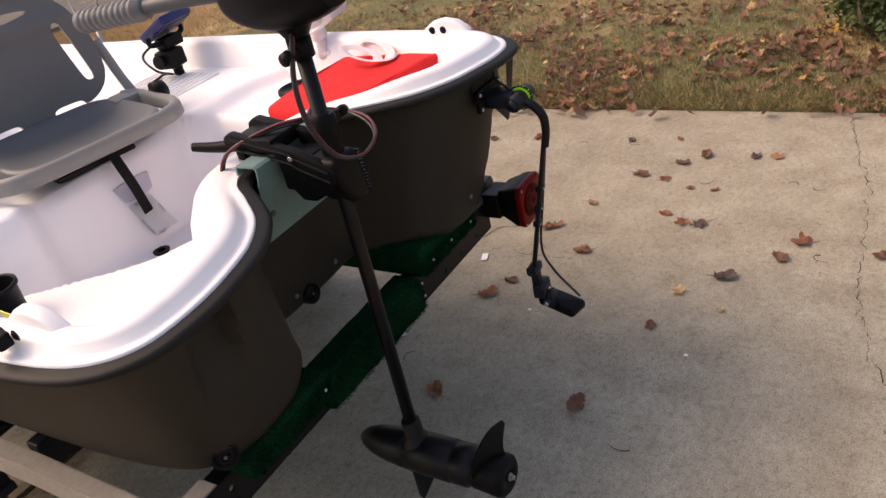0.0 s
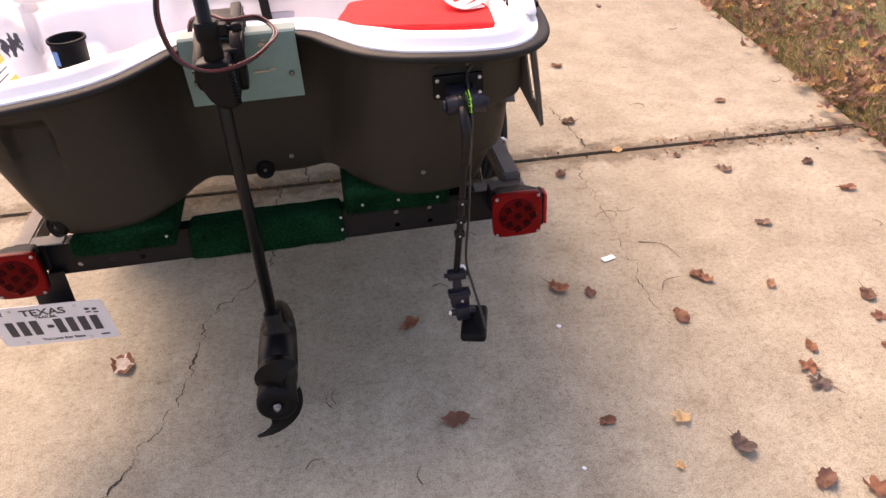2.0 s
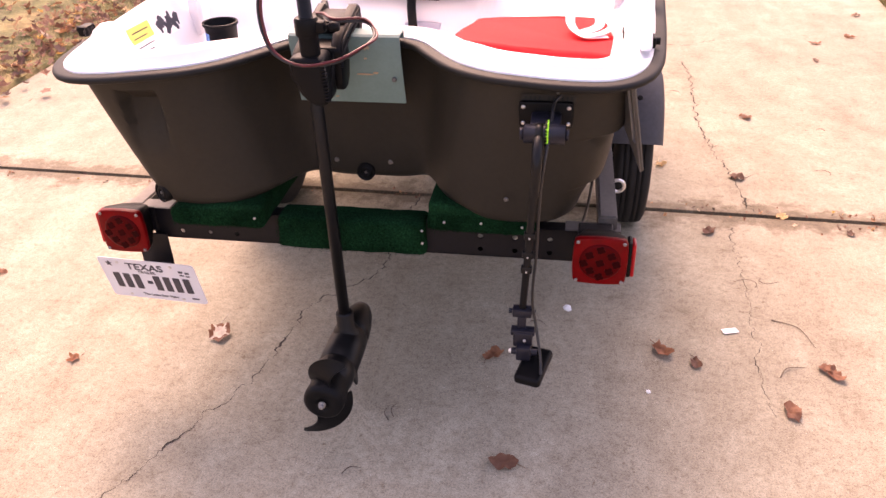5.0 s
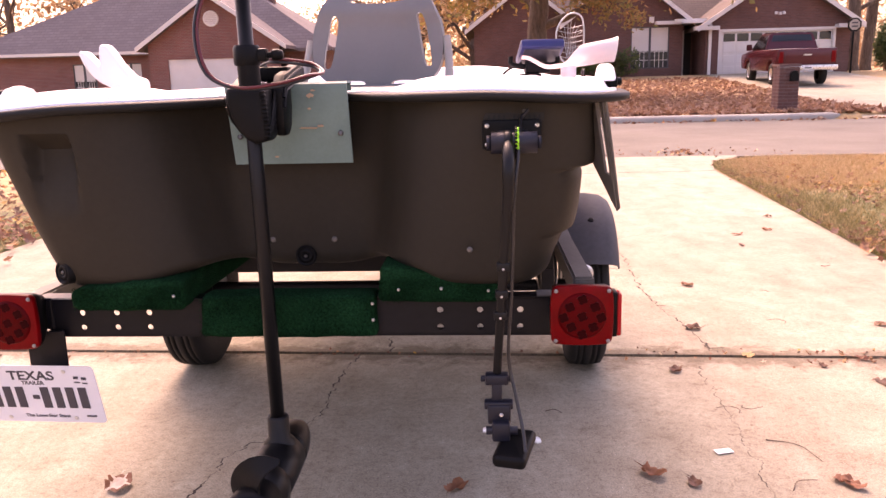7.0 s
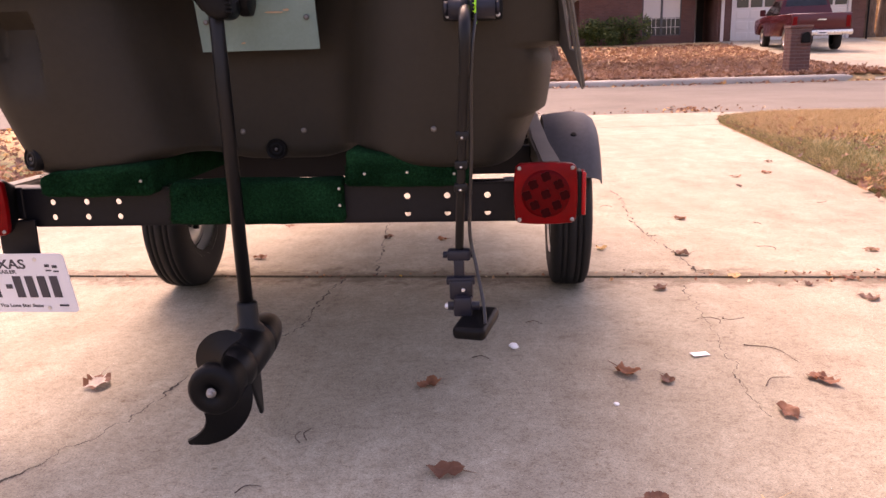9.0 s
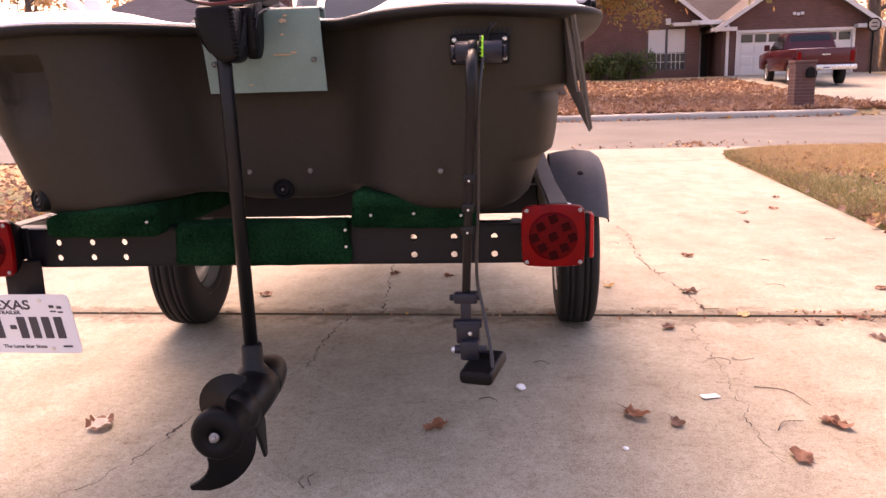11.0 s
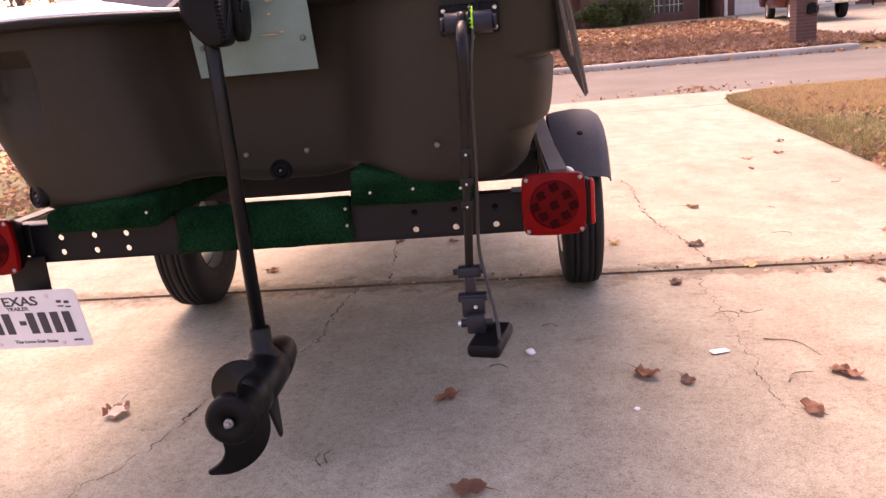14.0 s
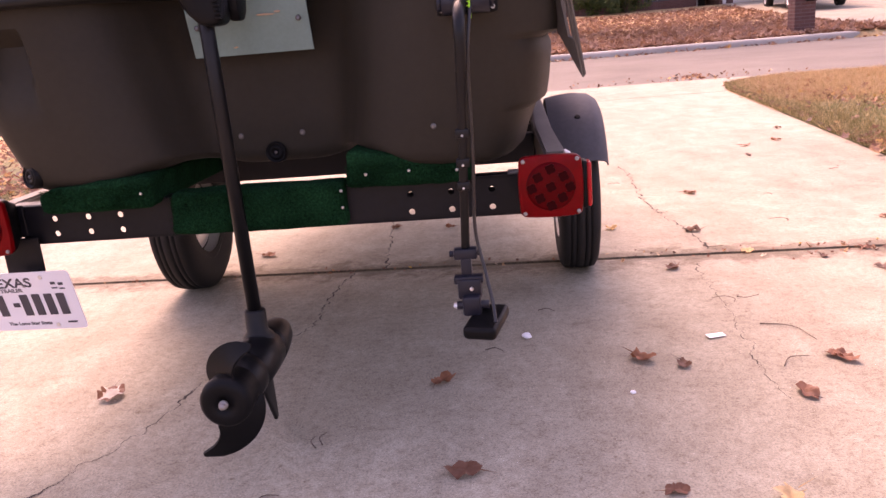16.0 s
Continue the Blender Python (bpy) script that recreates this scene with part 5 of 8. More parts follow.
    head = part("head", bm, BLACK, t, "rounded black motor head", 40)
    bm = mesh()
    box(bm, -0.012, 0.026, -0.0003, 0.0, -0.006, 0.004)
    part("badge", bm, YELLOW, head, "small yellow marking").location = (-0.02, -0.112, 1.282)
    bm = mesh()
    tube(bm, [(0, 0.12, 1.268), (-0.005, 0.25, 1.262), (-0.014, 0.34, 1.256)], 0.015, 12, 6)
    part("tiller_arm", bm, DGREY, t, "", 50)
    m_, long_ = aim((-0.014, 0.335, 1.2565), (-0.03, 0.53, 1.242))
    prof = [(0.012, 0.0), (0.021, 0.003)]
    for i in range(10):
        z = 0.02 + 0.017 * i
        prof += [(0.0205, z), (0.0235, z + 0.002), (0.0235, z + 0.009), (0.0205, z + 0.011)]
    prof += [(0.021, long_ - 0.004), (0.012, long_), (0.0, long_)]
    bm = spun(mesh(), prof, m_, 20)
    part("grip", bm, GREY, t, "ribbed grey tiller grip", 40)
    # battery leads: from the head down to a loop behind the bracket and into the boat
    for dx, mat, name in ((0.0, CABLE, "black_lead"), (0.006, CABLERED, "red_lead")):
        bm = mesh()
        tube(bm, [(-0.03 + dx, -0.02, 1.20), (-0.075 + dx, -0.035, 1.13), (-0.088 + dx, -0.05, 1.06), (-0.066 + dx, -0.068, 0.992), (-0.01 + dx, -0.078, 0.965), (0.06 + dx, -0.06, 0.965 + dx), (0.104 + dx, -0.015, 0.978 + dx), (0.122 + dx, 0.05, 0.990), (0.09, 0.10, 1.004 + dx), (0.03, 0.07, 1.012 + dx), (-0.01, 0.12, 1.01 + dx), (-0.06 - dx, 0.20, 0.985), (-0.075 - dx, 0.225, 0.93), (-0.055 - dx, 0.24, 0.89), (-0.02, 0.27, 0.86)], 0.0031, 8, 8)
        part(name, bm, mat, t, "looped battery lead", 60)
    return t


trolling_motor()


# ---- sonar transducer on its arm ----
def transducer_arm():
    t = thing("transducer_arm", "black swing arm with lime green gear and sonar transducer", "sonar arm", (0.449, 0.0, 0.0))
    bm = mesh()
    slab(bm, rounded(-0.056, 0.053, -0.027, 0.027, 0.006, 3), 0.012, pose(0, 0, 0.869, 90, 0, 0), 0.003)
    plate = part("base_plate", bm, BLACK, t, "", 40)
    plate.location = (0, 0.0, 0)
    plate.location = (0, -0.006, 0)
    for x, z in ((0.044, 0.886), (0.044, 0.852), (-0.047, 0.886), (-0.047, 0.852)):
        s = part("screw", screw_mesh(0.0045), CHROME, t)
        s.location = (x, -0.019, z)
    bm = mesh()
    box(bm, -0.03, 0.03, -0.085, -0.016, 0.845, 0.878, 0.006)
    cyl(bm, (-0.040, -0.093, 0.861), (0.040, -0.093, 0.861), 0.019, seg=24)
    cyl(bm, (-0.048, -0.093, 0.861), (-0.040, -0.093, 0.861), 0.013, seg=8)
    cyl(bm, (0.040, -0.093, 0.861), (0.047, -0.093, 0.861), 0.012, seg=8)
    part("hub", bm, BLUEGREY, t, "dark pivot hub", 35)
    bm = mesh()
    n = 48
    ring = [((0.0275 if (k // 2) % 2 else 0.0235) * math.cos(2 * math.pi * k / n), (0.0275 if (k // 2) % 2 else 0.0235) * math.sin(2 * math.pi * k / n)) for k in range(n)]
    slab(bm, ring, 0.006, pose(0.002, -0.093, 0.861, 90, 0, 90))
    gear = part("gear_wheel", bm, GREEN, t, "lime green toothed gear wheel")
    bm = mesh()
    for k in range(26):
        box(bm, 0.0012, 0.0050, -0.0022, 0.0022, 0.0255, 0.0288, m=pose(0, -0.093, 0.861, 360 / 26 * k, 0, 0))
    part("gear_marks", bm, BLACK, gear, "black teeth on the gear's edge")
    bm = mesh()
    tube(bm, [(-0.010, -0.090, 0.862), (-0.011, -0.125, 0.850), (-0.011, -0.147, 0.825), (-0.0115, -0.150, 0.79), (-0.0135, -0.143, 0.75)], (0.0115, 0.009), 12, 6)
    cyl(bm, (-0.018, -0.093, 0.861), (-0.003, -0.093, 0.861), 0.021, seg=24)
    part("elbow", bm, SATIN, t, "", 40)
    bm = mesh()
    tube(bm, [(-0.0135, -0.144, 0.77), (-0.034, -0.070, 0.415)], 0.008, 10, 1, 0.75)
    for f in (0.35, 0.5, 0.62):
        q = Vector((-0.0135, -0.144, 0.77)).lerp(Vector((-0.034, -0.070, 0.415)), f)
        box(bm, q.x - 0.012, q.x + 0.012, q.y - 0.008, q.y + 0.008, q.z - 0.008, q.z + 0.008, 0.003)
    arm = part("arm", bm, SATIN, t, "straight black arm", 40)
    for f in (0.36, 0.51, 0.63):
        q = Vector((-0.0135, -0.144, 0.77)).lerp(Vector((-0.034, -0.070, 0.415)), f)
        s = part("screw", screw_mesh(0.0025, 0.002), CHROME, arm)
        s.location = (q.x, q.y - 0.008, q.z)
    bm = mesh()
    box(bm, -0.056, -0.012, -0.085, -0.058, 0.408, 0.428, 0.004)
    cyl(bm, (-0.064, -0.072, 0.418), (-0.004, -0.072, 0.418), 0.006, seg=10)
    box(bm, -0.044, -0.024, -0.084, -0.062, 0.36, 0.41, 0.003)
    part("clamp", bm, BLUEGREY, t, "", 40)
    bm = mesh()
    box(bm, -0.052, -0.008, -0.098, -0.064, 0.335, 0.374, 0.005, m=None)
    box(bm, -0.058, -0.004, -0.094, -0.070, 0.364, 0.378, 0.003)
    box(bm, -0.044, -0.010, -0.115, -0.085, 0.308, 0.345, 0.005)
    cyl(bm, (-0.055, -0.10, 0.326), (0.004, -0.10, 0.326), 0.008, seg=12)
    part("ratchet_bracket", bm, BLUEGREY, t, "", 35)
    s = part("screw", screw_mesh(0.004), CHROME, t)
    s.location = (-0.026, -0.099, 0.356)
    s = part("screw", spun(mesh(), [(0, 0.006), (0.005, 0.006), (0.006, 0)], pose(0, 0, 0, 0, -90, 0), 8), CHROME, t)
    s.location = (-0.055, -0.10, 0.326)
    bm = mesh()
    slab(bm, rounded(-0.031, 0.031, -0.056, 0.056, 0.010, 4), 0.024, pose(-0.002, -0.115, 0.286, 5, 0, -14) @ pose(0, 0, 0), 0.008, 3)
    part("transducer", bm, BLACK, t, "black wedge-shaped transducer", 40)
    bm = mesh()
    tube(bm, [(0.016, -0.160, 0.312), (0.012, -0.135, 0.345), (0.0, -0.105, 0.40), (-0.012, -0.09, 0.47), (-0.006, -0.11, 0.60), (-0.002, -0.138, 0.76), (0.006, -0.125, 0.84), (0.012, -0.06, 0.88), (0.015, -0.03, 0.90), (0.028, -0.02, 0.914)], 0.0033, 8, 8)
    part("cable", bm, CABLE, t, "", 60)
    return t


transducer_arm()

# ---- the trailer ----
trailer = thing("boat_trailer", "small black steel boat trailer with green carpeted bunks", "trailer")
BEAM_Y = 0.115


def crossbeam():
    """A channel: web with punched holes, two flanges."""
    bm = mesh()
    z0, z1 = 0.444, 0.522
    holes = [(x, z) for x in (-0.478, -0.402, -0.330) for z in (0.462, 0.495)] + [(x, z) for x in (0.298, 0.382, 0.466) for z in (0.460, 0.497)]
    r, s = 0.0068, 0.013
    xs = sorted({-0.555, 0.545, *(x + d for x, _ in holes for d in (-s, s)), *(-0.2, 0.0, 0.2)})
    for xa, xb in zip(xs, xs[1:]):
        mid = (xa + xb) / 2
        col = sorted(z for x, z in holes if abs(x - mid) < 0.001)
        zs = [z0]
        for z in col:
            zs += [z - s, z + s]
        zs.append(z1)
        for za, zb in zip(zs, zs[1:]):
            c = next((z for z in col if abs(z - (za + zb) / 2) < 0.001), None)
            q = [bm.verts.new((x, BEAM_Y, z)) for x, z in ((xa, za), (xb, za), (xb, zb), (xa, zb))]
            if c is None:
                bm.faces.new(q)
            else:
                n = 16
                ring = [bm.verts.new((mid + r * math.cos(radians(-135 + 360 * k / n)), BEAM_Y, c + r * math.sin(radians(-135 + 360 * k / n)))) for k in range(n)]
                for i in range(4):
                    for k in range(4):
                        bm.faces.new((q[i], ring[(i * 4 + k + 1) % n], ring[i * 4 + k]))
                    bm.faces.new((q[i], q[(i + 1) % 4], ring[(i * 4 + 4) % n]))
    front = bm.faces[:]
    back = bmesh.ops.duplicate(bm, geom=front)["geom"]
    for v in back:
        if isinstance(v, bmesh.types.BMVert):
            v.co.y += 0.004
    box(bm, -0.555, 0.545, BEAM_Y, BEAM_Y + 0.04, z1 - 0.002, z1 + 0.003)
    box(bm, -0.555, 0.545, BEAM_Y, BEAM_Y + 0.04, z0 - 0.003, z0 + 0.002)
    return bm


part("crossbeam", crossbeam(), STEELBLACK, trailer, "black steel channel with punched holes")


def carpeted(name, outline_xz, y0, y1, seed, label=""):
    """A carpet-wrapped board, its nap giving an uneven, tufted edge."""
    bm = mesh()
    slab(bm, outline_xz, y1 - y0, Matrix.Translation((0, y1, 0)) @ UPRIGHT, 0.012, 3)
    long = [ed for ed in bm.edges if ed.calc_length() > 0.03]
    bmesh.ops.subdivide_edges(bm, edges=long, cuts=8, use_grid_fill=True)
    for v in bm.verts:
        v.co += Vector((noise.noise(v.co * 28), noise.noise(v.co * 28 + Vector((seed, 3, 1))), noise.noise(v.co * 28 + Vector((1, seed, 7))))) * 0.0032
    return part(name, bm, CARPET, trailer, label or "bright green outdoor carpet over a board", 60)


padc = carpeted("carpet_pad", [(-0.212, 0.446), (0.165, 0.444), (0.165, 0.536), (-0.205, 0.536)], 0.088, 0.165, 2, "green carpet pad wrapped over the crossbeam")
bunk_r = carpeted("bunk", [(0.170, 0.524), (0.430, 0.520), (0.432, 0.562), (0.40, 0.574), (0.20, 0.600), (0.178, 0.600)], 0.082, 1.9, 5, "green carpeted bunk under the hull")
bunk_l = carpeted("bunk", [(-0.464, 0.516), (-0.230, 0.514), (-0.224, 0.578), (-0.25, 0.584), (-0.44, 0.568), (-0.472, 0.556)], 0.056, 1.9, 9, "green carpeted bunk under the hull")
for owner, pts in ((bunk_r, ((0.216, 0.551), (0.304, 0.553), (0.400, 0.548))), (bunk_l, ((-0.246, 0.548),)), (padc, ((0.160, 0.520), (0.160, 0.485)))):
    for x, z in pts:
        s = part("staple", screw_mesh(0.0035, 0.003), CHROME, owner)
        s.location = (x, 0.086 if owner is padc else (0.054 if owner is bunk_l else 0.080), z)


def tufts(owner, x0, x1, y, z0, z1, count, seed):
    """Loose carpet fibres along the faces and edges."""
    rng = random.Random(seed)
    bm = mesh()
    for _ in range(count):
        p = Vector((rng.uniform(x0, x1), y + rng.uniform(-0.002, 0.004), rng.uniform(z0, z1)))
        d = Vector((rng.gauss(0, 0.5), -1, rng.gauss(0.2, 0.5))).normalized() * rng.uniform(0.004, 0.010)
        s = Vector((0.0007, 0, 0.0003))
        bm.faces.new([bm.verts.new(q) for q in (p - s, p + s, p + d)])
    ob = part("carpet_nap", bm, CARPET, owner, "loose carpet fibres")
    ob["kind"] = "stuff"


tufts(padc, -0.21, 0.163, 0.089, 0.447, 0.534, 5200, 1)
tufts(bunk_r, 0.175, 0.430, 0.083, 0.524, 0.572, 3000, 2)
tufts(bunk_l, -0.462, -0.230, 0.057, 0.518, 0.566, 3000, 3)


def bowed(x0, x1, z0, z1, r, bow):
    """A square's outline with round corners and slightly swelling sides."""
    cx, cz, hx, hz = (x0 + x1) / 2, (z0 + z1) / 2, (x1 - x0) / 2, (z1 - z0) / 2
    out = []
    for (xa, za), (xb, zb) in zip(c := rounded(x0, x1, z0, z1, r, 4), c[1:] + c[:1]):
        n = 6 if math.hypot(xb - xa, zb - za) > 2 * r else 1
        out += [(xa + (xb - xa) * k / n, za + (zb - za) * k / n) for k in range(n)]
    return [(x + bow * (x - cx) / hx * (1 - ((z - cz) / hz) ** 2), z + bow * (z - cz) / hz * (1 - ((x - cx) / hx) ** 2)) for x, z in out]


def tail_light(x0, x1, outer, label, back=0.0, drop=0.0):
    """Tapered housing, bowed lens with a round cluster of cells, corner screws, side marker."""
    cx, cz = (x0 + x1) / 2, 0.519
    bm = mesh()
    rings = []
    for y, k in ((0.010, 0.97), (0.022, 0.965), (0.048, 0.80), (0.072, 0.66)):
        rings.append([bm.verts.new((cx + (x - cx) * k, y, cz + (z - cz) * k)) for x, z in rounded(x0, x1, 0.460, 0.578, 0.014, 4)])
    for a_, b_ in zip(rings, rings[1:]):
        for k in range(len(a_)):
            bm.faces.new((a_[k], a_[(k + 1) % len(a_)], b_[(k + 1) % len(a_)], b_[k]))
    bm.faces.new(rings[0][::-1])
    bm.faces.new(rings[-1])
    bmesh.ops.recalc_face_normals(bm, faces=bm.faces)
    t = part("tail_light", bm, BLACK, trailer, label, 40)
    t.location = (0, back, -drop)
    bm = mesh()
    slab(bm, bowed(x0 + 0.002, x1 - 0.002, 0.462, 0.576, 0.010, 0.0035), 0.016, Matrix.Translation((0, 0.011, 0)) @ UPRIGHT, 0.004)
    part("lens", bm, LENS, t, "red plastic lens", 40)
    bm = mesh()
    spun(bm, [(0.0, 0.0050), (0.040, 0.0045), (0.045, 0.003), (0.0465, 0.0)], pose(cx, -0.005, cz, 90, 0, 0), 36)
    disc = part("reflector", bm, LENSDEEP, t, "round red reflector dome", 40)
    for k, (dx, dz) in enumerate([(0, 0.034), (0.024, 0.019), (-0.024, 0.019), (0.036, -0.002), (-0.036, -0.002), (0, 0), (0.021, -0.021), (-0.021, -0.021), (0, -0.036)]):
        b2 = mesh()
        slab(b2, [(r * math.cos(radians(22 + 30 * i)), r * math.sin(radians(22 + 30 * i))) for i in range(12) for r in (0.0105 - 0.0028 * (i % 3 == 0),)], 0.0010, pose(cx + dx, -0.0096, cz + dz, 90, 0, 0))
        part("cell", b2, LENSDARK, disc)
    for x in (x0 + 0.009, x1 - 0.009):
        for z in (0.469, 0.569):
            s = part("screw", screw_mesh(0.0042, 0.003), GALV, t)
            s.location = (x, -0.006, z)
    xo = x1 if outer > 0 else x0
    bm = mesh()
    box(bm, min(xo, xo + 0.011 * outer), max(xo, xo + 0.011 * outer), 0.014, 0.05, 0.470, 0.560, 0.003)
    part("bezel", bm, BLACK, t, "", 40)
    bm = mesh()
    box(bm, min(xo + 0.010 * outer, xo + 0.019 * outer), max(xo + 0.010 * outer, xo + 0.019 * outer), 0.012, 0.048, 0.472, 0.558, 0.004)
    part("side_marker", bm, MARKER, t, "small red side marker with sunlight through it painted in", 40)
    bm = mesh()
    box(bm, min(xo - 0.11 * outer, xo - 0.03 * outer), max(xo - 0.11 * outer, xo - 0.03 * outer), 0.07, 0.118 - back, 0.48, 0.55, 0.004)
    part("bracket", bm, STEELBLACK, t, "black light bracket")


tail_light(0.521, 0.640, 1, "square red trailer tail light")
tail_light(-0.652, -0.537, -1, "square red trailer tail light above the number plate", 0.042, 0.021)


def lettering(words, size, mat, parent, at, wide=1.0):
    """Raised letters in the built-in font, upright, as one mesh under its sign."""
    cu = bpy.data.curves.new("lettering", "FONT")
    cu.body, cu.size, cu.align_x, cu.extrude, cu.offset = words, size, "CENTER", 0.0004, size * 0.022
    ob = new("lettering", cu)
    me = bpy.data.meshes.new_from_object(ob)
    bpy.data.objects.remove(ob)
    me.materials.append(mat)
    ob = new("lettering", me)
    ob.parent = parent
    ob.location, ob.rotation_euler, ob.scale = at, (radians(90), 0, 0), (wide, 1, 1)
    ob["label"] = "dark printed lettering"
    return ob


def number_plate():
    p = part("number_plate", (lambda b: slab(b, rounded(-0.1425, 0.1425, -0.0715, 0.0715, 0.010, 4), 0.0016, UPRIGHT))(mesh()), PLATE, trailer, "white metal number plate")
    p.location, p.rotation_euler = (-0.577, 0.081, 0.323), (radians(11), radians(-1.2), radians(-5))
    def bar(x0, x1, z0, z1):
        b = mesh()
        box(b, x0, x1, -0.0030, -0.0016, z0, z1)
        part("bar", b, INK, p)
    for k, w in enumerate((0.019, 0.019, 0.019, 0.0, 0.019, 0.019, 0.019, 0.019)):
        if w:
            x = -0.104 + 0.0297 * k
            bar(x - w / 2, x + w / 2, -0.034, 0.018)
    for x0, x1, z0, z1 in ((0.10, 0.122, -0.056, -0.052), (-0.016, -0.001, -0.012, -0.002), (0.092, 0.103, 0.040, 0.046), (0.110, 0.121, 0.038, 0.044), (0.092, 0.105, 0.030, 0.033), (0.110, 0.122, 0.028, 0.031)):
        bar(x0, x1, z0, z1)
    b = mesh()
    slab(b, [((0.011 if k % 2 == 0 else 0.0046) * math.sin(math.pi * k / 5), (0.011 if k % 2 == 0 else 0.0046) * math.cos(math.pi * k / 5)) for k in range(10)], 0.0008, UPRIGHT)
    part("star", b, INK, p).location = (-0.112, -0.0018, 0.052)
    lettering("TEXAS", 0.031, INK, p, (-0.008, -0.0018, 0.0365), 1.2)
    lettering("TRAILER", 0.0125, INK, p, (-0.008, -0.0018, 0.0245), 1.15)
    lettering("The Lone Star State", 0.0115, INK, p, (0.006, -0.0018, -0.0585), 1.15)
    for x, z in ((0.073, 0.058), (-0.085, 0.058), (0.073, -0.060), (-0.085, -0.060)):
        s = part("bolt", screw_mesh(0.005, 0.002), CHROME, p)
        s.location = (x, -0.002, z)
    bm = mesh()
    box(bm, -0.60, -0.515, 0.098, 0.104, 0.34, 0.46, 0.002)
    part("plate_bracket", bm, STEELBLACK, trailer, "black number plate bracket")


number_plate()


def side_rail(side):
    bm = mesh()
    w = 0.022
    pts = [(0.598 * side, BEAM_Y + 0.01), (0.592 * side, 0.55), (0.60 * side, 1.4), (0.55 * side, 2.1), (0.12 * side, 3.0)]
    top = 0.545 if side > 0 else 0.512
    rows = []
    for x, y in pts:
        rows.append([bm.verts.new((x + dx, y, top + dz)) for dx, dz in ((-w, -0.035), (w, -0.035), (w, 0.018), (-w, 0.018))])
    for a_, b_ in zip(rows, rows[1:]):
        for k in range(4):
            bm.faces.new((a_[k], a_[(k + 1) % 4], b_[(k + 1) % 4], b_[k]))
    bm.faces.new(rows[0][::-1])
    bm.faces.new(rows[-1])
    bmesh.ops.recalc_face_normals(bm, faces=bm.faces)
    bmesh.ops.bevel(bm, geom=bm.edges[:], offset=0.005, segments=2, affect="EDGES")
    # the left rail's sunlit look comes from its lighter paint colour
    part("side_rail", bm, RAILTUBE if side > 0 else SUNLITRAIL, trailer, "weathered grey steel side rail" if side > 0 else "pale dusty steel side rail with sunlight painted in", 40)
    bm = mesh()
    box(bm, (0.50 if side > 0 else -0.63), (0.63 if side > 0 else -0.50), BEAM_Y + 0.002, BEAM_Y + 0.045, 0.520, 0.528, 0.002)
    part("corner_plate", bm, RAILTUBE if side > 0 else SUNLITRAIL, trailer, "dusty corner plate, painted paler on the sunlit left")


side_rail(1)
side_rail(-1)
# eye bolt on the rail, wiring, axle, tongue
bm = mesh()
tube(bm, [(0.632 + 0.017 * math.cos(2 * math.pi * k / 16), 0.41, 0.500 + 0.017 * math.sin(2 * math.pi * k / 16)) for k in range(17)], 0.005, 8, 2)
cyl(bm, (0.60, 0.41, 0.512), (0.62, 0.41, 0.508), 0.006, seg=8)
part("eye_bolt", bm, CHROME, trailer, "bright eye bolt", 50)
bm = mesh()
tube(bm, [(0.53, 0.15, 0.50), (0.55, 0.30, 0.47), (0.57, 0.50, 0.50), (0.572, 0.70, 0.55), (0.575, 0.9, 0.53)], 0.004, 6, 6)
part("wiring", bm, CABLE, trailer, "", 60)
bm = mesh()
cyl(bm, (-0.63, 1.17, 0.27), (0.66, 1.17, 0.27), 0.02, seg=14)
for side in (-1, 1):
    box(bm, 0.575 * side - 0.022, 0.575 * side + 0.022, 0.85, 1.45, 0.30, 0.325, 0.004)
    box(bm, 0.575 * side - 0.02, 0.575 * side + 0.02, 0.86, 0.89, 0.31, 0.53, 0.004)
    box(bm, 0.575 * side - 0.02, 0.575 * side + 0.02, 1.41, 1.44, 0.31, 0.53, 0.004)
part("axle", bm, STEELBLACK, trailer, "black axle with leaf springs")
bm = mesh()
box(bm, -0.03, 0.03, 1.5, 4.1, 0.44, 0.50, 0.006)
part("tongue", bm, STEELBLACK, trailer)
bm = mesh()
box(bm, -0.55, 0.55, 1.45, 1.49, 0.46, 0.51, 0.005)
part("crossbeam", bm, STEELBLACK, trailer)
bm = mesh()
box(bm, -0.57, 0.57, 0.56, 0.60, 0.472, 0.545, 0.004)
part("crossbeam", bm, STEELBLACK, trailer)
bm = mesh()
cyl(bm, (0, 3.9, 0.0), (0, 3.9, 0.47), 0.025, seg=14)
part("jack", bm, GALV, trailer)


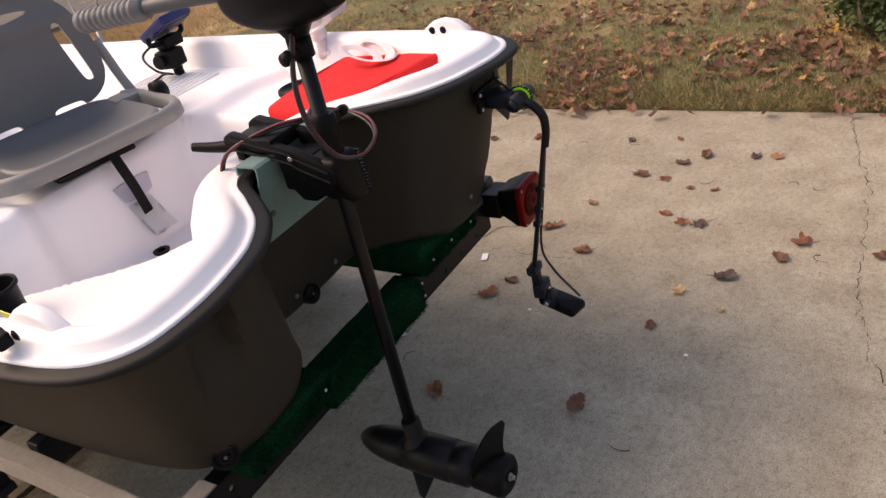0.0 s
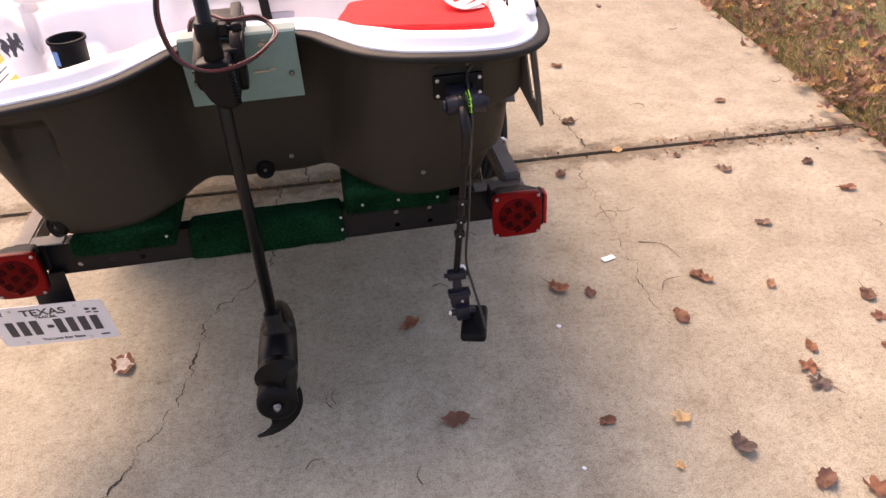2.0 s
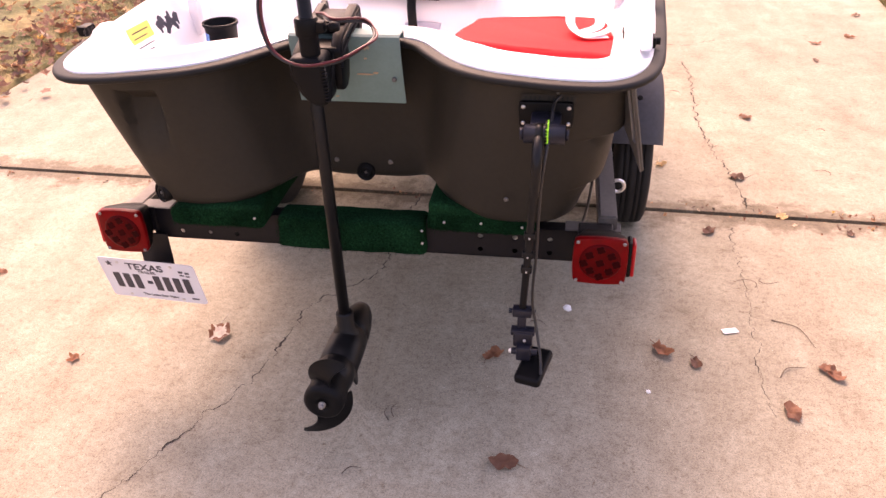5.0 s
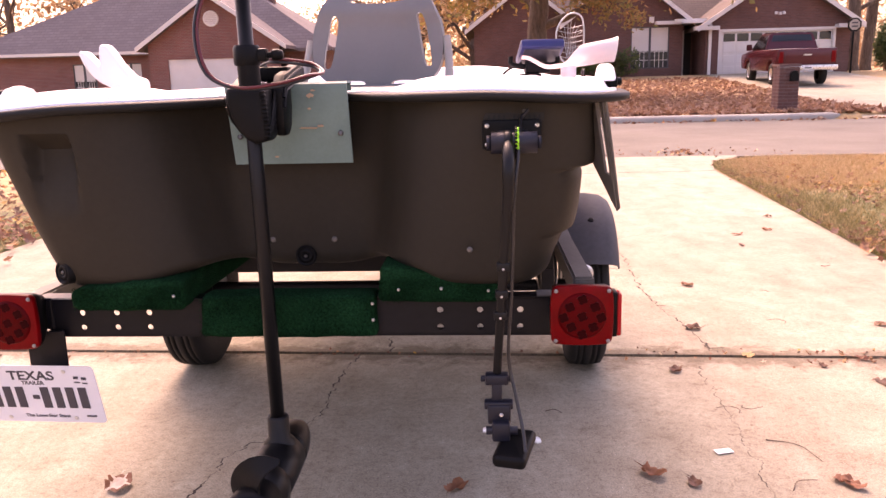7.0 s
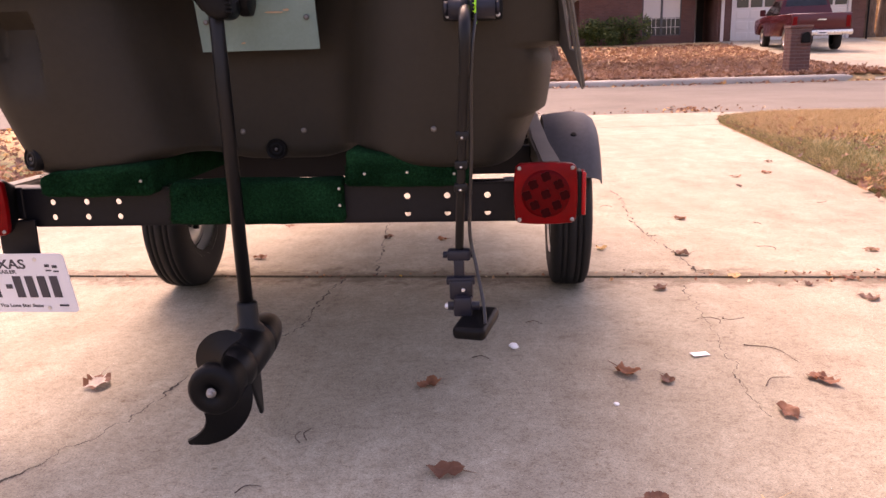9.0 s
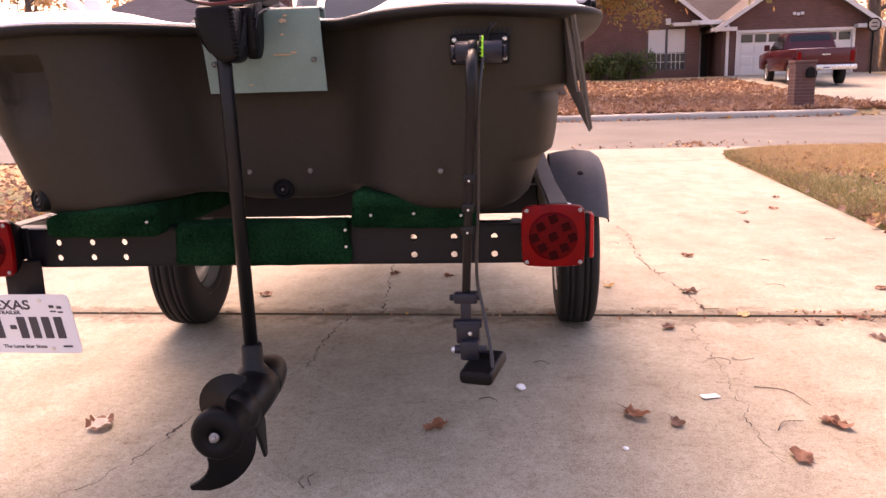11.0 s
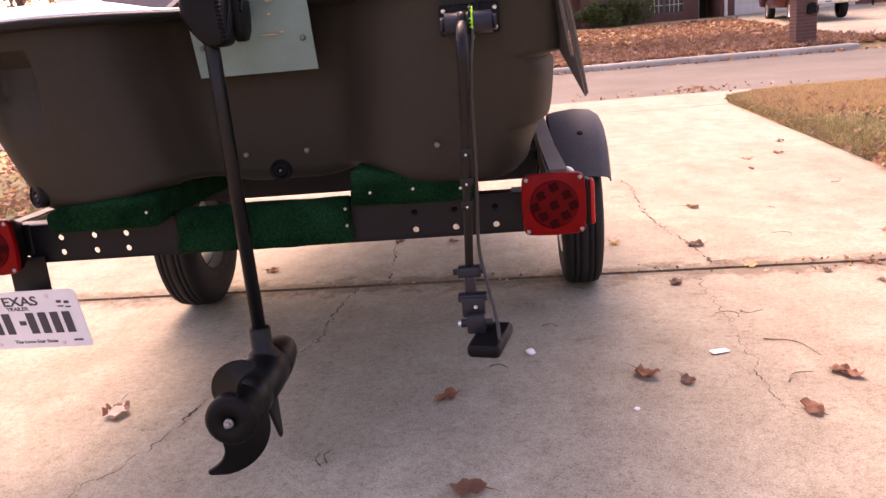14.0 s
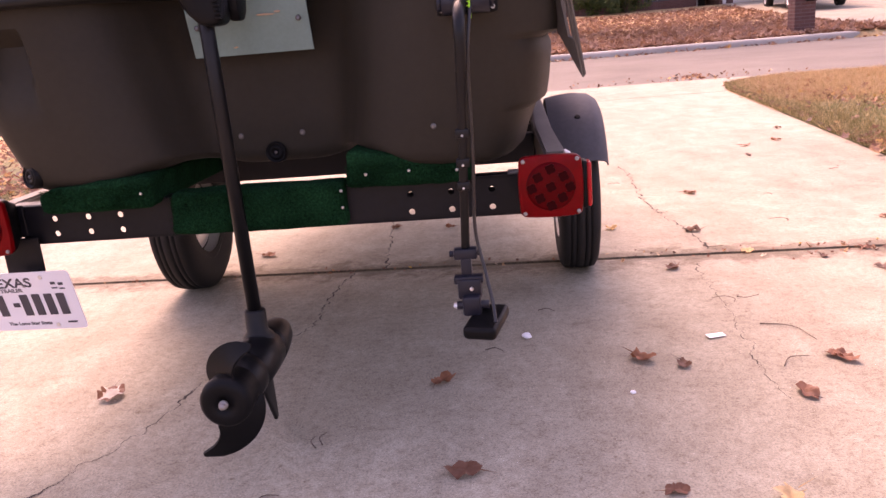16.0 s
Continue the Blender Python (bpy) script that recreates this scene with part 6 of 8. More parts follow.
def wheel(cx, lean):
    """A narrow ribbed tyre on a galvanised rim."""
    w = part("wheel", (lambda b: spun(b, [(0.128, -0.052), (0.150, -0.058), (0.200, -0.066), (0.235, -0.060), (0.252, -0.050), (0.2545, -0.040), (0.2545, -0.034), (0.249, -0.033), (0.249, -0.029), (0.256, -0.028), (0.256, -0.017), (0.250, -0.016), (0.250, -0.012), (0.257, -0.011), (0.257, 0.0), (0.257, 0.011), (0.250, 0.012), (0.250, 0.016), (0.256, 0.017), (0.256, 0.028), (0.249, 0.029), (0.249, 0.033), (0.2545, 0.034), (0.2545, 0.040), (0.252, 0.050), (0.235, 0.060), (0.200, 0.066), (0.150, 0.058), (0.128, 0.052)], pose(0, 0, 0, 0, 90, 0), 56))(mesh()), RUBBER, trailer, "black ribbed trailer tyre", 50)
    w.location = (cx, 1.17, 0.256)
    bm = mesh()
    spun(bm, [(0.150, -0.058), (0.146, -0.062), (0.140, -0.056), (0.128, -0.045), (0.124, -0.02), (0.118, 0.015), (0.112, 0.02), (0.07, 0.022), (0.06, 0.012), (0.035, 0.010), (0.033, -0.02), (0.0, -0.022)], pose(0, 0, 0, 0, 90, 0), 48)
    spun(bm, [(0.124, 0.015), (0.132, 0.045), (0.146, 0.056), (0.150, 0.058)], pose(0, 0, 0, 0, 90, 0), 48)
    part("rim", bm, RIM, w, "pale galvanised rim", 40)
    bm = mesh()
    for k in range(5):
        a_ = 2 * math.pi * k / 5
        cyl(bm, (-0.03, 0.055 * math.cos(a_), 0.055 * math.sin(a_)), (0.03, 0.055 * math.cos(a_), 0.055 * math.sin(a_)), 0.008, seg=6)
    cyl(bm, (-0.05, 0, 0), (0.05, 0, 0), 0.03, seg=18)
    part("hub", bm, STEELBLACK, w)
    return w


wheel(0.713, 0)
wheel(-0.620, 0)


def fender(cx):
    """A rolled plastic mudguard over the wheel."""
    bm = mesh()
    rows = []
    for i in range(25):
        a_ = radians(154 - 138 * i / 24)
        c, s = math.cos(a_), math.sin(a_)
        row = []
        for dx, dr in ((-0.088, 0.0), (-0.06, 0.006), (0.0, 0.012), (0.05, 0.006), (0.076, -0.012), (0.086, -0.035), (0.088, -0.06)):
            y, z = 1.18 + (0.302 + dr) * c, 0.268 + (0.302 + dr) * s
            row.append(bm.verts.new((cx + (dx if cx > 0 else -dx), y, z)))
        rows.append(row)
    for a_, b_ in zip(rows, rows[1:]):
        for k in range(6):
            bm.faces.new((a_[k], a_[k + 1], b_[k + 1], b_[k]))
    bmesh.ops.recalc_face_normals(bm, faces=bm.faces)
    bmesh.ops.solidify(bm, geom=bm.faces[:], thickness=0.004)
    f = part("fender", bm, FENDER, trailer, "dusty grey plastic fender", 40)
    bm = mesh()
    spun(bm, [(0, 0.004), (0.008, 0.003), (0.010, 0)], pose(cx + 0.002, 1.18 - 0.180, 0.268 + 0.256, 35, 0, 0), 12)
    part("bolt", bm, BLACK, f)


fender(0.716)
fender(-0.627)

# ---- across the street ----
def quad(bm, *pts):
    return bm.faces.new([bm.verts.new(p) for p in pts])


def plate(name, mat, parent, x0, x1, y0, y1, z0, z1, label="", bevel=0.0):
    bm = mesh()
    box(bm, x0, x1, y0, y1, z0, z1, bevel)
    return part(name, bm, mat, parent, label)


def gable_wall(name, parent, mat, x0, x1, y, z0, eave, peak, thick=0.2, hole=()):
    """A gabled brick wall with rectangular openings, as columns of wall round them."""
    bm = mesh()
    cx = (x0 + x1) / 2
    top = lambda x: eave + (peak - eave) * (1 - abs(x - cx) / ((x1 - x0) / 2))  # noqa: E731
    xs = sorted({x0, cx, x1, *(h[0] for h in hole), *(h[1] for h in hole)})
    for xa, xb in zip(xs, xs[1:]):
        spans = [(z0, None)]
        for hx0, hx1, hz0, hz1 in hole:
            if hx0 < (xa + xb) / 2 < hx1:
                spans = [(z0, hz0), (hz1, None)] if hz0 > z0 + 0.01 else [(hz1, None)]
        for za, zb in spans:
            ta, tb = (zb, zb) if zb is not None else (top(xa), top(xb))
            f = [(xa, za), (xb, za), (xb, tb), (xa, ta)]
            lo = [bm.verts.new((px, y, pz)) for px, pz in f]
            hi = [bm.verts.new((px, y + thick, pz)) for px, pz in f]
            bm.faces.new(lo)
            bm.faces.new(hi[::-1])
            for k in range(4):
                bm.faces.new((lo[k], hi[k], hi[(k + 1) % 4], lo[(k + 1) % 4]))
    bmesh.ops.remove_doubles(bm, verts=bm.verts[:], dist=0.001)
    bmesh.ops.recalc_face_normals(bm, faces=bm.faces)
    return part(name, bm, mat, parent)


def roof_slab(name, parent, mat, pts, thick=0.16):
    bm = mesh()
    up = [bm.verts.new(p) for p in pts]
    f = bm.faces.new(up)
    f.normal_update()
    got = bmesh.ops.extrude_face_region(bm, geom=[f])
    for v in got["geom"]:
        if isinstance(v, bmesh.types.BMVert):
            v.co.z -= thick
    bmesh.ops.recalc_face_normals(bm, faces=bm.faces)
    ob = part(name, bm, mat, parent)
    # the pattern runs along the slope
    return ob


def gable_roof(parent, mat, x0, x1, y0, y1, eave, peak, over=0.45):
    cx = (x0 + x1) / 2
    drop = (peak - eave) * over / ((x1 - x0) / 2)
    for s, xe in ((-1, x0 - over), (1, x1 + over)):
        roof_slab("roof_slope", parent, mat, [(xe, y0 - over, eave - drop + 0.14), (cx, y0 - over, peak + 0.14), (cx, y1, peak + 0.14), (xe, y1, eave - drop + 0.14)][:: (1 if s < 0 else -1)])
        bm = mesh()
        a_, b_ = Vector((xe, y0 - over - 0.04, eave - drop - 0.06)), Vector((cx, y0 - over - 0.04, peak - 0.06))
        n = Vector((0, 0, 0.22))
        lo = [bm.verts.new(p) for p in (a_, b_, b_ + n, a_ + n)]
        hi = [bm.verts.new(p + Vector((0, 0.035, 0))) for p in (a_, b_, b_ + n, a_ + n)]
        bm.faces.new(lo)
        bm.faces.new(hi[::-1])
        for k in range(4):
            bm.faces.new((lo[k], lo[(k + 1) % 4], hi[(k + 1) % 4], hi[k]))
        bmesh.ops.recalc_face_normals(bm, faces=bm.faces)
        part("fascia", bm, TRIM, parent, "white painted fascia board")


def vent(parent, x, y, z, r):
    bm = mesh()
    spun(bm, [(r * 0.78, 0.03), (r * 0.82, 0.06), (r, 0.06), (r * 1.02, 0.0)], pose(x, y, z, 90, 0, 0), 32)
    v = part("gable_vent", bm, TRIM, parent, "round white gable vent", 40)
    for k in range(7):
        zz = (k - 3) * r * 0.22
        w = math.sqrt(max(0.01, (r * 0.8) ** 2 - zz**2))
        b2 = mesh()
        box(b2, x - w, x + w, y - 0.045, y - 0.02, z + zz - r * 0.09, z + zz + r * 0.09)
        part("slat", b2, TRIM, v)


def window(parent, x0, x1, z0, z1, y, cols=2, lights=(4, 3)):
    w = part("window", (lambda b: box(b, x0, x1, y + 0.08, y + 0.10, z0, z1))(mesh()), GLASS, parent, "dark window glass behind white blinds")
    f = 0.05
    for xa, xb, za, zb in ((x0, x1, z0, z0 + f), (x0, x1, z1 - f, z1), (x0, x0 + f, z0 + f, z1 - f), (x1 - f, x1, z0 + f, z1 - f), ((x0 + x1) / 2 - f, (x0 + x1) / 2 + f, z0 + f, z1 - f)):
        b = mesh()
        box(b, xa, xb, y + 0.03, y + 0.10, za, zb)
        part("frame", b, DGREY, w, "dark window frame")
    mid = z0 + (z1 - z0) * 0.42
    for c in range(2):
        xa = x0 + f if c == 0 else (x0 + x1) / 2 + f
        xb = (x0 + x1) / 2 - f if c == 0 else x1 - f
        b = mesh()
        box(b, xa, xb, y + 0.072, y + 0.078, mid, z1 - f)
        part("blind", b, TRIM, w, "white blind in the upper sash")
        for i in range(1, 4):
            b = mesh()
            xx = xa + (xb - xa) * i / 4
            box(b, xx - 0.012, xx + 0.012, y + 0.06, y + 0.075, z0 + f, z1 - f)
            part("glazing_bar", b, TRIM, w)
        for i in range(1, 5):
            b = mesh()
            zz = z0 + (z1 - z0) * i / 5
            box(b, xa, xb, y + 0.06, y + 0.073, zz - 0.012, zz + 0.012)
            part("glazing_bar", b, TRIM, w)
    return w


def house_brick():
    """The brick house with a double garage."""
    h = thing("house", "single-storey brown brick house with white double garage door", "house", (0, 0, 0))
    z0 = 0.2
    gable_wall("garage_wall", h, BRICK_R, 10.0, 16.3, 36.0, z0, 3.0, 5.1, hole=[(10.7, 15.55, z0, 2.62)])
    gable_roof(h, SHING_R, 10.0, 16.3, 36.0, 46.0, 3.0, 5.1)
    gable_wall("bedroom_wall", h, BRICK_R, 4.0, 9.2, 36.9, z0, 3.35, 5.4, hole=[(6.85, 8.6, 1.12, 2.99)])
    gable_roof(h, SHING_R, 4.0, 9.2, 36.9, 46.0, 3.35, 5.4)
    gable_wall("wing_wall", h, BRICK_R, -0.4, 4.4, 38.5, z0, 3.3, 5.1)
    gable_roof(h, SHING_R, -0.4, 4.4, 38.5, 46.0, 3.3, 5.1)
    # main roof behind
    roof_slab("roof_slope", h, SHING_R, [(-1.0, 38.8, 3.3), (17.0, 38.8, 3.3), (10.9, 43.5, 7.1), (5.2, 43.5, 7.1)])
    roof_slab("roof_slope", h, SHING_R, [(17.0, 38.8, 3.3), (17.0, 48.0, 3.3), (10.9, 43.5, 7.1)])
    roof_slab("roof_slope", h, SHING_R, [(-1.0, 48.0, 3.3), (-1.0, 38.8, 3.3), (5.2, 43.5, 7.1)])
    roof_slab("roof_slope", h, SHING_R, [(17.0, 48.0, 3.3), (-1.0, 48.0, 3.3), (5.2, 43.5, 7.1), (10.9, 43.5, 7.1)])
    plate("side_wall", BRICK_R, h, 16.1, 16.3, 36.2, 46, z0, 3.0)
    plate("side_wall", BRICK_R, h, 10.0, 10.2, 36.2, 38.5, z0, 3.0)
    plate("side_wall", BRICK_R, h, 9.0, 9.2, 37.1, 38.5, z0, 3.3)
    plate("back_wall", BRICK_R, h, -0.4, 16.3, 45.8, 46.0, z0, 3.3)
    # recessed entry
    plate("entry_wall", BRICK_R, h, 8.8, 10.2, 38.3, 38.5, z0, 3.2)
    d = plate("front_door", DARKROOM, h, 9.1, 9.9, 38.24, 38.3, 0.75, 2.85, "front door in a recessed porch, the porch's shade painted in")
    plate("frame", TRIM, d, 9.5, 9.56, 38.18, 38.24, 0.75, 2.85)
    plate("porch_soffit", TRIM, h, 9.0, 10.0, 36.0, 38.4, 3.05, 3.12)
    plate("gutter", TRIM, h, 8.7, 10.2, 36.3, 36.42, 3.12, 3.26, "white gutter")
    plate("downspout", TRIM, h, 10.12, 10.24, 35.86, 35.96, 0.75, 3.0, "white downspout")
    plate("eave_return", TRIM, h, 15.6, 16.75, 35.55, 35.98, 2.68, 2.84)
    plate("eave_return", TRIM, h, 9.45, 10.5, 35.55, 35.98, 2.72, 2.88)
    plate("eave_return", TRIM, h, 7.9, 9.5, 36.4, 36.88, 3.05, 3.2)
    g = plate("garage_door", TRIM, h, 10.7, 15.55, 36.06, 36.12, 0.7, 2.62, "white panelled double garage door with a row of small windows")
    for r in range(4):
        for c in range(8):
            x, z = 10.76 + c * 0.598, 0.74 + r * 0.47
            b = mesh()
            box(b, x + 0.05, x + 0.55, 36.035, 36.062, z + 0.06, z + 0.40, 0.01, 1)
            if r == 3:
                part("pane", b, GLASS, g, "small dark window pane")
            else:
                part("panel", b, TRIM, g)
    plate("casing", TRIM, h, 10.58, 10.70, 35.97, 36.06, 0.7, 2.74)
    plate("casing", TRIM, h, 15.55, 15.67, 35.97, 36.06, 0.7, 2.74)
    plate("casing", TRIM, h, 10.58, 15.67, 35.965, 36.06, 2.62, 2.74)
    window(h, 6.85, 8.6, 1.12, 2.99, 36.9)
    plate("keystone", TRIM, h, 7.66, 7.88, 36.86, 36.9, 3.15, 3.42)
    vent(h, 13.15, 36.0, 4.35, 0.36)
    vent(h, 6.6, 36.9, 4.65, 0.36)
    bm = mesh()
    for k in range(3):
        box(bm, 12.95 + 0.17 * k, 13.08 + 0.17 * k, 35.9, 35.99, 3.32 - 0.03 * (k % 2), 3.45 - 0.03 * (k % 2), 0.02)
    part("floodlight", bm, TRIM, h, "small twin floodlight")
    return h


house_brick()


def house_left():
    h = thing("house", "brick house with a steep grey shingle roof and a gabled garage", "house")
    z0 = -0.3
    gable_wall("garage_wall", h, BRICK_L, -15.6, -9.4, 36.0, z0, 2.75, 4.85, hole=[(-14.7, -10.3, z0, 2.05)])
    gable_roof(h, SHING_L, -15.6, -9.4, 36.0, 44.0, 2.75, 4.85)
    plate("garage_door", TRIM, h, -14.7, -10.3, 36.06, 36.12, -0.2, 2.05, "white double garage door")
    roof_slab("roof_slope", h, SHING_L, [(-26.5, 37.5, 2.5), (-7.2, 37.5, 2.5), (-14.2, 42.0, 7.05), (-15.3, 42.0, 7.05)])
    roof_slab("roof_slope", h, SHING_L, [(-7.2, 37.5, 2.5), (-7.2, 48.0, 2.5), (-14.2, 42.0, 7.05)])
    roof_slab("roof_slope", h, SHING_L, [(-26.5, 48.0, 2.5), (-26.5, 37.5, 2.5), (-15.3, 42.0, 7.05)])
    roof_slab("roof_slope", h, SHING_L, [(-7.2, 48.0, 2.5), (-26.5, 48.0, 2.5), (-15.3, 42.0, 7.05), (-14.2, 42.0, 7.05)])
    gable_wall("front_wall", h, BRICK_L, -26.1, -15.6, 38.0, z0, 2.5, 2.51, hole=[(-20.4, -19.2, 0.6, 2.0), (-18.0, -16.9, 0.6, 2.0)])
    for x in (-20.4, -18.0):
        window(h, x, x + 1.15, 0.6, 2.0, 38.0)
    plate("side_wall", BRICK_L, h, -9.6, -7.6, 38.0, 38.2, z0, 2.5)
    plate("side_wall", BRICK_L, h, -7.8, -7.6, 38.2, 47.6, z0, 2.5)
    plate("side_wall", BRICK_L, h, -26.1, -25.9, 38.2, 47.6, z0, 2.5)
    plate("back_wall", BRICK_L, h, -26.1, -7.6, 47.4, 47.6, z0, 2.5)
    plate("gutter", TRIM, h, -26.5, -15.9, 37.42, 37.52, 2.4, 2.54, "white gutter")
    vent(h, -12.5, 36.0, 3.85, 0.36)
    c = plate("chimney", BRICK_L, h, -11.6, -10.98, 41.4, 42.1, 3.0, 6.25, "brick chimney")
    plate("cap", BRICK_L, c, -11.68, -10.9, 41.32, 42.18, 6.0, 6.15)
    plate("flue", DGREY, c, -11.45, -11.12, 41.55, 41.95, 6.25, 6.42)


house_left()


def pickup():
    """A four-door pickup seen from behind."""
    t = thing("pickup_truck", "maroon four-door pickup truck parked on the driveway across the street", "truck", (11.35, 27.6, yard_z(11.4, 29.0) + 0.02))
    t.rotation_euler = (radians(1.2), 0, radians(-4.5))
    hw = 0.98
    def side_profile(name, pts, w, mat, bev, label=""):
        bm = mesh()
        slab(bm, pts, 2 * w, pose(-w, 0, 0, 90, 0, 90), bev, 2)
        return part(name, bm, mat, t, label, 35)
    side_profile("body", [(0.02, 0.55), (0.62, 0.50), (0.70, 0.72), (0.92, 0.88), (1.24, 0.88), (1.46, 0.72), (1.55, 0.48), (4.05, 0.46), (4.14, 0.72), (4.36, 0.88), (4.68, 0.88), (4.90, 0.72), (4.98, 0.50), (5.6, 0.52), (5.72, 0.80), (5.66, 1.08), (4.5, 1.20), (3.9, 1.22), (0.0, 1.26)], hw, MAROON, 0.05, "maroon body")
    bm = mesh()
    lo, hi = [(1.95, -0.94), (4.3, -0.94), (4.3, 0.94), (1.95, 0.94)], [(2.12, -0.74), (3.45, -0.74), (3.45, 0.74), (2.12, 0.74)]
    a_ = [bm.verts.new((x, y, 1.22)) for y, x in lo]
    b_ = [bm.verts.new((x, y, 1.84)) for y, x in hi]
    for k in range(4):
        bm.faces.new((a_[k], a_[(k + 1) % 4], b_[(k + 1) % 4], b_[k]))
    bm.faces.new(b_)
    bm.faces.new(a_[::-1])
    bmesh.ops.recalc_face_normals(bm, faces=bm.faces)
    bmesh.ops.bevel(bm, geom=bm.edges[:], offset=0.05, segments=2, affect="EDGES")
    part("cab", bm, MAROON, t, "", 35)
    bm = mesh()
    quad(bm, (-0.80, 1.972, 1.30), (0.80, 1.972, 1.30), (0.66, 2.098, 1.76), (-0.66, 2.098, 1.76))
    bmesh.ops.solidify(bm, geom=bm.faces[:], thickness=0.012)
    part("rear_window", bm, GLASS, t, "dark rear window")
    for s in (-1, 1):
        for ya, yb, yc, yd in ((2.1, 2.85, 2.78, 2.25), (2.95, 4.0, 3.4, 2.9)):
            bm = mesh()
            quad(bm, (0.945 * s, ya, 1.28), (0.945 * s, yb, 1.28), (0.765 * s, yc, 1.76), (0.765 * s, yd, 1.76))
            bmesh.ops.solidify(bm, geom=bm.faces[:], thickness=0.012)
            part("side_window", bm, GLASS, t)
        bm = mesh()
        box(bm, 0.86 * s - 0.07, 0.86 * s + 0.07, -0.012, 0.06, 0.78, 1.16, 0.015)
        part("tail_lamp", bm, LENS, t, "red tail lamp")
        bm = mesh()
        box(bm, min(0.98 * s, 1.18 * s), max(0.98 * s, 1.18 * s), 3.85, 3.95, 1.22, 1.46, 0.02)
        part("mirror", bm, MAROON, t)
    bm = mesh()
    box(bm, -0.72, 0.72, -0.02, 0.01, 0.74, 1.22, 0.01)
    gate = part("tailgate", bm, MAROON, t, "", 35)
    bm = mesh()
    box(bm, -0.14, 0.14, -0.035, -0.02, 1.02, 1.06)
    part("handle", bm, CHROME, gate)
    bm = mesh()
    box(bm, -0.99, 0.99, -0.17, 0.05, 0.52, 0.70, 0.04)
    bp = part("bumper", bm, CHROME, t, "chrome rear bumper", 35)
    bm = mesh()
    box(bm, -0.15, 0.15, -0.185, -0.172, 0.54, 0.68)
    pl = part("number_plate", bm, PLATE, bp, "white number plate")
    bm = mesh()
    box(bm, -0.11, 0.11, -0.188, -0.185, 0.58, 0.62)
    part("bar", bm, INK, pl)
    for x in (-0.80, 0.80):
        for y in (1.08, 4.52):
            bm = mesh()
            spun(bm, [(0.22, -0.12), (0.36, -0.12), (0.385, -0.09), (0.385, 0.09), (0.36, 0.12), (0.22, 0.12)], pose(x, y, 0.385, 0, 90, 0), 32)
            w = part("wheel", bm, RUBBER, t, "black tyre", 40)
            bm = mesh()
            spun(bm, [(0.22, 0.115 * (1 if x > 0 else -1)), (0.19, 0.08 * (1 if x > 0 else -1)), (0.0, 0.10 * (1 if x > 0 else -1))], pose(x, y, 0.385, 0, 90, 0), 24)
            part("rim", bm, CHROME, w, "bright alloy rim", 40)
    return t


pickup()


def mailbox():
    m = thing("mailbox_pillar", "brick mailbox pillar by the kerb", "mailbox", (6.42, 15.55, 0.10))
    for r in range(13):
        for c in range(2):
            for d in range(2):
                bm = mesh()
                z = 0.07 * r
                if r % 2:
                    box(bm, -0.20 + 0.203 * c, -0.003 + 0.203 * c, -0.20 + 0.203 * d, -0.003 + 0.203 * d, z, z + 0.061, 0.005, 1)
                else:
                    box(bm, -0.20 + 0.135 * c + (0.0 if c == 0 else 0.003), -0.068 + 0.27 * c, -0.20 + 0.203 * d, -0.003 + 0.203 * d, z, z + 0.061, 0.005, 1)
                part("brick", bm, BRICK_R, m)
    bm = mesh()
    box(bm, -0.19, 0.19, -0.19, 0.19, 0.0, 0.89)
    part("mortar_core", bm, MORTAR, m)
    bm = mesh()
    box(bm, -0.22, 0.22, -0.22, 0.22, 0.905, 0.96, 0.012)
    part("cap", bm, BRICK_R, m, "brick cap")
    bm = mesh()
    slab(bm, [(-0.08, 0.62), (0.08, 0.62), (0.08, 0.76), (0.05, 0.81), (0.0, 0.83), (-0.05, 0.81), (-0.08, 0.76)], 0.08, pose(0.08, -0.20, 0, 90, 0, 0), 0.005)
    part("mailbox_door", bm, BLACK, m, "black mailbox door")


mailbox()


def sign():
    s = thing("sign", "small octagonal black and white sign on a dark pole", "sign", (16.0, 35.0, 0.62))
    bm = mesh()
    cyl(bm, (0, 0, 0), (0, 0, 1.9), 0.04, seg=12)
    part("pole", bm, BLACK, s)
    eight = lambda r: [(r * math.cos(radians(22.5 + 45 * k)), r * math.sin(radians(22.5 + 45 * k))) for k in range(8)]  # noqa: E731
    bm = mesh()
    slab(bm, eight(0.31), 0.03, pose(0, -0.05, 2.12, 90, 0, 0), 0.006)
    board = part("board", bm, BLACK, s, "black octagonal board")
    bm = mesh()
    slab(bm, eight(0.24), 0.006, pose(0, -0.08, 2.12, 90, 0, 0))
    part("field", bm, GALV, board, "pale grey inner field")
    for z in (2.20, 2.05):
        bm = mesh()
        box(bm, -0.13, 0.13, -0.092, -0.086, z - 0.03, z + 0.03)
        part("bar", bm, INK, board)


sign()

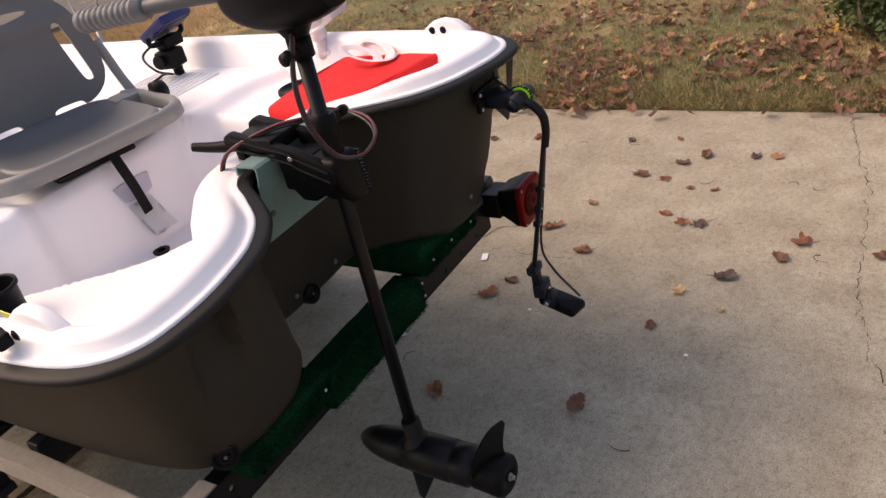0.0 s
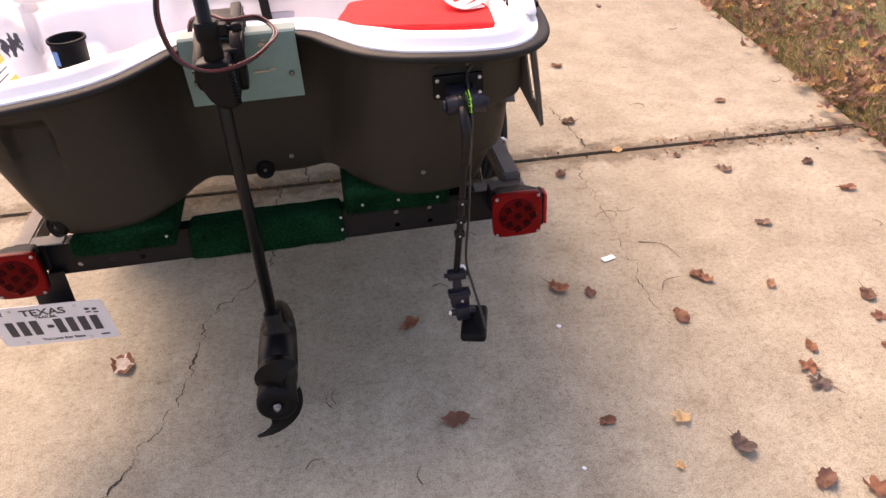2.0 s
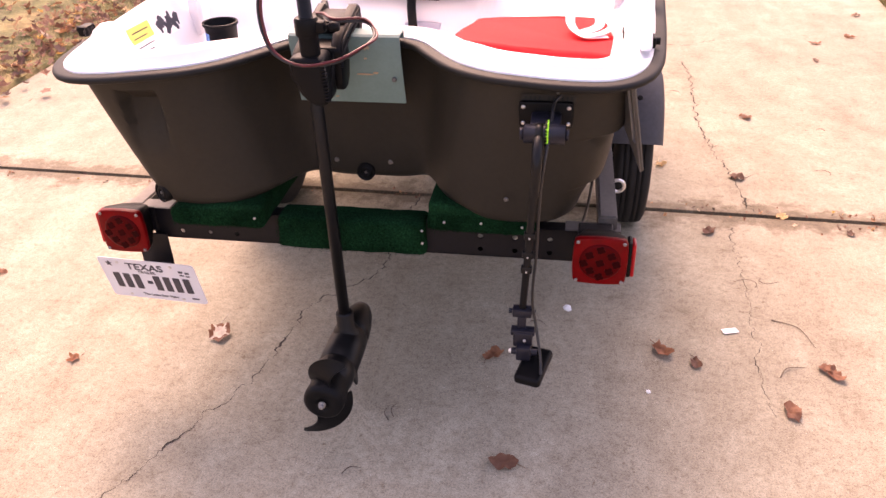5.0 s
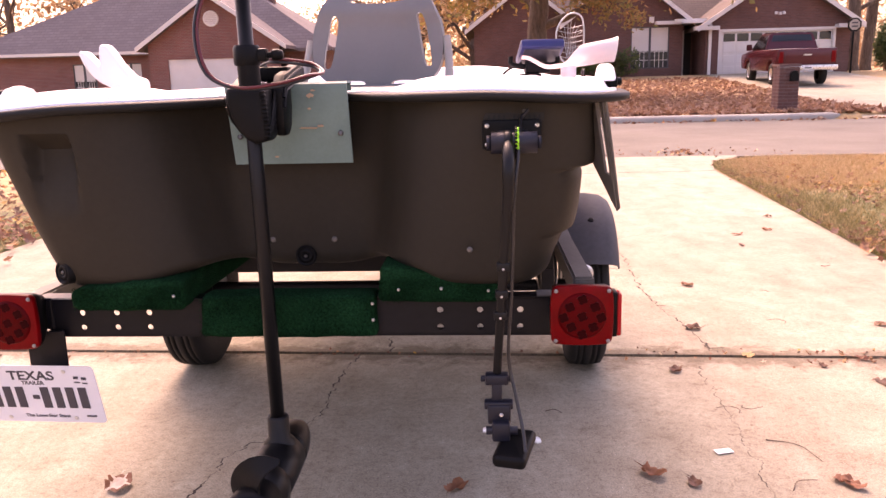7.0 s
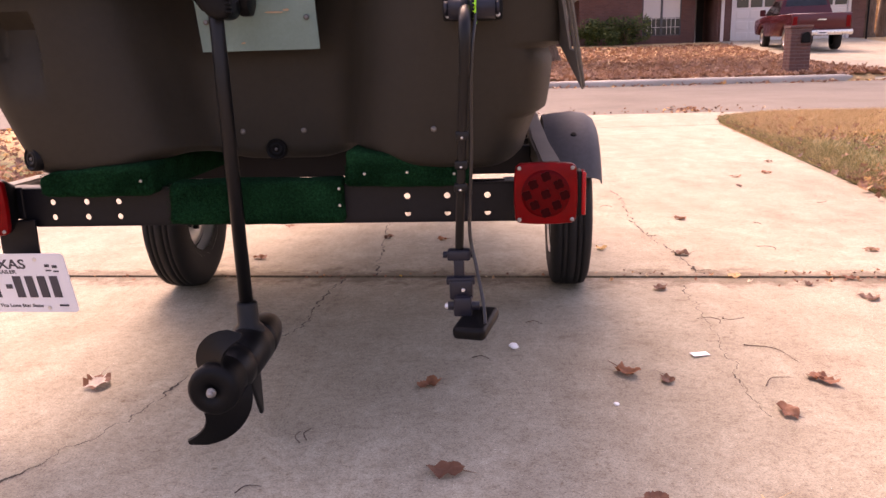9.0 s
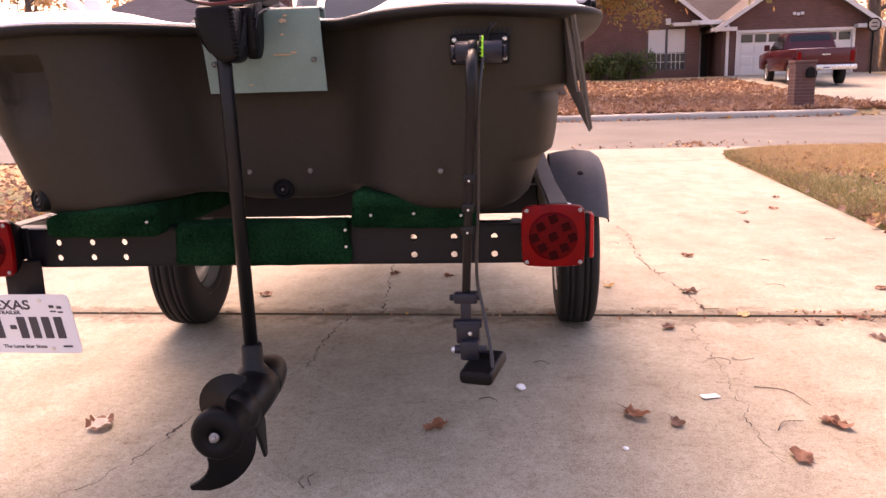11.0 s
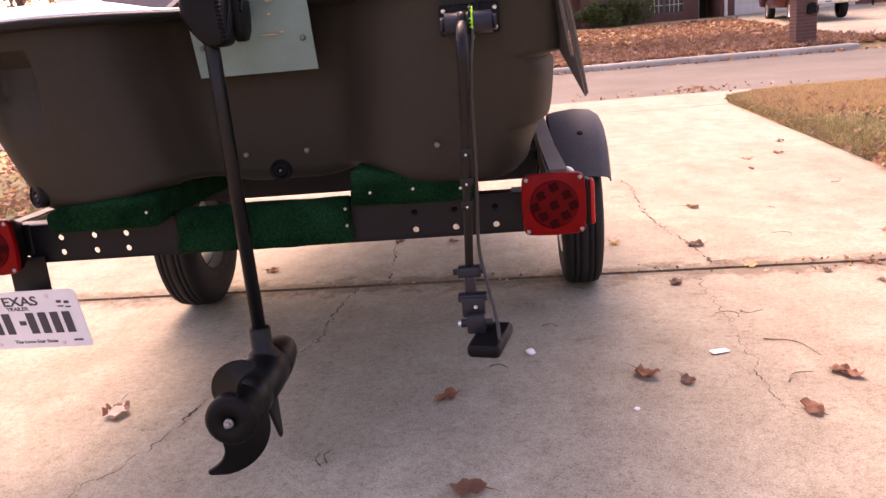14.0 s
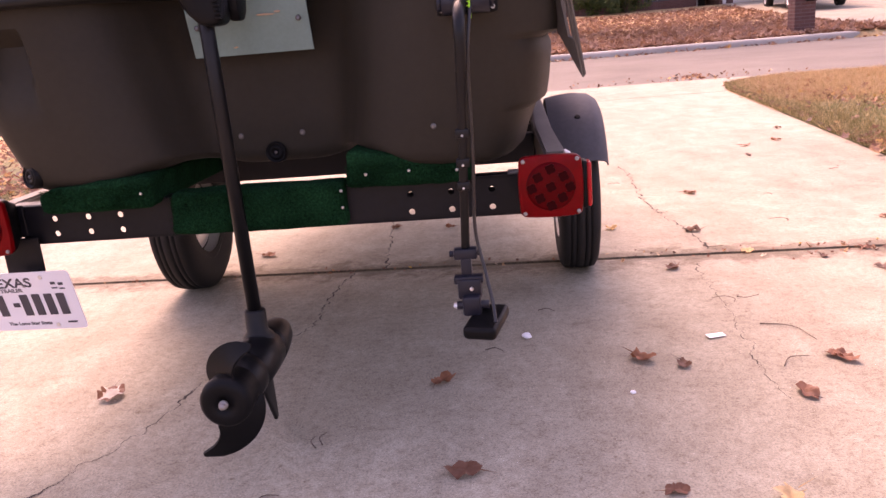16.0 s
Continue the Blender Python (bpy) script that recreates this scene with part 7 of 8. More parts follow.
# ---- trees and shrubs ----
def limb(bm, rng, p, d, length, r, depth, tips, droop=0.0):
    """A branch that wanders, tapers and forks."""
    pts = [p]
    q, v = p.copy(), d.normalized()
    n = 4
    for _ in range(n):
        v = (v + Vector((rng.gauss(0, 0.16), rng.gauss(0, 0.16), rng.gauss(0.03 - droop, 0.10)))).normalized()
        q = q + v * length / n
        pts.append(q.copy())
    tube(bm, pts, (r, r * 0.55), 7 if depth > 1 else 5, 2)
    if depth <= 0:
        tips.append((pts[-1], length))
        return
    for k in range(rng.choice((2, 3, 3))):
        at = pts[rng.choice((2, 3, 4, 4))]
        w = (v + Vector((rng.gauss(0, 0.65), rng.gauss(0, 0.65), rng.gauss(0.12, 0.35)))).normalized()
        limb(bm, rng, at, w, length * rng.uniform(0.55, 0.8), r * 0.52, depth - 1, tips, droop)
    tips.append((pts[-1], length * 0.6))


def tree(name, at, height, r, seed, label, leaf_mat, leaves=2600, leaf=0.09, spread=0.62, lean=(0, 0), first=0.34, limbs=7, depth=2):
    rng = random.Random(seed)
    t = thing(name, label, "tree", at, "trees round the houses")
    bm = mesh()
    tips = []
    pts = [Vector((0, 0, -0.2)), Vector((lean[0] * 0.3, lean[1] * 0.3, height * 0.25)), Vector((lean[0] * 0.7, lean[1] * 0.7, height * 0.55)), Vector((lean[0], lean[1], height))]
    path = smooth_path(pts, 6)
    tube(bm, pts, (r, r * 0.18), 12, 6)
    for v in bm.verts:
        v.co += Vector((noise.noise(v.co * 1.7), noise.noise(v.co * 1.7 + Vector((5, 0, 0))), 0)) * r * 0.25
        if v.co.z < 0.5:
            f = 1 + 0.5 * (0.5 - v.co.z)
            v.co.x, v.co.y = v.co.x * f, v.co.y * f
    for k in range(limbs):
        f = first + (0.95 - first) * k / limbs
        p = path[int(f * (len(path) - 1))]
        ang = k * 2.4 + rng.uniform(-0.4, 0.4)
        d = Vector((math.cos(ang), math.sin(ang), rng.uniform(0.25, 0.8)))
        limb(bm, rng, p, d, height * 0.26 * (1.15 - 0.6 * f) * spread / 0.62, r * 0.45 * (1.1 - f), depth, tips)
    trunk = part("trunk", bm, BARK, t, "rough grey-brown bark", 60)
    co, faces = [], []
    for i in range(leaves):
        p, span = rng.choice(tips)
        c = p + Vector((rng.gauss(0, 1), rng.gauss(0, 1), rng.gauss(0, 0.8))) * span * 0.33
        u = Vector((rng.gauss(0, 1), rng.gauss(0, 1), rng.gauss(0, 1))).normalized()
        w = u.orthogonal().normalized()
        s = leaf * rng.uniform(0.6, 1.4)
        b0 = len(co)
        co += [c - u * s, c + w * s * 0.55, c + u * s, c - w * s * 0.55]
        faces.append((b0, b0 + 1, b0 + 2, b0 + 3))
    me = bpy.data.meshes.new("crown")
    me.from_pydata([tuple(q) for q in co], [], faces)
    me.materials.append(leaf_mat)
    crown = new("crown", me)
    crown.parent = t
    crown["label"] = "sparse autumn leaves"
    return t


oak = tree("oak_tree", (1.9, 27.0, 0.45), 13.0, 0.42, 11, "big oak with golden-brown autumn leaves in the far front yard", OAKLEAF, 9000, 0.14, 0.8, (0.6, 0), 0.24, 10, 3)


def bough(owner, pts, count, seed, leaf_mat, reach=0.5):
    """A low limb that hangs out from its tree, with sprays of leaves along it."""
    rng = random.Random(seed)
    bm = mesh()
    tube(bm, pts, (0.07, 0.012), 7, 5)
    path = smooth_path(pts, 8)
    co, faces = [], []
    sprays = []
    for _ in range(34):
        k = int(len(path) * rng.uniform(0.3, 0.999))
        tip = path[k] + Vector((rng.gauss(0, reach), rng.gauss(0, reach), rng.gauss(-0.12, reach * 0.55)))
        tube(bm, [path[k], path[k].lerp(tip, 0.5) + Vector((0, 0, 0.08)), tip], (0.012, 0.004), 4, 2)
        sprays.append(tip)
    for _ in range(count):
        c = rng.choice(sprays) + Vector((rng.gauss(0, 0.22), rng.gauss(0, 0.22), rng.gauss(-0.04, 0.15)))
        u = Vector((rng.gauss(0, 1), rng.gauss(0, 1), rng.gauss(0, 1))).normalized()
        w = u.orthogonal().normalized()
        q = rng.uniform(0.045, 0.10)
        b0 = len(co)
        co += [c - u * q, c + w * q * 0.55, c + u * q, c - w * q * 0.55]
        faces.append((b0, b0 + 1, b0 + 2, b0 + 3))
    part("bough", bm, BARK, owner, "low hanging limb", 60)
    me = bpy.data.meshes.new("foliage")
    me.from_pydata([tuple(q) for q in co], [], faces)
    me.materials.append(leaf_mat)
    ob = new("foliage", me)
    ob.parent = owner


bough(oak, [(0.2, -0.2, 3.6), (0.9, -1.5, 3.5), (1.8, -2.6, 2.9), (2.6, -3.2, 2.35)], 1500, 301, OAKLEAF)
bough(oak, [(0.1, -0.3, 4.4), (1.2, -1.6, 4.3), (2.4, -2.8, 3.7), (3.3, -3.4, 3.2)], 1500, 302, OAKLEAF, 0.6)
bough(oak, [(-0.1, -0.3, 3.9), (-0.9, -1.8, 3.7), (-1.9, -2.8, 3.2), (-2.6, -3.2, 2.9)], 1300, 303, OAKLEAF, 0.6)
tree("tree", (-22.3, 52.0, 0.0), 17.0, 0.46, 4, "tall bare-trunked tree behind the grey roof", TREELEAF, 700, 0.16, 0.5, (-1.2, 0), 0.5)
tree("tree", (-26.5, 50.0, 0.0), 11.0, 0.30, 21, "thin autumn tree with brown leaves behind the house", TREELEAF, 1500, 0.17, 0.6, (0.5, 0.3), 0.3)
tree("tree", (-28.0, 46.0, 0.0), 14.0, 0.34, 22, "thin autumn tree with brown leaves behind the house", TREELEAF, 1700, 0.17, 0.7, (-0.5, 0.3), 0.3)
tree("tree", (-33.5, 48.0, 0.0), 15.0, 0.34, 23, "thin autumn tree with brown leaves behind the house", TREELEAF, 1700, 0.17, 0.7, (0.3, 0.3), 0.25)
tree("tree", (-22.2, 58.0, 0.0), 12.0, 0.26, 24, "thin autumn tree with brown leaves behind the house", TREELEAF, 900, 0.17, 0.5, (0.1, 0.3), 0.4)
tree("tree", (-4.5, 55.0, 0.3), 13.0, 0.36, 31, "autumn tree with sparse orange-brown leaves behind the houses", TREELEAF, 5200, 0.19, 0.8, (0.4, 0), 0.14, 12)
tree("tree", (-0.6, 50.0, 0.5), 12.0, 0.34, 35, "autumn tree with sparse orange-brown leaves behind the houses", TREELEAF, 6000, 0.18, 0.8, (-0.4, 0), 0.12, 12)
tree("tree", (4.5, 53.0, 0.5), 14.0, 0.36, 36, "autumn tree with sparse orange-brown leaves behind the houses", TREELEAF, 3400, 0.16, 0.7, (-0.4, 0), 0.25, 9)
tree("tree", (12.8, 50.0, 0.6), 14.0, 0.34, 41, "bare spreading tree behind the roof", TREELEAF, 900, 0.15, 0.75, (0.8, 0), 0.3, 9)
tree("tree", (18.6, 41.0, 0.6), 15.0, 0.36, 51, "tall tree with ivy-green patches beside the garage", OAKLEAF, 3200, 0.12, 0.5, (-0.3, 0), 0.3)
tree("tree", (19.9, 42.5, 0.6), 16.0, 0.32, 52, "tall slim tree beside the garage", TREELEAF, 1500, 0.13, 0.45, (0.7, 0), 0.45)
tree("tree", (24.0, 46.0, 0.6), 14.0, 0.36, 53, "autumn tree with sparse orange-brown leaves behind the houses", TREELEAF, 4200, 0.15, 0.7, (0.5, 0), 0.3)


def shrub(at, sx, sy, sz, seed, label, leaves=2600, leaf=0.035, mat=None):
    """A bush: twigs from the foot and a ragged mass of leaves."""
    rng = random.Random(seed)
    s = thing("shrub", label, "shrub", at)
    bm = mesh()
    for _ in range(14):
        tube(bm, [(rng.gauss(0, 0.06), rng.gauss(0, 0.06), -0.02), (rng.gauss(0, 0.3) * sx, rng.gauss(0, 0.3) * sy, sz * 0.5), (rng.gauss(0, 0.5) * sx, rng.gauss(0, 0.5) * sy, sz * rng.uniform(0.7, 1.05))], (0.012, 0.004), 5, 3)
    part("twigs", bm, BARK, s)
    co, faces = [], []
    lumps = [(Vector((rng.uniform(-0.7, 0.7) * sx, rng.uniform(-0.7, 0.7) * sy, rng.uniform(0.25, 0.8) * sz)), rng.uniform(0.28, 0.5)) for _ in range(16)]
    for _ in range(leaves):
        c0, rr = rng.choice(lumps)
        d = Vector((rng.gauss(0, 1), rng.gauss(0, 1), rng.gauss(0, 1))).normalized() * rr * rng.uniform(0.6, 1.05)
        c = c0 + Vector((d.x * sx, d.y * sy, d.z * sz * 0.8))
        if c.z < 0.01:
            continue
        u = Vector((rng.gauss(0, 1), rng.gauss(0, 1), rng.gauss(0, 0.8))).normalized()
        w = u.orthogonal().normalized()
        q = leaf * rng.uniform(0.6, 1.4)
        b0 = len(co)
        co += [c - u * q, c + w * q * 0.5, c + u * q, c - w * q * 0.5]
        faces.append((b0, b0 + 1, b0 + 2, b0 + 3))
    me = bpy.data.meshes.new("foliage")
    me.from_pydata([tuple(q) for q in co], [], faces)
    me.materials.append(mat or SHRUB)
    f = new("foliage", me)
    f.parent = s
    return s


shrub((5.9, 35.6, yard_z(5.9, 35.6)), 1.1, 0.6, 1.25, 61, "dark green hedge under the window", 3200, 0.07)
shrub((4.2, 35.8, yard_z(4.2, 35.8)), 0.9, 0.6, 1.1, 62, "dark green hedge under the window", 2600, 0.07)
shrub((18.2, 36.5, yard_z(18.2, 36.5)), 0.9, 0.9, 2.2, 63, "tall dark shrub at the garage corner", 3000, 0.08)
shrub((3.18, -0.62, 0.02), 0.32, 0.32, 0.42, 64, "small bright green shrub on the lawn", 5200, 0.018)


def woods():
    """A far belt of bare and brown trees that closes the view between the houses."""
    rng = random.Random(77)
    co, faces = [], []
    for _ in range(330):
        x, y = rng.uniform(-110, 110), rng.uniform(66, 95)
        h, rr = rng.uniform(4.0, 10.5), rng.uniform(0.1, 0.25)
        b0 = len(co)
        co += [(x - rr, y, -1), (x + rr, y, -1), (x + rr * 0.2, y, h), (x - rr * 0.2, y, h), (x, y - rr, -1), (x, y + rr, -1), (x, y + rr * 0.2, h), (x, y - rr * 0.2, h)]
        faces += [(b0, b0 + 1, b0 + 2, b0 + 3), (b0 + 4, b0 + 5, b0 + 6, b0 + 7)]
        for _ in range(140):
            c = Vector((x + rng.gauss(0, 1.4), y + rng.gauss(0, 1.4), h * rng.uniform(0.05, 1.0) ** 0.8 + rng.gauss(0, 0.4)))
            u = Vector((rng.gauss(0, 1), rng.gauss(0, 1), rng.gauss(0, 1))).normalized()
            w = u.orthogonal().normalized()
            s = rng.uniform(0.12, 0.4)
            b0 = len(co)
            co += [tuple(c - u * s), tuple(c + w * s * 0.5), tuple(c + u * s), tuple(c - w * s * 0.5)]
            faces.append((b0, b0 + 1, b0 + 2, b0 + 3))
    me = bpy.data.meshes.new("far_woods")
    me.from_pydata(co, [], faces)
    me.materials.append(TREELEAF)
    tagged(new("far_woods", me), "far belt of brown winter woods", "woods", kind="stuff")


woods()

# ---- fallen leaves and litter ----
def leaf_shape(kind, rng, size):
    """One curled leaf with a stem. kind: oval, star or oak."""
    n = 26
    out = []
    for k in range(n):
        a_ = 2 * math.pi * k / n
        if kind == "oval":
            r = 0.42 + 0.10 * math.cos(2 * a_) + 0.05 * math.cos(a_) + 0.07 * rng.uniform(-1, 1)
        elif kind == "star":
            r = 0.22 + 0.30 * abs(math.cos(2.5 * a_ + 0.35 * math.sin(a_))) ** 1.5 * (0.7 + 0.3 * math.cos(a_)) + 0.06 * rng.uniform(-1, 1)
        else:
            r = (0.34 + 0.16 * math.cos(2 * a_)) * (0.80 + 0.24 * math.cos(7 * a_))
        out.append((r * math.cos(a_) * size, r * math.sin(a_) * size))
    curl, twist, cup_ = rng.uniform(0.2, 1.0), rng.uniform(-1, 1), rng.uniform(-0.3, 0.6)
    co, faces = [], []
    lift = lambda x, y: size * (curl * (abs(y) / size) ** 1.5 * 0.7 + 0.25 * twist * (x / size) * (y / size) + cup_ * (x / size) ** 2 * 0.6 + 0.20 * noise.noise((x / size * 4, y / size * 4, curl * 9)))  # noqa: E731
    rings = []
    for f in (1.0, 0.62, 0.28):
        rings.append([len(co) + k for k in range(n)])
        for x, y in out:
            co.append((x * f, y * f, lift(x * f, y * f)))
    co.append((0, 0, lift(0, 0)))
    for a_, b_ in zip(rings, rings[1:]):
        for k in range(n):
            faces.append((a_[k], a_[(k + 1) % n], b_[(k + 1) % n], b_[k]))
    for k in range(n):
        faces.append((rings[-1][k], rings[-1][(k + 1) % n], len(co) - 1))
    b0 = len(co)
    ang = rng.uniform(-0.5, 0.5)
    tip = (-size * 0.95, size * ang, size * rng.uniform(0.05, 0.3))
    co += [(-size * 0.4, -0.0012, 0.002), (-size * 0.4, 0.0012, 0.002), tip, (-size * 0.4, 0, 0.0045)]
    faces += [(b0, b0 + 1, b0 + 2), (b0 + 1, b0 + 3, b0 + 2), (b0 + 3, b0, b0 + 2)]
    low = min(z for _, _, z in co)
    return [(x, y, z - low + 0.0006) for x, y, z in co], faces


def leaf_mesh(kind, seed, size, mat):
    co, faces = leaf_shape(kind, random.Random(seed), size)
    me = bpy.data.meshes.new("leaf")
    me.from_pydata(co, [], faces)
    for p in me.polygons:
        p.use_smooth = True
    me.materials.append(mat)
    return me


OVALS = [leaf_mesh("oval", 100 + k, 0.062, DEADLEAF) for k in range(6)]
STARS = [leaf_mesh("star", 200 + k, 0.085, DEADLEAF) for k in range(3)]
OAKS = [leaf_mesh("oak", 300 + k, 0.095, DEADLEAF) for k in range(2)]
GOLDS = [leaf_mesh("star", 400 + k, 0.075, GOLDLEAF) for k in range(2)]


def leaves(spots, meshes, label, seed):
    rng = random.Random(seed)
    for k, (x, y, s) in enumerate(spots):
        ob = new("leaf", meshes[k % len(meshes)])
        ob.location, ob.rotation_euler, ob.scale = (x, y, 0.0), (0, 0, rng.uniform(0, 6.28)), (s, s, s)
        tagged(ob, label, "leaf", "fallen leaves on the driveway")


leaves([(0.314, 0.267, 1.0), (0.796, 0.349, 1.1), (0.889, 0.304, 0.75), (1.117, 0.127, 1.05), (0.388, -0.143, 1.1), (1.18, 1.504, 1.0), (1.016, 1.061, 0.9), (1.058, -0.365, 1.1), (1.197, -0.507, 1.0), (0.763, -0.226, 0.7), (1.258, 0.299, 0.9), (1.249, 0.316, 0.8), (1.81, -0.022, 0.9), (1.882, -0.098, 1.0), (1.897, -0.286, 0.8), (1.696, 0.114, 1.0), (1.411, -0.076, 0.7), (-0.481, 1.505, 0.9), (1.306, 2.152, 0.9)], OVALS, "curled brown dead leaf lying on the concrete", 1)
leaves([(1.59, 0.552, 0.8), (1.992, 0.699, 0.9), (1.964, 0.918, 0.8), (2.031, 0.049, 0.6), (1.61, -0.196, 0.5), (1.613, -0.106, 0.5), (1.447, 0.224, 0.7), (1.264, -0.788, 0.9), (1.643, 0.937, 0.8), (2.008, 0.257, 0.7), (-0.508, 2.091, 0.7), (-0.005, 1.838, 0.8), (0.233, 1.795, 0.7), (1.663, 1.159, 0.7), (1.505, 1.096, 0.6), (1.894, 1.538, 0.8), (1.877, 3.321, 0.9), (2.264, 3.928, 0.9), (2.104, 3.455, 0.9), (1.814, 3.003, 0.7)], OVALS, "small brown dead leaf on the driveway", 2)
leaves([(1.30, -0.556, 1.0), (1.365, -0.147, 0.8), (1.36, -0.214, 0.9), (-0.912, 0.102, 0.6), (1.672, 0.01, 0.7), (1.898, -0.366, 0.8), (2.322, 0.366, 0.8), (-1.44, 0.509, 0.8), (1.628, 0.958, 0.6)], STARS, "brown pointed maple leaf on the driveway", 3)
leaves([(-0.527, 0.277, 1.2)], [leaf_mesh("oval", 350, 0.072, PALELEAF)], "bleached curled leaf with a dark scalloped edge on the driveway", 6)
pale = [ob for ob in bpy.data.objects if ob.name.startswith("leaf") and abs(ob.location.x + 0.527) < 1e-4][0]
pale.data.materials.append(DEADLEAF)
for p in pale.data.polygons:
    p.material_index = 1 if p.index < 26 and p.index % 4 != 3 else 0
leaves([(0.914, -0.882, 1.0), (2.321, 0.603, 0.8)], OAKS, "lobed purple-brown oak leaf on the driveway", 4)
leaves([(0.953, -0.25, 0.85), (1.289, 1.193, 0.7), (0.881, 1.602, 0.8), (0.887, -0.399, 0.45), (2.321, 0.55, 0.7)], GOLDS, "pale golden leaf on the driveway", 5)

bm = mesh()
box(bm, -0.024, 0.024, -0.011, 0.011, 0.0006, 0.0022, m=pose(1.005, 0.467, 0, 0, 4, 20))
for v in bm.verts:
    v.co.z = max(0.0006, v.co.z + 0.004 * abs(math.sin(v.co.x * 60)))
tagged(part("paper_scrap", bm, PAPER), "small white paper scrap on the concrete", "paper")
for name, x, y, r, label in (("pebble", 0.523, 0.524, 0.014, "pale stone chip on the concrete"), ("washer", 0.749, 0.167, 0.007, "tiny bright washer on the concrete"), ("pebble", 0.66, -0.36, 0.006, "tiny pale stone chip on the concrete")):
    bm = mesh()
    bmesh.ops.create_icosphere(bm, subdivisions=2, radius=r)
    for v in bm.verts:
        v.co *= 1 + 0.4 * noise.noise(v.co * 90)
        v.co.z = v.co.z * 0.5 + r * 0.4
    ob = part(name, bm, PAPER, smooth=60)
    ob.location = (x, y, 0)
    tagged(ob, label, "pebble" if name == "pebble" else "washer")


def twig(pts, r=0.0016):
    bm = mesh()
    tube(bm, [(x, y, z) for x, y, z in pts], (r, r * 0.5), 5, 5)
    tagged(part("twig", bm, BARK), "thin dry twig on the concrete", "twig", "twigs on the driveway")


for x, y, a_, n in ((1.137, 0.54, -0.5, 0.16), (1.112, 0.271, 1.0, 0.09), (0.56, 0.725, 0.1, 0.05), (0.412, 0.448, 0.1, 0.05), (0.068, -0.028, 2.2, 0.05), (0.271, -0.331, 1.9, 0.06), (-0.006, -0.225, 0.9, 0.05), (0.079, -0.015, 2.0, 0.05)):
    twig([(x, y, 0.002), (x + n * 0.5 * math.cos(a_), y + n * 0.5 * math.sin(a_), 0.006), (x + n * math.cos(a_ - 0.4), y + n * math.sin(a_ - 0.4), 0.003)])


rng = random.Random(77)
for _ in range(15):
    x, y, a_, n = rng.uniform(1.0, 2.25), rng.uniform(-0.9, 2.6), rng.uniform(0, 6.28), rng.uniform(0.035, 0.08)
    twig([(x + n * 0.5 * f * math.cos(a_ + f * 1.3), y + n * 0.5 * f * math.sin(a_ + f * 1.3), 0.002 + 0.004 * (f % 2)) for f in (0.0, 0.6, 1.2, 1.8)], 0.0014)


def litter(name, count, seed, place, size, label, mat=LITTER, grass=False):
    """Thousands of small leaves (or blades) joined into one mesh."""
    rng = random.Random(seed)
    co, faces = [], []
    for _ in range(count):
        got = place(rng)
        if got is None:
            continue
        x, y, z = got
        s = size * rng.uniform(0.6, 1.35)
        b0 = len(co)
        a_ = rng.uniform(0, 6.28)
        c, n = math.cos(a_), math.sin(a_)
        if grass:
            h = s * rng.uniform(0.7, 1.3)
            lx, ly = rng.gauss(0, 0.6) * h, rng.gauss(0, 0.6) * h
            co += [(x - c * 0.0022, y - n * 0.0022, z), (x + c * 0.0022, y + n * 0.0022, z), (x + lx, y + ly, z + h)]
            faces.append((b0, b0 + 1, b0 + 2))
            continue
        tx, ty, cu = rng.gauss(0, 0.4), rng.gauss(0, 0.4), rng.uniform(0.0, 0.9)
        outl = [(k_ * math.cos(f), 0.8 * k_ * math.sin(f)) for k_, f in ((rng.uniform(0.75, 1.15) if k % 2 else rng.uniform(0.38, 0.7), k * 0.6283) for k in range(10))]
        for u, v in (*outl, (0.0, 0.0)):
            co.append((x + s * 0.5 * (u * c - v * n), y + s * 0.5 * (u * n + v * c), z + 0.012 + s * 0.5 * (u * tx + v * ty + cu * (abs(v) + 0.4 * u * u))))
        for k in range(10):
            faces.append((b0 + k, b0 + (k + 1) % 10, b0 + 10))
    me = bpy.data.meshes.new(name)
    me.from_pydata(co, [], faces)
    me.materials.append(mat)
    return tagged(new(name, me), label, "leaves" if not grass else "grass", kind="stuff")


def east_spot(rng):
    y = rng.uniform(-4.5, 7.6)
    x = drive_edge(y) + rng.uniform(-0.03, 1.0) * rng.choice((0.9, 2.2, 3.5, 3.5, 3.5, 3.5))
    if noise.noise((x * 2.3, y * 2.3, 4)) < rng.uniform(-0.5, 0.45) or rng.random() < 0.94 * ss(1.6, 3.6, y):
        return None
    return x, y, 0.018 + 0.03 * ss(0, 0.6, x - drive_edge(y)) - 0.1 * ss(7.0, 8.0, y)


def west_spot(rng):
    y, x = rng.uniform(-1, 7.6), DRIVE_L - rng.uniform(-0.05, 1.0) * rng.choice((0.5, 2.5, 6))
    return x, y, 0.02 + 0.03 * ss(0, 0.6, DRIVE_L - x) - 0.1 * ss(7.0, 8.0, y)


def yard_spot(rng):
    x, y = rng.uniform(-14, 11.5), 14.9 + 19.5 * rng.random() ** 1.5
    if x > 8.4 + 1.7 * ss(15, 30, y) and y < 35.6:
        return None
    return x, y, yard_z(x, y)


def gutter_spot(rng):
    return rng.uniform(-3, 9), 14.55 - abs(rng.gauss(0, 0.18)), -0.012


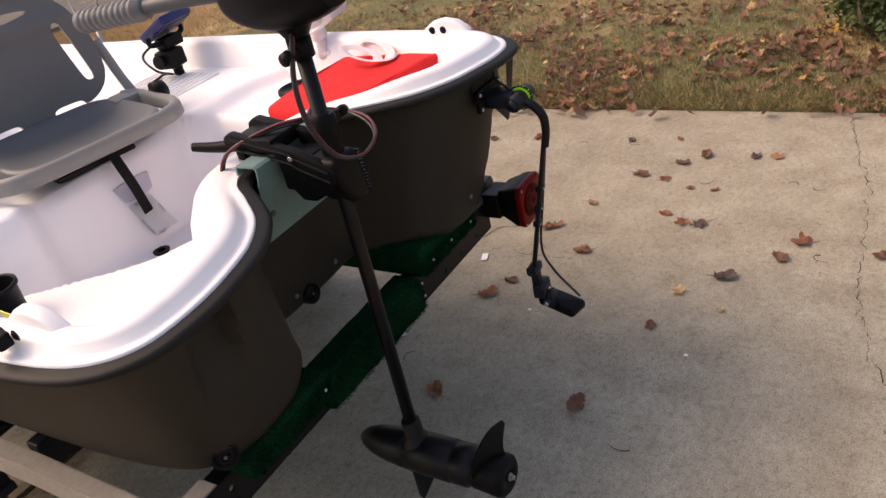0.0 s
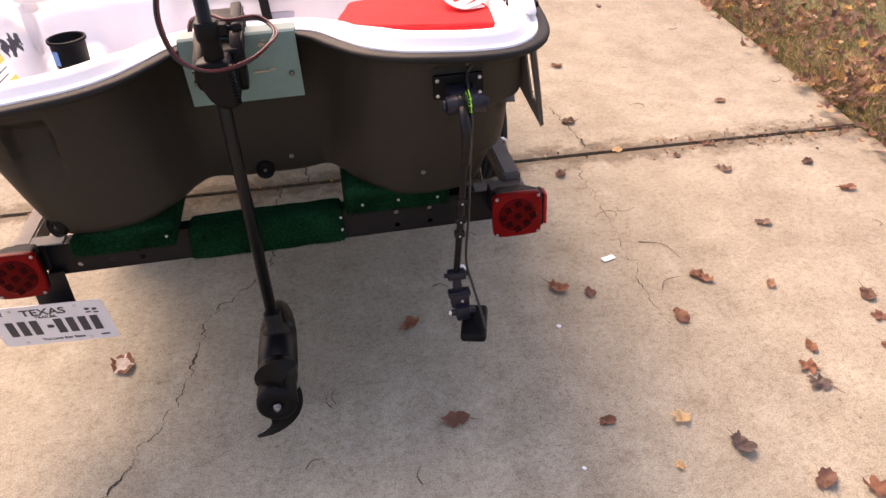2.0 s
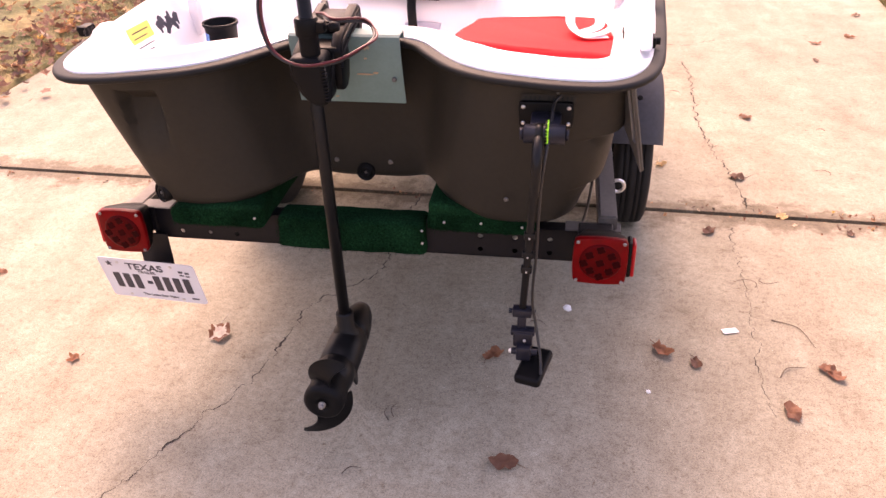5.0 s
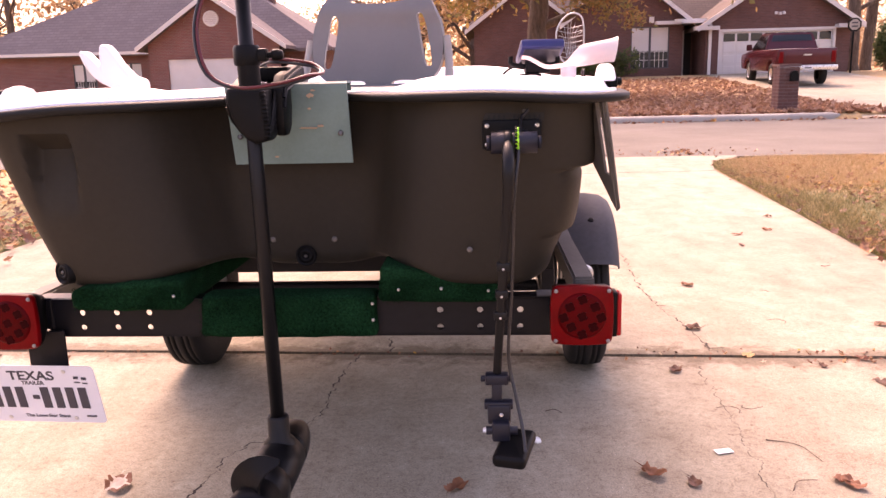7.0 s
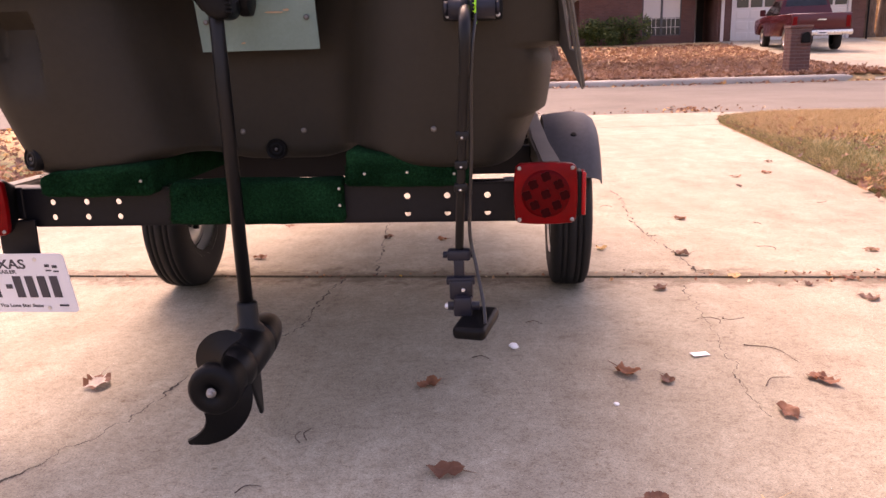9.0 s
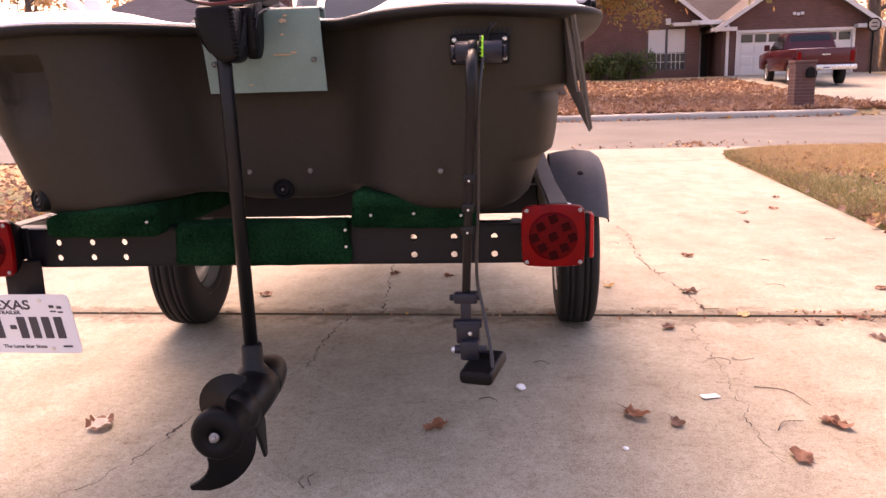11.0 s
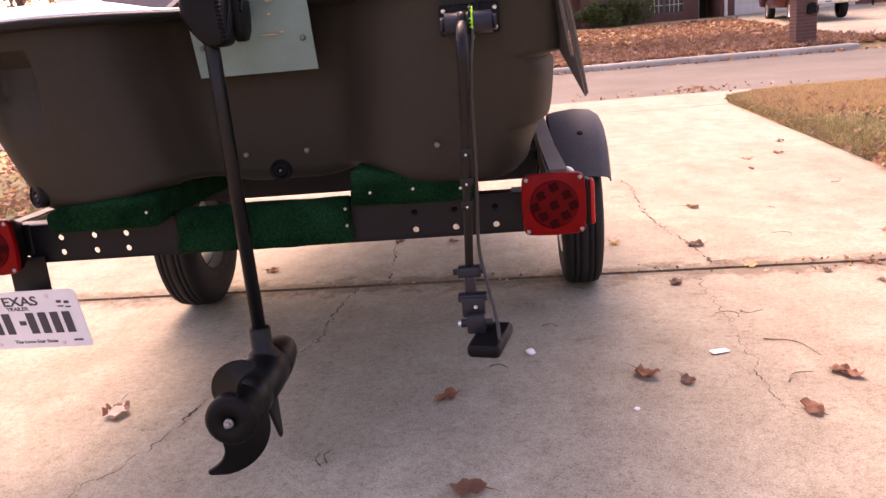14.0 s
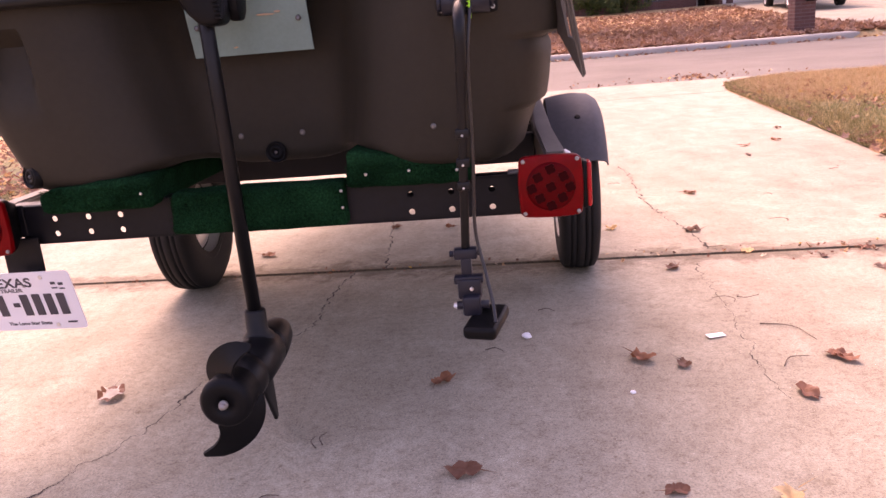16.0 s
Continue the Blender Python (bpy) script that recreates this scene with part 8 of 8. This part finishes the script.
litter("leaf_litter", 21000, 1, east_spot, 0.056, "brown and orange fallen leaves on the lawn")
litter("leaf_litter", 4200, 2, west_spot, 0.065, "brown fallen leaves on the lawn")
litter("leaf_litter", 30000, 3, yard_spot, 0.16, "deep brown leaf cover on the yard across the street", YARDLEAF)
litter("leaf_litter", 260, 4, gutter_spot, 0.09, "brown leaves along the kerb")
litter("leaf_litter", 90, 5, lambda r: (r.gauss(2.2, 1.2), 8.05 + abs(r.gauss(0, 0.4)), -0.012), 0.038, "brown leaves at the street's edge")


def joint_spot(rng):
    x = 2.3 - abs(rng.gauss(0, 0.45))
    return x, 1.225 - 0.15 * (x + 0.1) / 4.9 + rng.gauss(0.0, 0.04) - 0.01, -0.010


def border_spot(rng):
    y = rng.uniform(2.2, 6.6)
    x = drive_edge(y) + abs(rng.gauss(0.02, 0.36))
    if noise.noise((x * 2.0, y * 1.2, 14)) < rng.uniform(-0.4, 0.35):
        return None
    return x, y, 0.016 + 0.03 * ss(0, 0.6, x - drive_edge(y))


litter("leaf_litter", 2200, 10, border_spot, 0.050, "pale and brown leaves drifted along the driveway's edge")
litter("leaf_litter", 60, 12, lambda r: (r.gauss(2.75, 0.2), 8.45 + r.gauss(0, 0.22), -0.012), 0.06, "dark leaf drift at the street's edge")
litter("leaf_litter", 150, 8, joint_spot, 0.017, "crumbled brown leaf debris along the driveway joint")
litter("leaf_litter", 130, 9, lambda r: (r.uniform(-2.3, 2.3), 1.235 + r.gauss(0, 0.02), -0.010), 0.016, "crumbled brown leaf debris along the driveway joint")


def blade_spot(rng):
    y = rng.uniform(-3.2, 7.4)
    x = drive_edge(y) + abs(rng.gauss(0, 1)) * rng.choice((0.15, 0.9, 1.6))
    return x, y, 0.012 + 0.03 * ss(0, 0.6, x - drive_edge(y)) - 0.1 * ss(7.0, 8.0, y)


def dry_spot(rng):
    y = 4.9 + 2.5 * rng.random() ** 0.8
    x = drive_edge(y) + 0.1 + abs(rng.gauss(0, 1)) * rng.choice((0.9, 1.6))
    return x, y, 0.014 + 0.03 * ss(0, 0.6, x - drive_edge(y)) - 0.1 * ss(7.0, 8.0, y)


litter("grass", 95000, 6, blade_spot, 0.036, "short green and straw-coloured grass", GRASSBLADE, True)
litter("grass", 42000, 16, dry_spot, 0.040, "dry straw-coloured grass near the street", STRAWBLADE, True)
litter("grass", 14000, 7, lambda r: (DRIVE_L - abs(r.gauss(0, 1.2)), r.uniform(0, 7.4), 0.02), 0.035, "short green and straw-coloured grass", GRASSBLADE, True)
